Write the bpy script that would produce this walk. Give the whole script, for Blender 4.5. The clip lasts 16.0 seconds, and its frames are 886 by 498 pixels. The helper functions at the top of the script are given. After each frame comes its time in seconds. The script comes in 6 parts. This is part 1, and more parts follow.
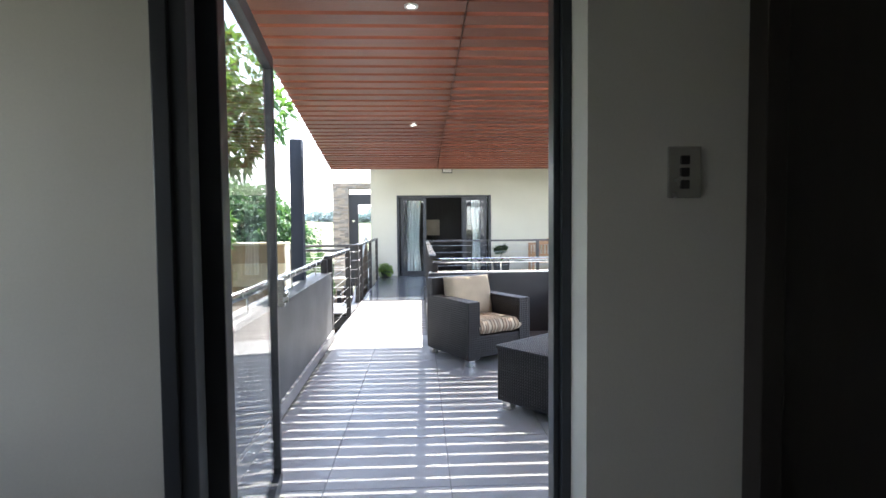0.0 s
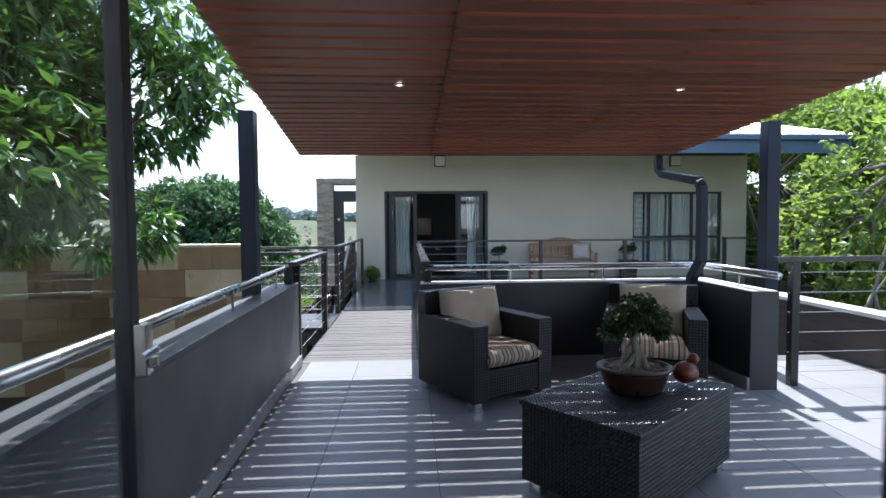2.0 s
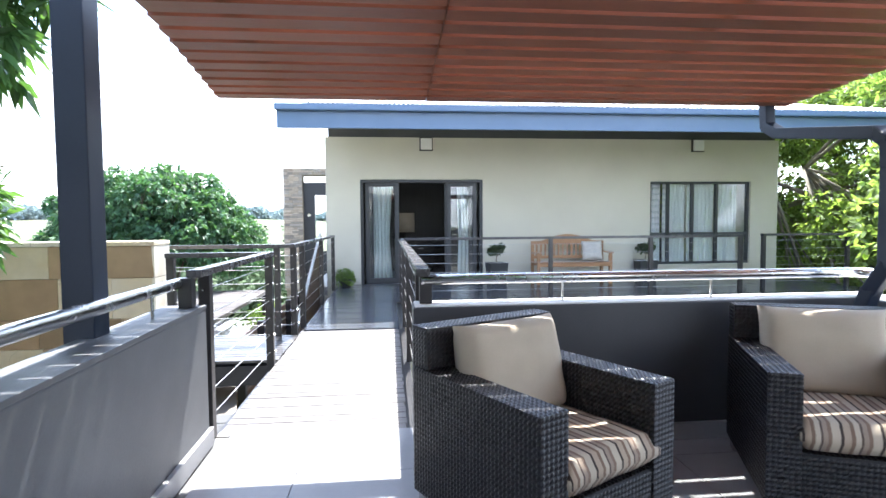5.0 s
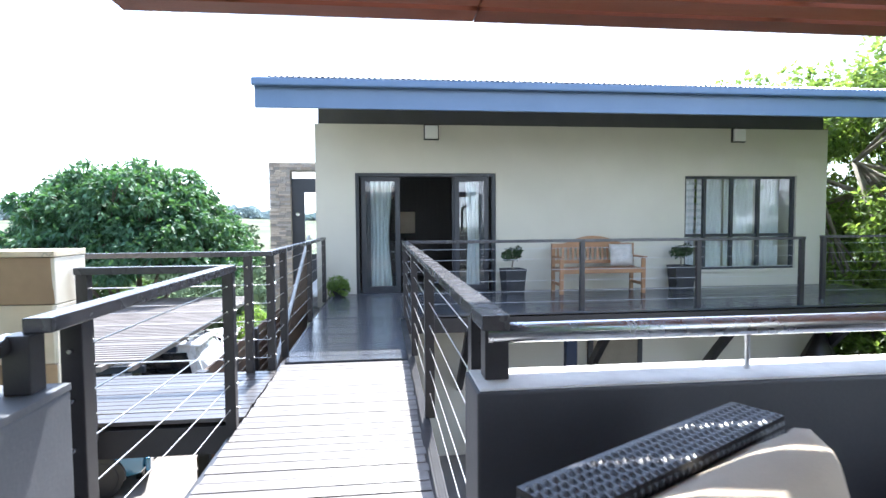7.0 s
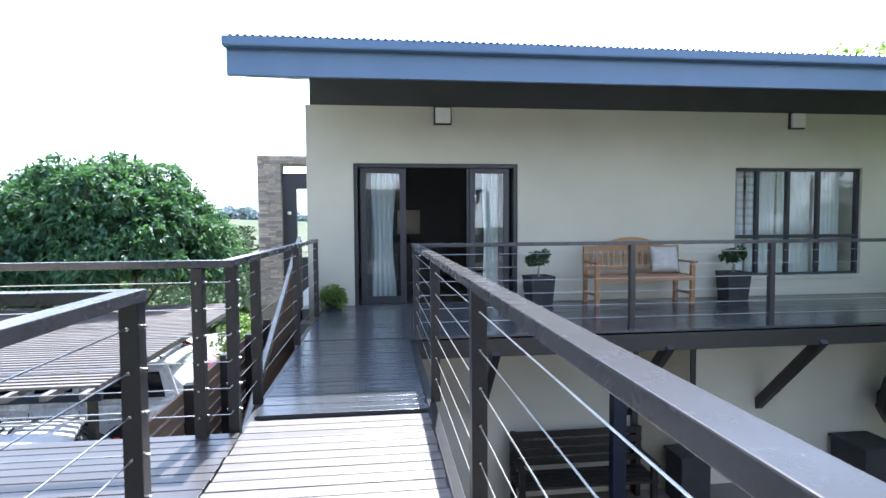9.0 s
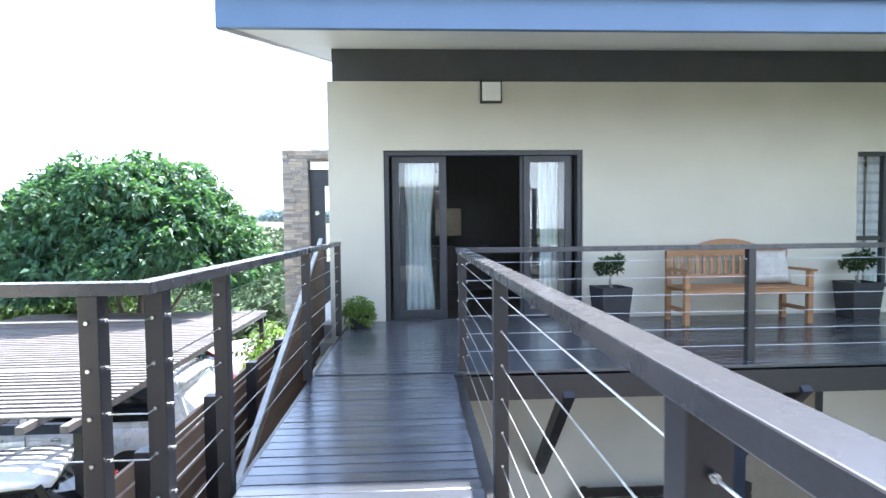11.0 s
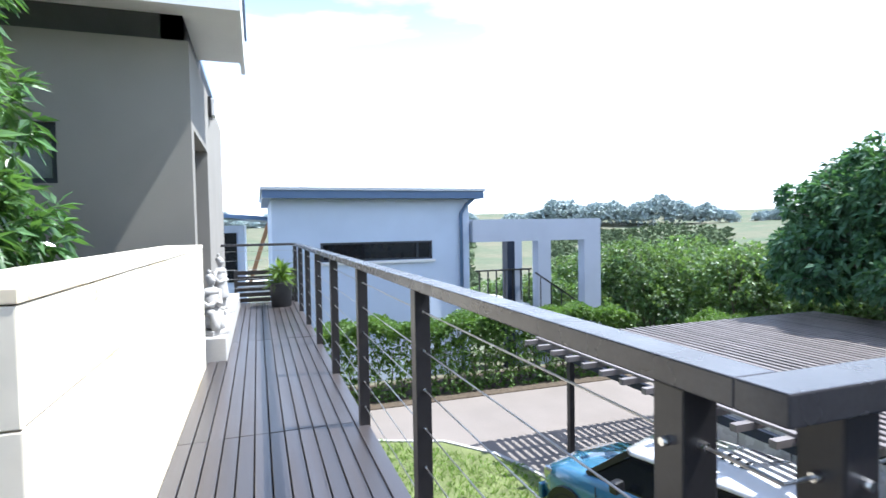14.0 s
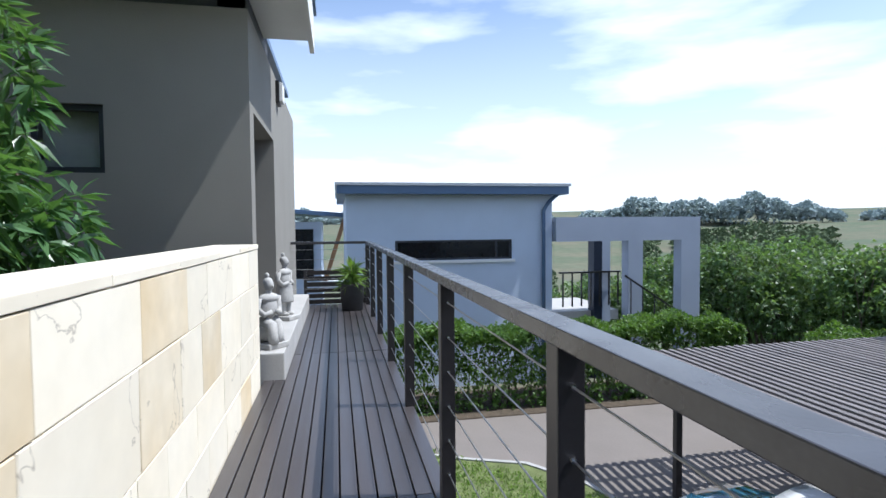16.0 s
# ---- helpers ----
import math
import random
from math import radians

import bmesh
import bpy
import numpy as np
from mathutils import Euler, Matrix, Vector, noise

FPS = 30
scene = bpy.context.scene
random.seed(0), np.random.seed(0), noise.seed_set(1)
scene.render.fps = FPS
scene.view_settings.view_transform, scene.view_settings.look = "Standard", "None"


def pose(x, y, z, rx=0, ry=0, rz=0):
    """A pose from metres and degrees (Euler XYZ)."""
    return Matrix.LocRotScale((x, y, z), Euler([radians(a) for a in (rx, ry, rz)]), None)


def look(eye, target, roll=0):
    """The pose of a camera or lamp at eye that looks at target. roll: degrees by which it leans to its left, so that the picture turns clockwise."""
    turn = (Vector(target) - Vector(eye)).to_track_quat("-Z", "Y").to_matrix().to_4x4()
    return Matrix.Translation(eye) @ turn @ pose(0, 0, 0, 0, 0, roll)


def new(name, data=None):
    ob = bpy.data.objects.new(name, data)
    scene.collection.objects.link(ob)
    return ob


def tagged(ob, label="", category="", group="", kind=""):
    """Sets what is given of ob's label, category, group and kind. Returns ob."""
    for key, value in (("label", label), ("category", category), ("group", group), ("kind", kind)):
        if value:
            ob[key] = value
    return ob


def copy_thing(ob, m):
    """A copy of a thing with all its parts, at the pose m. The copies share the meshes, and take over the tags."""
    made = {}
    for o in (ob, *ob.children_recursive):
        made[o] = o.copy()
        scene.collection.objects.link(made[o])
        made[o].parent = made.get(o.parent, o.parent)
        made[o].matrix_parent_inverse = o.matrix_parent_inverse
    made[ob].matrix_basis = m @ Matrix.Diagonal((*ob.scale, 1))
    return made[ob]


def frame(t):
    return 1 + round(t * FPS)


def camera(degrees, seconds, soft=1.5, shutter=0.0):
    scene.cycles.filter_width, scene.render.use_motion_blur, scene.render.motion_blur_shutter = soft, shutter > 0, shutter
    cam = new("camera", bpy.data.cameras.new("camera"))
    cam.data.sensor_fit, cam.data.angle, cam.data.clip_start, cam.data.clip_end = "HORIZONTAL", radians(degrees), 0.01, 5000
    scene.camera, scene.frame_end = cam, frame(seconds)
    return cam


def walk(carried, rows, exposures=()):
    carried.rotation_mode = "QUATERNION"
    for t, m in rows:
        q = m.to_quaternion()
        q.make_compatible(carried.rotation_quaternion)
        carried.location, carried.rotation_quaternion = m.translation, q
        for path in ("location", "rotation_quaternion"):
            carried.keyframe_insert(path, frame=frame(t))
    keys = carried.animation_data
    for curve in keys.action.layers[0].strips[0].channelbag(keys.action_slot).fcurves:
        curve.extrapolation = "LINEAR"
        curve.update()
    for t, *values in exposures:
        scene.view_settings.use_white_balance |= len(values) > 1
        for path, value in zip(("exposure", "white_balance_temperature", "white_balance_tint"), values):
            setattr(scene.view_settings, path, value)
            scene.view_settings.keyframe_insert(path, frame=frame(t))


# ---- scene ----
# ---------------------------------------------------------------- camera
cam = camera(79.0, 16.0, soft=1.5, shutter=0.3)
ROWS = [   # seconds, x, y, z, yaw, pitch, roll
    (0.0, 0.000, 0.000, 1.360, -2.42, -2.65, 0.52),
    (0.5, -0.003, 0.328, 1.368, -2.73, -2.72, 0.44),
    (1.0, 0.020, 0.672, 1.362, -2.93, -2.77, 0.38),
    (1.5, 0.027, 0.971, 1.351, -3.04, -2.79, 0.44),
    (2.0, 0.012, 1.269, 1.353, -3.42, -2.77, 0.42),
    (2.5, 0.052, 1.587, 1.337, -3.78, -2.77, 0.41),
    (3.0, 0.067, 1.882, 1.310, -3.85, -2.78, 0.44),
    (5.5, -0.067, 3.699, 1.246, -6.01, -2.83, 0.44),
    (6.0, -0.104, 4.055, 1.250, -6.15, -2.82, 0.47),
    (6.5, -0.148, 4.408, 1.259, -6.31, -2.86, 0.43),
    (7.0, -0.159, 4.791, 1.252, -6.45, -2.85, 0.42),
    (7.5, -0.189, 5.138, 1.237, -6.48, -2.84, 0.44),
    (8.0, -0.221, 5.479, 1.238, -6.65, -2.85, 0.43),
    (8.5, -0.244, 5.851, 1.232, -6.77, -2.81, 0.41),
    (11.0, -0.227, 7.661, 1.192, -2.85, -2.53, 0.62),
    (11.5, -0.182, 7.961, 1.196, 7.79, -2.59, 0.90),
    (12.0, -0.248, 8.274, 1.195, 20.13, -2.80, 0.85),
    (12.5, -0.394, 8.524, 1.209, 31.81, -2.68, 0.95),
    (13.0, -0.495, 8.698, 1.225, 47.95, -2.52, 0.95),
    (13.5, -0.570, 8.825, 1.216, 63.00, -2.20, 1.08),
    (14.0, -0.640, 8.857, 1.215, 70.96, -2.15, 1.03),
    (14.5, -0.785, 8.863, 1.212, 75.42, -2.03, 1.00),
    (15.0, -1.012, 8.872, 1.240, 76.74, -2.10, 0.84),
    (15.5, -1.282, 8.929, 1.237, 77.35, -2.24, 0.66),
    (16.0, -1.619, 8.984, 1.228, 78.81, -2.32, 0.55),
]
EXPOSURES = [   # seconds, stops, white balance
    (0.0, 2.6, 6500, 10), (0.5, 2.0, 6400, 10), (1.0, 1.4, 6250, 10), (1.5, 1.0, 6100, 10), (2.0, 0.92, 5850, 10), (3.0, 1.1, 5800, 10), (5.5, 2.4, 6100, 10),
    (7.0, 2.1, 5850, 10), (8.5, 1.68, 5750, 10), (11.0, 2.4, 5850, 10), (12.5, 1.78, 5800, 10), (13.5, 1.55, 5800, 10), (14.5, 1.0, 5780, 10), (16.0, 0.34, 5720, 10)]
walk(cam, [(t, pose(x, y, z, 90 + pitch, roll, yaw)) for t, x, y, z, yaw, pitch, roll in ROWS], EXPOSURES)

# ---------------------------------------------------------------- world and sun
SUN_DIR = Vector((0.10, 0.56, 1.0)).normalized()      # towards the sun
world = bpy.data.worlds.new("sky")
scene.world = world
world.use_nodes = True
wn, wl = world.node_tree.nodes, world.node_tree.links
wn.clear()
w_out, w_bg, w_sky = wn.new("ShaderNodeOutputWorld"), wn.new("ShaderNodeBackground"), wn.new("ShaderNodeTexSky")
w_sky.sky_type, w_sky.sun_disc = "NISHITA", False
w_sky.sun_elevation = math.asin(SUN_DIR.z)
w_sky.sun_rotation = math.atan2(SUN_DIR.x, SUN_DIR.y)
w_sky.air_density, w_sky.dust_density, w_sky.ozone_density = 1.0, 0.8, 1.5
# soft white cloud streaks, thicker towards the horizon
w_co, w_map, w_no, w_rmp, w_mix = (wn.new(n) for n in ("ShaderNodeTexCoord", "ShaderNodeMapping", "ShaderNodeTexNoise", "ShaderNodeValToRGB", "ShaderNodeMixRGB"))
w_sep, w_hz, w_add = wn.new("ShaderNodeSeparateXYZ"), wn.new("ShaderNodeMapRange"), wn.new("ShaderNodeMath")
w_map.inputs["Scale"].default_value = (1.6, 1.6, 7.0)
w_no.inputs["Scale"].default_value, w_no.inputs["Detail"].default_value = 1.6, 6.0
w_rmp.color_ramp.elements[0].position, w_rmp.color_ramp.elements[1].position = 0.46, 0.74
w_hz.inputs["From Min"].default_value, w_hz.inputs["From Max"].default_value = 0.45, 0.0
w_hz.inputs["To Min"].default_value, w_hz.inputs["To Max"].default_value = 0.0, 0.75
w_add.use_clamp = True
w_mix.inputs["Color2"].default_value = (7.0, 7.3, 7.7, 1)
wl.new(w_co.outputs["Generated"], w_map.inputs["Vector"])
wl.new(w_map.outputs["Vector"], w_no.inputs["Vector"])
wl.new(w_no.outputs["Fac"], w_rmp.inputs["Fac"])
wl.new(w_co.outputs["Generated"], w_sep.inputs["Vector"])
wl.new(w_sep.outputs["Z"], w_hz.inputs["Value"])
wl.new(w_rmp.outputs["Color"], w_add.inputs[0])
wl.new(w_hz.outputs["Result"], w_add.inputs[1])
wl.new(w_add.outputs["Value"], w_mix.inputs["Fac"])
wl.new(w_sky.outputs["Color"], w_mix.inputs["Color1"])
wl.new(w_mix.outputs["Color"], w_bg.inputs["Color"])
wl.new(w_bg.outputs["Background"], w_out.inputs["Surface"])
w_bg.inputs["Strength"].default_value = 0.145
sun = new("sun", bpy.data.lights.new("sun", "SUN"))
sun.data.energy, sun.data.angle, sun.data.color = 4.8, radians(0.53), (1.0, 0.95, 0.87)
sun.matrix_world = look(SUN_DIR * 30, (0, 0, 0))


# ---------------------------------------------------------------- materials
def mat(name, colour, rough=0.6, metal=0.0, vary=0.12, scale=6.0, fine=60.0, bump=0.1, dist=0.004, piece=0.0, second=None,
        stretch=(1, 1, 1), spec=0.5, island=0.0, rvary=0.1, coat=0.0):
    m = bpy.data.materials.new(name)
    m.use_nodes = True
    n, l = m.node_tree.nodes, m.node_tree.links
    b = n["Principled BSDF"]
    b.inputs["Metallic"].default_value = metal
    b.inputs["Specular IOR Level"].default_value = spec
    b.inputs["Coat Weight"].default_value = coat
    co, mp = n.new("ShaderNodeTexCoord"), n.new("ShaderNodeMapping")
    mp.inputs["Scale"].default_value = stretch
    l.new(co.outputs["Object"], mp.inputs["Vector"])
    if piece:
        oi, sc = n.new("ShaderNodeObjectInfo"), n.new("ShaderNodeMath")
        sc.operation = "MULTIPLY"
        sc.inputs[1].default_value = 97.0
        l.new(oi.outputs["Random"], sc.inputs[0])
        l.new(sc.outputs["Value"], mp.inputs["Location"])
    big, small = n.new("ShaderNodeTexNoise"), n.new("ShaderNodeTexNoise")
    for node, s in ((big, scale), (small, fine)):
        node.inputs["Scale"].default_value, node.inputs["Detail"].default_value = s, 4.0
        l.new(mp.outputs["Vector"], node.inputs["Vector"])
    mix = n.new("ShaderNodeMixRGB")
    c2 = second or tuple(c * 0.6 for c in colour)
    mix.inputs["Color1"].default_value, mix.inputs["Color2"].default_value = (*colour, 1), (*c2, 1)
    rng = n.new("ShaderNodeMapRange")
    rng.inputs["From Min"].default_value, rng.inputs["From Max"].default_value = 0.35, 0.7
    l.new(big.outputs["Fac"], rng.inputs["Value"])
    rng.inputs["To Max"].default_value = min(1.0, vary * 4) if second else vary * 3
    l.new(rng.outputs["Result"], mix.inputs["Fac"])
    hsv = n.new("ShaderNodeHueSaturation")
    l.new(mix.outputs["Color"], hsv.inputs["Color"])
    f2 = n.new("ShaderNodeMapRange")
    f2.inputs["To Min"].default_value, f2.inputs["To Max"].default_value = 1 - vary, 1 + vary
    l.new(small.outputs["Fac"], f2.inputs["Value"])
    value = f2.outputs["Result"]
    for amount, kind in ((piece, "ShaderNodeObjectInfo"), (island, "ShaderNodeNewGeometry")):
        if amount:
            inf, f3, mul = n.new(kind), n.new("ShaderNodeMapRange"), n.new("ShaderNodeMath")
            f3.inputs["To Min"].default_value, f3.inputs["To Max"].default_value = 1 - amount, 1 + amount
            l.new(inf.outputs["Random" if kind.endswith("Info") else "Random Per Island"], f3.inputs["Value"])
            mul.operation = "MULTIPLY"
            l.new(value, mul.inputs[0])
            l.new(f3.outputs["Result"], mul.inputs[1])
            value = mul.outputs["Value"]
    l.new(value, hsv.inputs["Value"])
    l.new(hsv.outputs["Color"], b.inputs["Base Color"])
    r = n.new("ShaderNodeMapRange")
    r.inputs["To Min"].default_value, r.inputs["To Max"].default_value = max(0.02, rough - rvary), min(1.0, rough + rvary)
    l.new(big.outputs["Fac"], r.inputs["Value"])
    l.new(r.outputs["Result"], b.inputs["Roughness"])
    if bump:
        bp = n.new("ShaderNodeBump")
        bp.inputs["Strength"].default_value, bp.inputs["Distance"].default_value = bump, dist
        l.new(small.outputs["Fac"], bp.inputs["Height"])
        l.new(bp.outputs["Normal"], b.inputs["Normal"])
    return m


def glass(name, tint=(0.95, 0.97, 0.97), rough=0.01):
    """A thin pane: clear straight through, mirror-like at a slant."""
    m = bpy.data.materials.new(name)
    m.use_nodes = True
    n, l = m.node_tree.nodes, m.node_tree.links
    n.remove(n["Principled BSDF"])
    tr, gl, mx, fr = (n.new(k) for k in ("ShaderNodeBsdfTransparent", "ShaderNodeBsdfGlossy", "ShaderNodeMixShader", "ShaderNodeLayerWeight"))
    pw, ma = n.new("ShaderNodeMath"), n.new("ShaderNodeMath")
    tr.inputs["Color"].default_value = (*tint, 1)
    gl.inputs["Roughness"].default_value = rough
    fr.inputs["Blend"].default_value = 0.5
    pw.operation, pw.inputs[1].default_value = "POWER", 4.5
    ma.operation, ma.inputs[1].default_value, ma.inputs[2].default_value = "MULTIPLY_ADD", 0.55, 0.045
    l.new(fr.outputs["Facing"], pw.inputs[0])
    l.new(pw.outputs["Value"], ma.inputs[0])
    l.new(ma.outputs["Value"], mx.inputs["Fac"])
    l.new(tr.outputs["BSDF"], mx.inputs[1])
    l.new(gl.outputs["BSDF"], mx.inputs[2])
    l.new(mx.outputs["Shader"], n["Material Output"].inputs["Surface"])
    return m


def leafy(name, colour, second, rough=0.45, thin=0.35, spec=0.4):
    m = mat(name, colour, rough, vary=0.2, scale=0.9, fine=14, bump=0.0, second=second, island=0.4, spec=spec)
    n, l = m.node_tree.nodes, m.node_tree.links
    b, tl, mx = n["Principled BSDF"], n.new("ShaderNodeBsdfTranslucent"), n.new("ShaderNodeMixShader")
    src = b.inputs["Base Color"].links[0].from_socket
    gain = n.new("ShaderNodeMixRGB")
    gain.blend_type = "MULTIPLY"
    gain.inputs["Fac"].default_value, gain.inputs["Color2"].default_value = 1.0, (1.9, 2.0, 0.8, 1)
    l.new(src, gain.inputs["Color1"])
    l.new(gain.outputs["Color"], tl.inputs["Color"])
    mx.inputs["Fac"].default_value = thin
    l.new(b.outputs["BSDF"], mx.inputs[1])
    l.new(tl.outputs["BSDF"], mx.inputs[2])
    l.new(mx.outputs["Shader"], n["Material Output"].inputs["Surface"])
    return m


M = {}
M["plaster_in"] = mat("painted plaster", (0.62, 0.60, 0.55), 0.8, vary=0.05, scale=2, fine=120, bump=0.12)
M["plaster"] = mat("beige grey render", (0.60, 0.575, 0.49), 0.85, vary=0.05, scale=1.5, fine=90, bump=0.25)
M["plaster_dark"] = mat("dark grey render", (0.075, 0.078, 0.085), 0.7, vary=0.1, scale=2, fine=90, bump=0.2)
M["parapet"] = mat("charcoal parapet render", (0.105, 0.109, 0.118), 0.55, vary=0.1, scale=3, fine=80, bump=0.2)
# Parapet colour again at under half its brightness, for the seating corner
M["parapet_dark"] = mat("darker parapet render tone", (0.048, 0.049, 0.055), 0.6, vary=0.1, scale=3, fine=80, bump=0.2)
M["pale_print"] = mat("pale printed cotton", (0.52, 0.50, 0.47), 0.9, vary=0.15, scale=14, fine=120, bump=0.2)
M["dark_boards"] = mat("dark brown boarding", (0.060, 0.045, 0.036), 0.6, vary=0.2, scale=3, fine=30, bump=0.2, stretch=(1, 1, 9))
M["coping"] = mat("weathered cement coping", (0.55, 0.55, 0.53), 0.8, vary=0.15, scale=7, fine=70, bump=0.3, second=(0.25, 0.25, 0.24))
M["blue_wall"] = mat("pale blue render", (0.56, 0.63, 0.75), 0.85, vary=0.05, scale=1.2, fine=80, bump=0.2)
# Blue wall tone, darker and greyer, for the far house's porch frame
M["blue_grey"] = mat("darker blue wall tone", (0.34, 0.38, 0.46), 0.85, vary=0.05, scale=1.2, fine=80, bump=0.2)
M["house_grey"] = mat("grey house render", (0.255, 0.24, 0.21), 0.85, vary=0.06, scale=1.4, fine=90, bump=0.25)
M["white"] = mat("white painted board", (0.80, 0.79, 0.77), 0.6, vary=0.04, scale=2, fine=60, bump=0.05)
M["fascia"] = mat("slate blue metal", (0.085, 0.145, 0.25), 0.38, 0.0, vary=0.05, scale=3, fine=40, bump=0.04)
M["roof_metal"] = mat("grey corrugated steel", (0.45, 0.47, 0.50), 0.4, 0.6, vary=0.06, scale=2, fine=30, bump=0.05)
M["alu_dark"] = mat("charcoal aluminium", (0.030, 0.034, 0.042), 0.42, 0.0, vary=0.05, scale=5, fine=90, bump=0.03)
M["steel_col"] = mat("blue black steel", (0.013, 0.020, 0.038), 0.5, 0.0, spec=0.3, vary=0.08, scale=4, fine=70, bump=0.05)
M["post"] = mat("dark brown steel", (0.028, 0.026, 0.028), 0.38, 0.0, vary=0.15, scale=8, fine=90, bump=0.06)
M["rail_top"] = mat("worn dark handrail", (0.058, 0.056, 0.060), 0.26, 0.0, vary=0.2, scale=9, fine=120, bump=0.06, stretch=(1, 1, 1))
M["stainless"] = mat("brushed stainless steel", (0.62, 0.62, 0.62), 0.25, 1.0, vary=0.05, scale=12, fine=200, bump=0.03)
M["cable"] = mat("steel cable", (0.55, 0.55, 0.54), 0.35, 1.0, vary=0.05, scale=20, fine=300, bump=0.1)
M["tile"] = mat("grey porcelain tile", (0.30, 0.30, 0.31), 0.42, vary=0.06, scale=3, fine=50, bump=0.06, piece=0.05)
M["grout"] = mat("dark grout", (0.16, 0.16, 0.16), 0.9, vary=0.1, bump=0.2)
# Weathered boards, their base colour also lifted for the sun's glare
M["bridge_board"] = mat("weathered grey decking with sun glare", (0.165, 0.15, 0.142), 0.40, vary=0.2, scale=2.6, fine=40, bump=0.3, piece=0.14,
                        second=(0.085, 0.072, 0.066), stretch=(0.35, 6, 6), rvary=0.15, spec=0.8)
M["walk_board"] = mat("brown stained decking", (0.048, 0.044, 0.046), 0.34, vary=0.2, scale=2.2, fine=30, bump=0.15, piece=0.2,
                      second=(0.048, 0.038, 0.035), stretch=(0.35, 6, 6), rvary=0.1, spec=1.0)
# Dark stain; the blue in its base colour paints the sky's reflection
M["deck_board"] = mat("dark stained decking with sky tint", (0.062, 0.070, 0.088), 0.20, spec=0.8, vary=0.2, scale=2.2, fine=30, bump=0.12, piece=0.25,
                      second=(0.050, 0.050, 0.056), stretch=(0.35, 6, 6), rvary=0.12)
M["slat_wood"] = mat("oiled red cedar", (0.165, 0.052, 0.023), 0.40, vary=0.2, scale=2.0, fine=26, bump=0.15, island=0.22,
                     second=(0.19, 0.058, 0.027), stretch=(0.25, 5, 5))
M["wicker"] = mat("dark brown wicker", (0.011, 0.010, 0.012), 0.34, vary=0.25, scale=14, fine=160, bump=0.3, island=0.3)
M["cushion"] = mat("beige canvas", (0.46, 0.39, 0.30), 0.9, vary=0.08, scale=5, fine=220, bump=0.4, dist=0.002)
M["striped"] = mat("striped canvas", (0.46, 0.39, 0.30), 0.9, vary=0.06, scale=5, fine=220, bump=0.4, dist=0.002)
_n, _l = M["striped"].node_tree.nodes, M["striped"].node_tree.links
_co, _sp, _ad, _fr, _rp = (_n.new(k) for k in ("ShaderNodeTexCoord", "ShaderNodeSeparateXYZ", "ShaderNodeMath", "ShaderNodeMath", "ShaderNodeValToRGB"))
_ad.operation, _ad.inputs[1].default_value, _fr.operation = "MULTIPLY", 7.2, "FRACT"
_l.new(_co.outputs["Object"], _sp.inputs["Vector"])
_l.new(_sp.outputs["X"], _ad.inputs[0])
_l.new(_ad.outputs["Value"], _fr.inputs[0])
_l.new(_fr.outputs["Value"], _rp.inputs["Fac"])
_rp.color_ramp.interpolation = "CONSTANT"
for _k, (_p, _c) in enumerate(((0.0, (0.50, 0.43, 0.33)), (0.22, (0.05, 0.035, 0.028)), (0.30, (0.42, 0.33, 0.24)), (0.48, (0.20, 0.13, 0.09)), (0.58, (0.50, 0.43, 0.33)),
                               (0.72, (0.10, 0.07, 0.055)), (0.78, (0.33, 0.26, 0.20)), (0.90, (0.22, 0.15, 0.11)))):
    _e = _rp.color_ramp.elements[_k] if _k < 2 else _rp.color_ramp.elements.new(_p)
    _e.position, _e.color = _p, (*_c, 1)
_l.new(_rp.outputs["Color"], _n["Principled BSDF"].inputs["Base Color"])
M["sand_a"] = mat("pale sandstone", (0.74, 0.65, 0.49), 0.85, vary=0.14, scale=2.2, fine=9, bump=0.25, dist=0.006, piece=0.10, second=(0.60, 0.43, 0.20))
M["sand_b"] = mat("cream sandstone", (0.80, 0.735, 0.60), 0.85, vary=0.08, scale=1.6, fine=9, bump=0.22, dist=0.006, piece=0.07, second=(0.70, 0.58, 0.38))
def cracked(m, scale=1.3, width=0.003):
    """Adds thin wandering dark cracks to a stone."""
    n, l = m.node_tree.nodes, m.node_tree.links
    b = n["Principled BSDF"]
    src = b.inputs["Base Color"].links[0].from_socket
    vec = [q for q in n if q.type == "MAPPING"][0].outputs["Vector"]
    no, sub, ab, lt, mx = (n.new(k) for k in ("ShaderNodeTexNoise", "ShaderNodeMath", "ShaderNodeMath", "ShaderNodeMapRange", "ShaderNodeMixRGB"))
    no.inputs["Scale"].default_value, no.inputs["Detail"].default_value, no.inputs["Distortion"].default_value = scale, 7.0, 0.4
    sub.operation, sub.inputs[1].default_value, ab.operation = "SUBTRACT", 0.57, "ABSOLUTE"
    lt.inputs["From Min"].default_value, lt.inputs["From Max"].default_value, lt.inputs["To Min"].default_value, lt.inputs["To Max"].default_value = 0.0, width, 0.55, 0.0
    mx.inputs["Color2"].default_value = (0.16, 0.12, 0.08, 1)
    l.new(vec, no.inputs["Vector"])
    l.new(no.outputs["Fac"], sub.inputs[0])
    l.new(sub.outputs["Value"], ab.inputs[0])
    l.new(ab.outputs["Value"], lt.inputs["Value"])
    l.new(lt.outputs["Result"], mx.inputs["Fac"])
    l.new(src, mx.inputs["Color1"])
    l.new(mx.outputs["Color"], b.inputs["Base Color"])

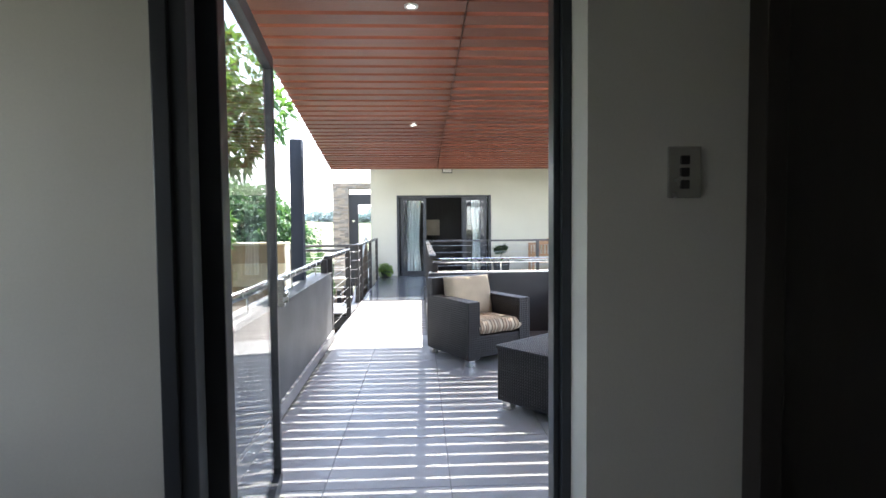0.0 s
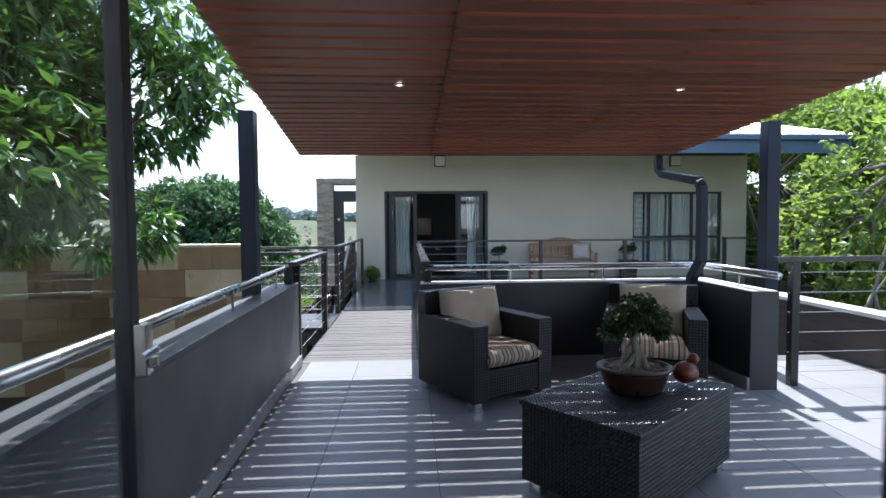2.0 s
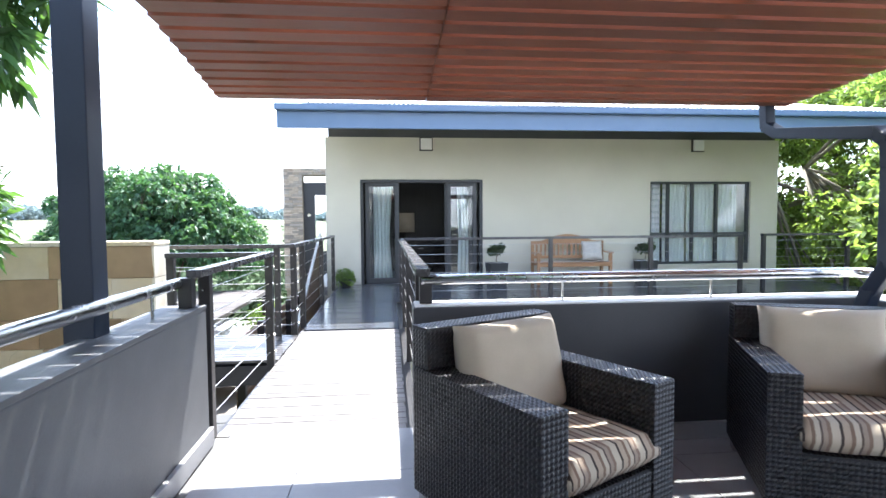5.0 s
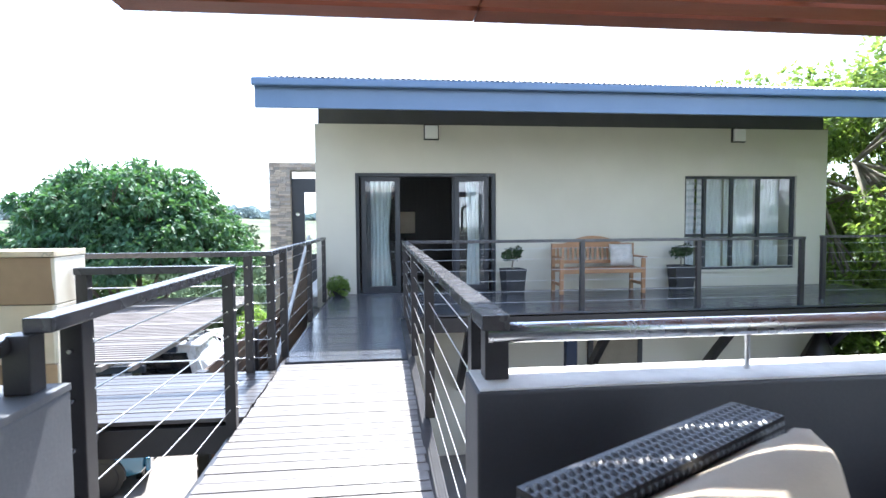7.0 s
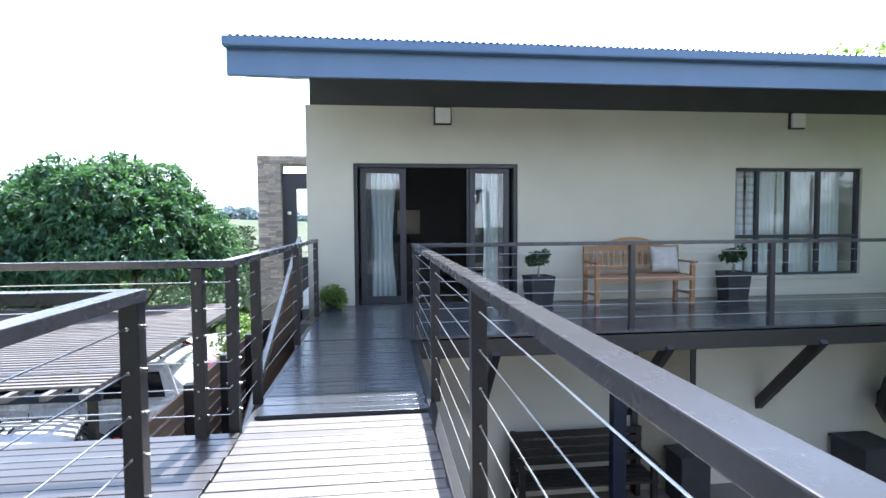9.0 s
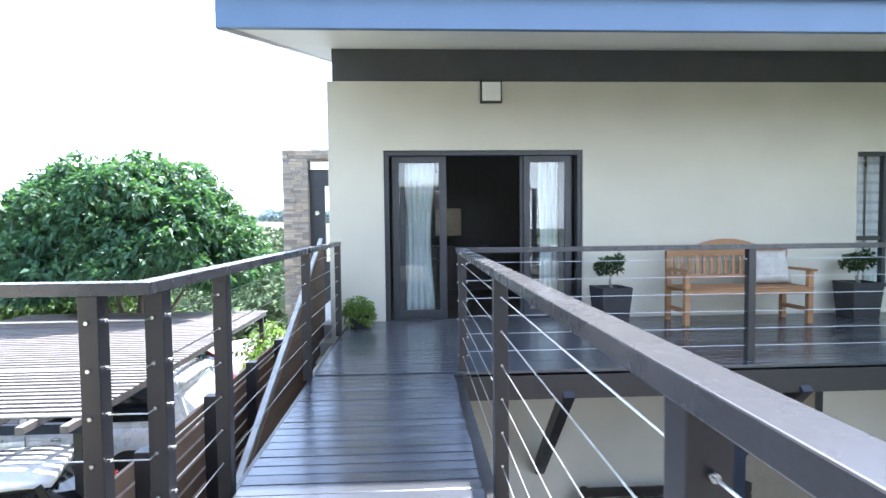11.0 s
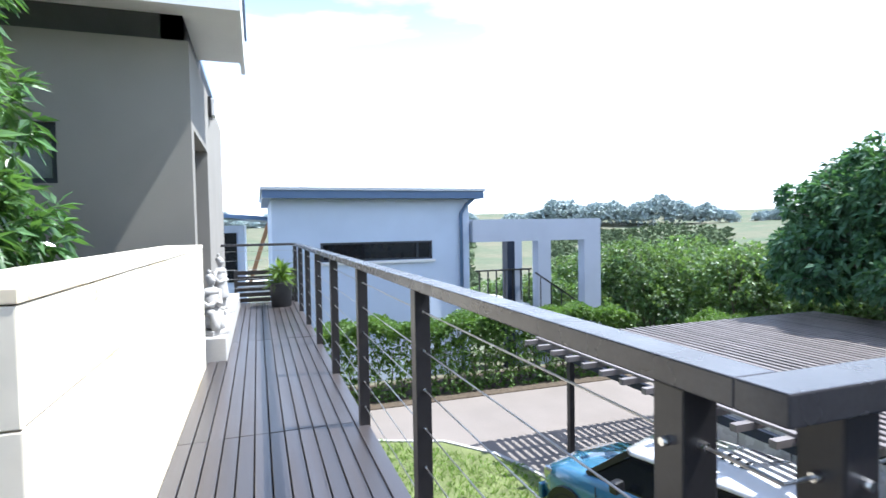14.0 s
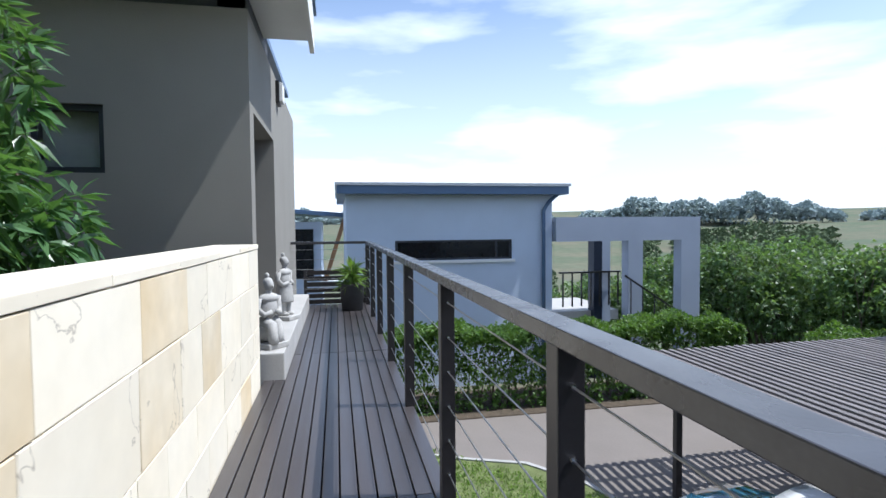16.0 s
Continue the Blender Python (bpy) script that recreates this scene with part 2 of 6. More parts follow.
cracked(M["sand_a"])
cracked(M["sand_b"])
# Brown blocks of the wall's back, darkened in colour for its shaded side
M["sand_c"] = mat("brown sandstone with shade in its colour", (0.40, 0.28, 0.16), 0.85, vary=0.16, scale=2.0, fine=9, bump=0.25, dist=0.006, piece=0.25, second=(0.26, 0.17, 0.10))
# Whitened coping: the sun on the wall tops is painted into this colour
M["coping_pale"] = mat("coping with sunlight in its colour", (0.74, 0.73, 0.70), 0.8, vary=0.15, scale=5, fine=40, bump=0.3, second=(0.40, 0.39, 0.37))
M["lamp_lens"] = bpy.data.materials.new("lit lamp lens")
M["lamp_lens"].use_nodes = True
M["lamp_lens"].node_tree.nodes["Principled BSDF"].inputs["Emission Color"].default_value = (1.0, 0.93, 0.82, 1)
M["lamp_lens"].node_tree.nodes["Principled BSDF"].inputs["Emission Strength"].default_value = 2.0
M["mortar"] = mat("sandy mortar", (0.27, 0.235, 0.18), 0.95, vary=0.1, fine=60, bump=0.4)
M["ledge_a"] = mat("grey ledge stone", (0.40, 0.365, 0.32), 0.85, vary=0.2, scale=9, fine=60, bump=0.5, dist=0.01, piece=0.3, second=(0.20, 0.17, 0.14))
M["ledge_b"] = mat("buff ledge stone", (0.52, 0.45, 0.36), 0.85, vary=0.2, scale=9, fine=60, bump=0.5, dist=0.01, piece=0.25, second=(0.30, 0.22, 0.16))
M["concrete"] = mat("smooth concrete", (0.42, 0.41, 0.39), 0.8, vary=0.1, scale=3, fine=60, bump=0.25)
M["paving"] = mat("buff driveway", (0.205, 0.18, 0.16), 0.9, vary=0.1, scale=0.7, fine=22, bump=0.3)
M["grass"] = mat("lawn", (0.17, 0.205, 0.07), 0.9, vary=0.25, scale=3, fine=60, bump=0.8, dist=0.03)
M["field"] = mat("dry scrubby pasture", (0.100, 0.130, 0.082), 1.0, vary=0.3, scale=0.045, fine=0.35, bump=0.0, second=(0.165, 0.155, 0.110), spec=0.1)
M["scrub"] = mat("hazy olive scrub", (0.130, 0.170, 0.095), 1.0, vary=0.25, scale=0.1, fine=1.0, bump=0.0, spec=0.0, island=0.3)
M["soil"] = mat("planter soil", (0.10, 0.075, 0.05), 0.95, vary=0.3, scale=8, fine=50, bump=0.8, dist=0.02)
M["bark"] = mat("grey brown bark", (0.16, 0.13, 0.10), 0.9, vary=0.25, scale=5, fine=30, bump=0.7, dist=0.02, stretch=(3, 3, 0.8))
M["bark_pale"] = mat("pale smooth bark", (0.27, 0.245, 0.20), 0.85, vary=0.25, scale=3, fine=25, bump=0.5, dist=0.02, stretch=(3, 3, 0.8))
M["leaf_mango"] = leafy("long green leaves", (0.072, 0.150, 0.058), (0.125, 0.215, 0.075), 0.28, 0.28, 0.6)
M["leaf_dome"] = leafy("deep green leaves", (0.048, 0.112, 0.068), (0.095, 0.180, 0.095), 0.45, 0.28, 0.25)
M["leaf_fig"] = leafy("yellow green leaves", (0.155, 0.225, 0.085), (0.22, 0.28, 0.115), 0.45, 0.44)
M["leaf_bush"] = leafy("olive green bush leaves", (0.085, 0.150, 0.062), (0.15, 0.21, 0.095), 0.42)
M["leaf_hedge"] = leafy("hedge leaves", (0.075, 0.14, 0.035), (0.12, 0.20, 0.05), 0.45)
M["leaf_small"] = leafy("fresh potted leaves", (0.12, 0.20, 0.05), (0.17, 0.25, 0.06), 0.45)
M["leaf_dark"] = leafy("dark bonsai leaves", (0.028, 0.055, 0.022), (0.045, 0.075, 0.03), 0.4, 0.2)
# Pale blue grey: the haze of distance is mixed into the leaf colour
M["far_wood"] = mat("far wood with haze in its colour", (0.36, 0.43, 0.43), 1.0, vary=0.15, scale=0.06, fine=0.5, bump=0.0, spec=0.0)
M["teak"] = mat("warm teak", (0.36, 0.19, 0.09), 0.5, vary=0.15, scale=4, fine=40, bump=0.2, piece=0.1, stretch=(1, 5, 5))
M["fence_wood"] = mat("brown timber slats", (0.20, 0.13, 0.085), 0.7, vary=0.2, scale=3, fine=40, bump=0.3, piece=0.2, stretch=(4, 0.5, 4))
M["pot_dark"] = mat("charcoal pot", (0.035, 0.036, 0.040), 0.6, vary=0.15, scale=6, fine=60, bump=0.15)
M["terracotta"] = mat("brown glazed bowl", (0.050, 0.024, 0.019), 0.3, vary=0.2, scale=8, fine=60, bump=0.1)
M["gravel"] = mat("pale gravel", (0.26, 0.22, 0.17), 0.9, vary=0.3, scale=60, fine=140, bump=1.0, dist=0.02)
M["curtain"] = mat("white voile", (0.75, 0.77, 0.78), 0.9, vary=0.04, scale=5, fine=120, bump=0.1)
M["black"] = mat("black lacquer", (0.012, 0.012, 0.013), 0.4, vary=0.1, bump=0.05)
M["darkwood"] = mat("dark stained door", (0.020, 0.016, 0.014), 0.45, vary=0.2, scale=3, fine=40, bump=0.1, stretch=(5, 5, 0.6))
M["lamp_white"] = mat("opal lamp glass", (0.82, 0.82, 0.80), 0.4, vary=0.02, bump=0.0)
M["statue"] = mat("grey carved stone", (0.44, 0.43, 0.41), 0.85, vary=0.2, scale=12, fine=80, bump=0.5, dist=0.006, second=(0.36, 0.35, 0.33))
M["paint_blue"] = mat("metallic blue paint", (0.06, 0.20, 0.32), 0.22, 0.2, vary=0.03, scale=3, fine=200, bump=0.0, coat=1.0)
M["paint_white"] = mat("white car paint", (0.78, 0.78, 0.77), 0.25, vary=0.02, bump=0.0, coat=1.0)
M["paint_silver"] = mat("silver car paint", (0.66, 0.67, 0.68), 0.28, 0.15, vary=0.03, fine=200, bump=0.0, coat=1.0)
M["paint_red"] = mat("red car paint", (0.42, 0.02, 0.02), 0.3, vary=0.03, bump=0.0, coat=1.0)
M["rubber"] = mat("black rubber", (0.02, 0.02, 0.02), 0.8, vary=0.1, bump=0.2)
M["car_glass"] = mat("tinted car glass", (0.012, 0.014, 0.016), 0.06, vary=0.02, bump=0.0, rvary=0.02)
M["red_lens"] = mat("red lamp lens", (0.5, 0.02, 0.02), 0.2, vary=0.05, bump=0.0)
M["pergola"] = mat("brown pergola slats", (0.175, 0.155, 0.148), 0.55, vary=0.15, scale=3, fine=30, bump=0.2, piece=0.18)
M["glass"] = glass("window glass")
M["ornament"] = mat("copper red glaze", (0.17, 0.040, 0.024), 0.3, vary=0.3, scale=14, fine=60, bump=0.15)


# ---------------------------------------------------------------- mesh helpers
def finish(name, bm, material, smooth=False):
    me = bpy.data.meshes.new(name)
    bm.to_mesh(me)
    bm.free()
    for m in material if isinstance(material, (list, tuple)) else [material]:
        me.materials.append(M[m])
    if smooth:
        me.shade_smooth()
    return me


def part(name, bm, material, parent, label="", smooth=False):
    ob = new(name, bm if isinstance(bm, bpy.types.Mesh) else finish(name, bm, material, smooth))
    ob.parent = parent
    return tagged(ob, label)


def again(name, mesh, parent, m):
    """One more piece on a mesh that is already there."""
    ob = new(name, mesh)
    ob.parent = parent
    ob.matrix_basis = m
    return ob


def thing(name, label, category, at=(0, 0, 0), rz=0.0, group="", kind=""):
    ob = new(name)
    ob.empty_display_size = 0.2
    ob.matrix_basis = pose(*at, 0, 0, rz)
    return tagged(ob, label, category, group, kind)


def solid(name, bm, material, label, category, kind="", at=(0, 0, 0), rz=0.0, group="", smooth=False):
    """A thing, or a piece of the setting, that is one mesh."""
    ob = new(name, finish(name, bm, material, smooth))
    ob.matrix_basis = pose(*at, 0, 0, rz)
    return tagged(ob, label, category, group, kind)


def box(bm, x0, x1, y0, y1, z0, z1, bevel=0.0, index=0):
    vs = [bm.verts.new((x, y, z)) for z in (z0, z1) for y in (y0, y1) for x in (x0, x1)]
    fs = [bm.faces.new([vs[i] for i in q]) for q in ((0, 2, 3, 1), (4, 5, 7, 6), (0, 1, 5, 4), (2, 6, 7, 3), (0, 4, 6, 2), (1, 3, 7, 5))]
    for f in fs:
        f.material_index = index
    if bevel:
        es = list({e for f in fs for e in f.edges})
        bmesh.ops.bevel(bm, geom=es, offset=bevel, segments=2, affect="EDGES", profile=0.6)
    return bm


def boxes(*rows, bevel=0.0):
    bm = bmesh.new()
    for r in rows:
        box(bm, *r, bevel=bevel)
    return bm


def beam(bm, a, b, w, h, up=(0, 0, 1), bevel=0.0):
    """A bar of section w x h from a to b."""
    a, b = Vector(a), Vector(b)
    d = (b - a).normalized()
    s = d.cross(Vector(up))
    s = s.normalized() if s.length > 1e-4 else Vector((1, 0, 0))
    u = s.cross(d).normalized()
    vs = [bm.verts.new(p + s * (w / 2 * i) + u * (h / 2 * j)) for p in (a, b) for i, j in ((-1, -1), (1, -1), (1, 1), (-1, 1))]
    fs = [bm.faces.new([vs[i] for i in q]) for q in ((3, 2, 1, 0), (4, 5, 6, 7), (0, 1, 5, 4), (1, 2, 6, 5), (2, 3, 7, 6), (3, 0, 4, 7))]
    if bevel:
        bmesh.ops.bevel(bm, geom=list({e for f in fs for e in f.edges}), offset=bevel, segments=2, affect="EDGES", profile=0.6)
    return bm


def tube(bm, pts, r, n=10, r2=None, caps=True):
    """A round tube through points; r may taper to r2."""
    pts = [Vector(p) for p in pts]
    rings = []
    side = None
    for i, p in enumerate(pts):
        d = (pts[min(i + 1, len(pts) - 1)] - pts[max(i - 1, 0)]).normalized()
        if side is None:
            side = d.orthogonal().normalized()
        side = (side - d * side.dot(d)).normalized()
        o = d.cross(side)
        rr = r if r2 is None else r + (r2 - r) * i / max(1, len(pts) - 1)
        rings.append([bm.verts.new(p + (side * math.cos(k * math.tau / n) + o * math.sin(k * math.tau / n)) * rr) for k in range(n)])
    for A, B in zip(rings, rings[1:]):
        for k in range(n):
            bm.faces.new((A[k], A[(k + 1) % n], B[(k + 1) % n], B[k]))
    if caps:
        bm.faces.new(rings[0][::-1])
        bm.faces.new(rings[-1])
    return bm


def lathe(bm, profile, n=24, centre=(0, 0), close=True):
    """Turns (radius, z) pairs round an upright axis."""
    rings = [[bm.verts.new((centre[0] + r * math.cos(k * math.tau / n), centre[1] + r * math.sin(k * math.tau / n), z)) for k in range(n)] for r, z in profile]
    for A, B in zip(rings, rings[1:]):
        for k in range(n):
            bm.faces.new((A[k], A[(k + 1) % n], B[(k + 1) % n], B[k]))
    if close:
        bm.faces.new(rings[0][::-1])
        bm.faces.new(rings[-1])
    return bm


def prism(bm, outline, axis, a, b):
    """An outline of (u, v) pairs pushed along an axis from a to b: x: (y, z), y: (x, z), z: (x, y)."""
    def at(u, v, w):
        return {"x": (w, u, v), "y": (u, w, v), "z": (u, v, w)}[axis]
    A = [bm.verts.new(at(u, v, a)) for u, v in outline]
    B = [bm.verts.new(at(u, v, b)) for u, v in outline]
    n = len(outline)
    for k in range(n):
        bm.faces.new((A[k], A[(k + 1) % n], B[(k + 1) % n], B[k]))
    bm.faces.new(A[::-1])
    bm.faces.new(B)
    bmesh.ops.recalc_face_normals(bm, faces=bm.faces)
    return bm


def leaves(name, spots, normals, length, width, seed, per=5, droop=0.3, spread=1.0):
    """A mesh of whorls of folded, pointed leaves at the given spots."""
    rng = np.random.default_rng(seed)
    n = len(spots)
    base = np.repeat(np.asarray(spots), per, axis=0)
    out = np.repeat(np.asarray(normals), per, axis=0)
    d = out * (0.55 / spread) + rng.normal(0, 0.62, (n * per, 3)) * spread
    d[:, 2] -= droop * 0.5
    d /= np.linalg.norm(d, axis=1)[:, None] + 1e-9
    up = rng.normal(0, 0.5, (n * per, 3)) + np.array([0, 0, 1.0])
    s = np.cross(d, up)
    s /= np.linalg.norm(s, axis=1)[:, None] + 1e-9
    u = np.cross(s, d)
    L = length * rng.uniform(0.65, 1.2, n * per)[:, None]
    W = width * rng.uniform(0.75, 1.2, n * per)[:, None]
    down = np.zeros_like(d)
    down[:, 2] = -1
    p0 = base + d * L * 0.1
    mid = base + d * L * 0.52 + down * L * droop * 0.12
    tip = base + d * L + down * L * droop * 0.45
    a, b = mid + s * W / 2 + u * W * 0.16, mid - s * W / 2 + u * W * 0.16
    verts = np.stack([p0, a, tip, b, mid], axis=1).reshape(-1, 3)
    k = np.arange(n * per)[:, None] * 5
    faces = np.concatenate([k + [[0, 1, 4]], k + [[1, 2, 4]], k + [[4, 2, 3]], k + [[0, 4, 3]]])
    me = bpy.data.meshes.new(name)
    me.from_pydata(verts.tolist(), [], faces.tolist())
    return me


def crown_spots(blobs, count, seed, shell=0.55):
    """Spots in and on a crown that is made of uneven clumps (x, y, z, rx, ry, rz)."""
    rng = np.random.default_rng(seed)
    w = np.array([b[3] * b[4] + b[4] * b[5] for b in blobs])
    pick = rng.choice(len(blobs), count, p=w / w.sum())
    B = np.array(blobs)[pick]
    d = rng.normal(0, 1, (count, 3))
    d /= np.linalg.norm(d, axis=1)[:, None]
    r = shell + (1 - shell) * rng.uniform(0, 1, count) ** 0.5
    r *= 1 + 0.10 * np.sin(d[:, 0] * 7 + pick) * np.cos(d[:, 2] * 9 + pick * 2)
    return B[:, :3] + d * B[:, 3:] * r[:, None], d


def tree(name, label, at, limbs, blobs, count, leaf, bark, seed, length, width, per=5, droop=0.3, spread=1.0, trunk=0.14, shell=0.55):
    """limbs: lines of points from the foot, each tapering; blobs: clumps of the crown; all from the tree's foot."""
    root = thing(name, label, "tree", at)
    bm = bmesh.new()
    for i, line in enumerate(limbs):
        tube(bm, line, trunk if i == 0 else trunk * 0.6, 9, trunk * (0.35 if i == 0 else 0.15))
    rng = random.Random(seed)
    tips = [Vector(l[-1]) for l in limbs]
    for b in blobs:
        c = Vector(b[:3])
        t = min(tips, key=lambda p: (p - c).length)
        mid = (t + c) / 2 + Vector((rng.uniform(-.2, .2), rng.uniform(-.2, .2), rng.uniform(-.1, .2)))
        tube(bm, [t, mid, c], trunk * 0.22, 6, trunk * 0.06)
        for q in range(3):
            e = c + Vector((rng.uniform(-1, 1) * b[3], rng.uniform(-1, 1) * b[4], rng.uniform(-0.5, 1) * b[5])) * 0.8
            tube(bm, [mid, (mid + e) / 2 + Vector((0, 0, 0.08)), e], trunk * 0.12, 5, trunk * 0.04)
    part("trunk", bm, bark, root, smooth=True)
    spots, nrm = crown_spots(blobs, count, seed, shell)
    me = leaves("crown", spots, nrm, length, width, seed, per, droop, spread)
    me.materials.append(M[leaf])
    part("crown", me, leaf, root)
    return root


# ---------------------------------------------------------------- ground and distance
GROUND = -3.0
bm = bmesh.new()
# one sheet: level round the houses, falling to a valley and rising to low hills far off
gx = [-900, -500, -320, -220, -150, -100, -70, -48, -34, -26, -20, -14, -6, 2, 10, 20, 40, 80, 200, 600]
gy = [-400, -150, -60, -30, -12, 0, 6, 12, 18, 24, 30, 40, 60, 90, 130, 180, 260, 380, 560, 900]
grid = {}
for i, x in enumerate(gx):
    for j, y in enumerate(gy):
        d = math.hypot(min(0, x + 14), max(0, y - 24))
        z = GROUND - 0.02 - min(9.0, d * 0.16) + max(0.0, d - 120) * 0.055 * (1 + 0.25 * math.sin(x * 0.013 + y * 0.009))
        grid[i, j] = bm.verts.new((x, y, min(z, 16)))
for i in range(len(gx) - 1):
    for j in range(len(gy) - 1):
        bm.faces.new((grid[i, j], grid[i + 1, j], grid[i + 1, j + 1], grid[i, j + 1]))
solid("ground", bm, "field", "hazy green valley pasture running to low hills", "ground", "structure", smooth=True)
solid("driveway", boxes((-13.2, -2.6, 10.2, 26, GROUND - 0.3, GROUND)), "paving", "buff paved driveway below the timber walkway", "driveway", "structure")
solid("road", prism(bmesh.new(), [(24.0, GROUND - 0.3), (24.0, GROUND + 0.02), (26.0, GROUND + 0.02), (62.0, GROUND - 5.4), (62.0, GROUND - 6.4)], "x", -8.4, 1.5), "concrete", "pale sunlit concrete road falling to the valley", "road", "structure")
COURT = -2.45
solid("courtyard", boxes((-1.3, 12, 6.4, 14.5, GROUND - 0.3, COURT)), "paving", "paved courtyard under the raised deck", "courtyard", "structure")

# ---------------------------------------------------------------- start room
room = thing("wall_south", "painted plaster walls of a dim passage", "wall", kind="structure")
part("wall", boxes((-2.2, -0.69, 1.45, 1.70, 0, 2.6), (0.455, 2.2, 1.45, 1.70, 0, 2.6), (-0.69, 0.455, 1.45, 1.70, 2.24, 2.6),
                   (-2.4, -2.2, 1.2, 1.70, 0, 2.6), (-2.4, -2.2, -2.5, 0.0, 0, 2.6), (-2.4, -2.2, 0.0, 1.2, 0, 0.9), (-2.4, -2.2, 0.0, 1.2, 2.1, 2.6),
                   (2.2, 2.4, -2.5, 1.70, 0, 2.6), (-2.4, 2.4, -2.7, -2.5, 0, 2.6)), "plaster_in", room)
# Unseen window, added so that light reaches the passage walls from the left
win = thing("window_1", "unseen dark framed passage window added to let in light", "window", (-2.3, 0.6, 0.9), kind="structure")
part("window_frame", boxes((-0.03, 0.03, -0.6, -0.55, 0, 1.2), (-0.03, 0.03, 0.55, 0.6, 0, 1.2), (-0.03, 0.03, -0.55, 0.55, 0, 0.05), (-0.03, 0.03, -0.55, 0.55, 1.15, 1.2)), "alu_dark", win)
pane = part("pane", boxes((-0.004, 0.004, -0.55, 0.55, 0.05, 1.15)), "glass", win)
pane.visible_shadow = False
# Area lamp added in its opening to brighten the passage
day = new("passage_fill_light", bpy.data.lights.new("passage_fill_light", "AREA"))
day.data.shape, day.data.size, day.data.size_y, day.data.energy, day.data.color = "RECTANGLE", 1.0, 1.0, 0.76, (1.0, 0.97, 0.93)
day.matrix_world = look((-2.34, 0.6, 1.5), (0, 0.6, 1.45))
solid("floor_inside", boxes((-2.4, 2.4, -2.7, 1.70, -0.2, 0.0)), "tile", "grey tiled floor of the passage", "floor", "structure")
solid("ceiling_inside", boxes((-2.4, 2.4, -2.7, 1.70, 2.6, 2.75)), "plaster_in", "plain plaster ceiling of the passage", "ceiling", "structure")

# folding glass door of the passage, standing open
door = thing("door_1", "charcoal aluminium terrace door standing open", "door", kind="structure")
part("jamb", boxes((-0.69, -0.645, 1.43, 1.69, 0, 2.2), (-0.645, -0.60, 1.44, 1.50, 0, 2.2), (-0.645, -0.555, 1.54, 1.60, 0, 2.2), (-0.645, -0.59, 1.62, 1.68, 0, 2.2), bevel=0.004), "alu_dark", door)
part("jamb", boxes((0.425, 0.455, 1.60, 1.69, 0, 2.2), (0.405, 0.425, 1.62, 1.69, 0, 2.2), bevel=0.004), "alu_dark", door)
part("head", boxes((-0.69, 0.455, 1.47, 1.69, 2.2, 2.24), bevel=0.004), "alu_dark", door)
part("sill_track", boxes((-0.645, 0.425, 1.48, 1.70, 0.0, 0.012)), "stainless", door)
leaf = part("leaf", boxes((0, 0.06, -0.022, 0.022, 0.02, 2.2), (1.10, 1.16, -0.022, 0.022, 0.02, 2.2), (0.06, 1.10, -0.022, 0.022, 0.02, 0.10), (0.06, 1.10, -0.022, 0.022, 2.13, 2.2), bevel=0.004), "alu_dark", door)
leaf.matrix_basis = pose(-0.60, 1.62, 0, 0, 0, 97.5)
lp = part("pane", boxes((0.06, 1.10, -0.004, 0.004, 0.10, 2.13)), "glass", leaf)
lp.visible_shadow = False
bm = boxes((1.105, 1.155, -0.055, -0.022, 0.95, 1.09), (1.115, 1.14, -0.075, -0.055, 0.97, 1.0), bevel=0.003)
tube(bm, [(1.13, -0.07, 1.02), (1.02, -0.07, 1.02)], 0.011, 8)
part("handle", bm, "stainless", leaf, "brushed steel lever handle")
inner = thing("door_2", "dark stained timber door in a dark frame", "door", (0.90, 1.42, 0), kind="structure")
part("door_frame", boxes((0.0, 0.06, -0.05, 0.04, 0, 2.14), (0.98, 1.04, -0.05, 0.04, 0, 2.14), (0.06, 0.98, -0.05, 0.04, 2.08, 2.14), bevel=0.004), "darkwood", inner)
part("leaf", boxes((0.06, 0.98, -0.03, 0.015, 0.01, 2.08), bevel=0.003), "darkwood", inner)
part("door_closer", boxes((0.09, 0.13, -0.06, -0.03, 1.98, 2.06), bevel=0.004), "stainless", inner)
switch = thing("light_switch", "steel switch plate with three dark rockers", "switch", (0.72, 1.45, 1.495))
part("plate", boxes((-0.045, 0.045, -0.011, 0, -0.07, 0.07), bevel=0.003), "stainless", switch)
for z in (-0.033, 0.0, 0.033):
    part("rocker", boxes((-0.012, 0.012, -0.016, -0.011, z - 0.012, z + 0.012), bevel=0.002), "black", switch)

# ---------------------------------------------------------------- terrace
TX0, TX1, TY0, TY1 = -0.98, 3.1, 1.70, 6.55
terrace = solid("floor_terrace", boxes((-1.25, 6.0, TY0, 6.45, -0.25, -0.012), (-1.25, 0.1, 6.45, TY1, -0.25, -0.012)), "grout", "grey porcelain tiled terrace floor", "floor", "structure")
solid("terrace_base", boxes((-1.25, 6.0, 0.5, 6.4, GROUND, -0.25)), "house_grey", "rendered storey below the terrace", "wall", "structure")

def parapet(name, label, rows, copings, skirts, top="coping", face="parapet"):
    p = thing(name, label, "parapet", kind="structure")
    part("wall", boxes(*rows, bevel=0.008), face, p)
    part("coping", boxes(*copings, bevel=0.003), top, p, "pale patchy top with sunlight in its colour" if top != "parapet" else "charcoal rendered top")
    part("skirting", boxes(*skirts, bevel=0.004), "tile", p)
    return p

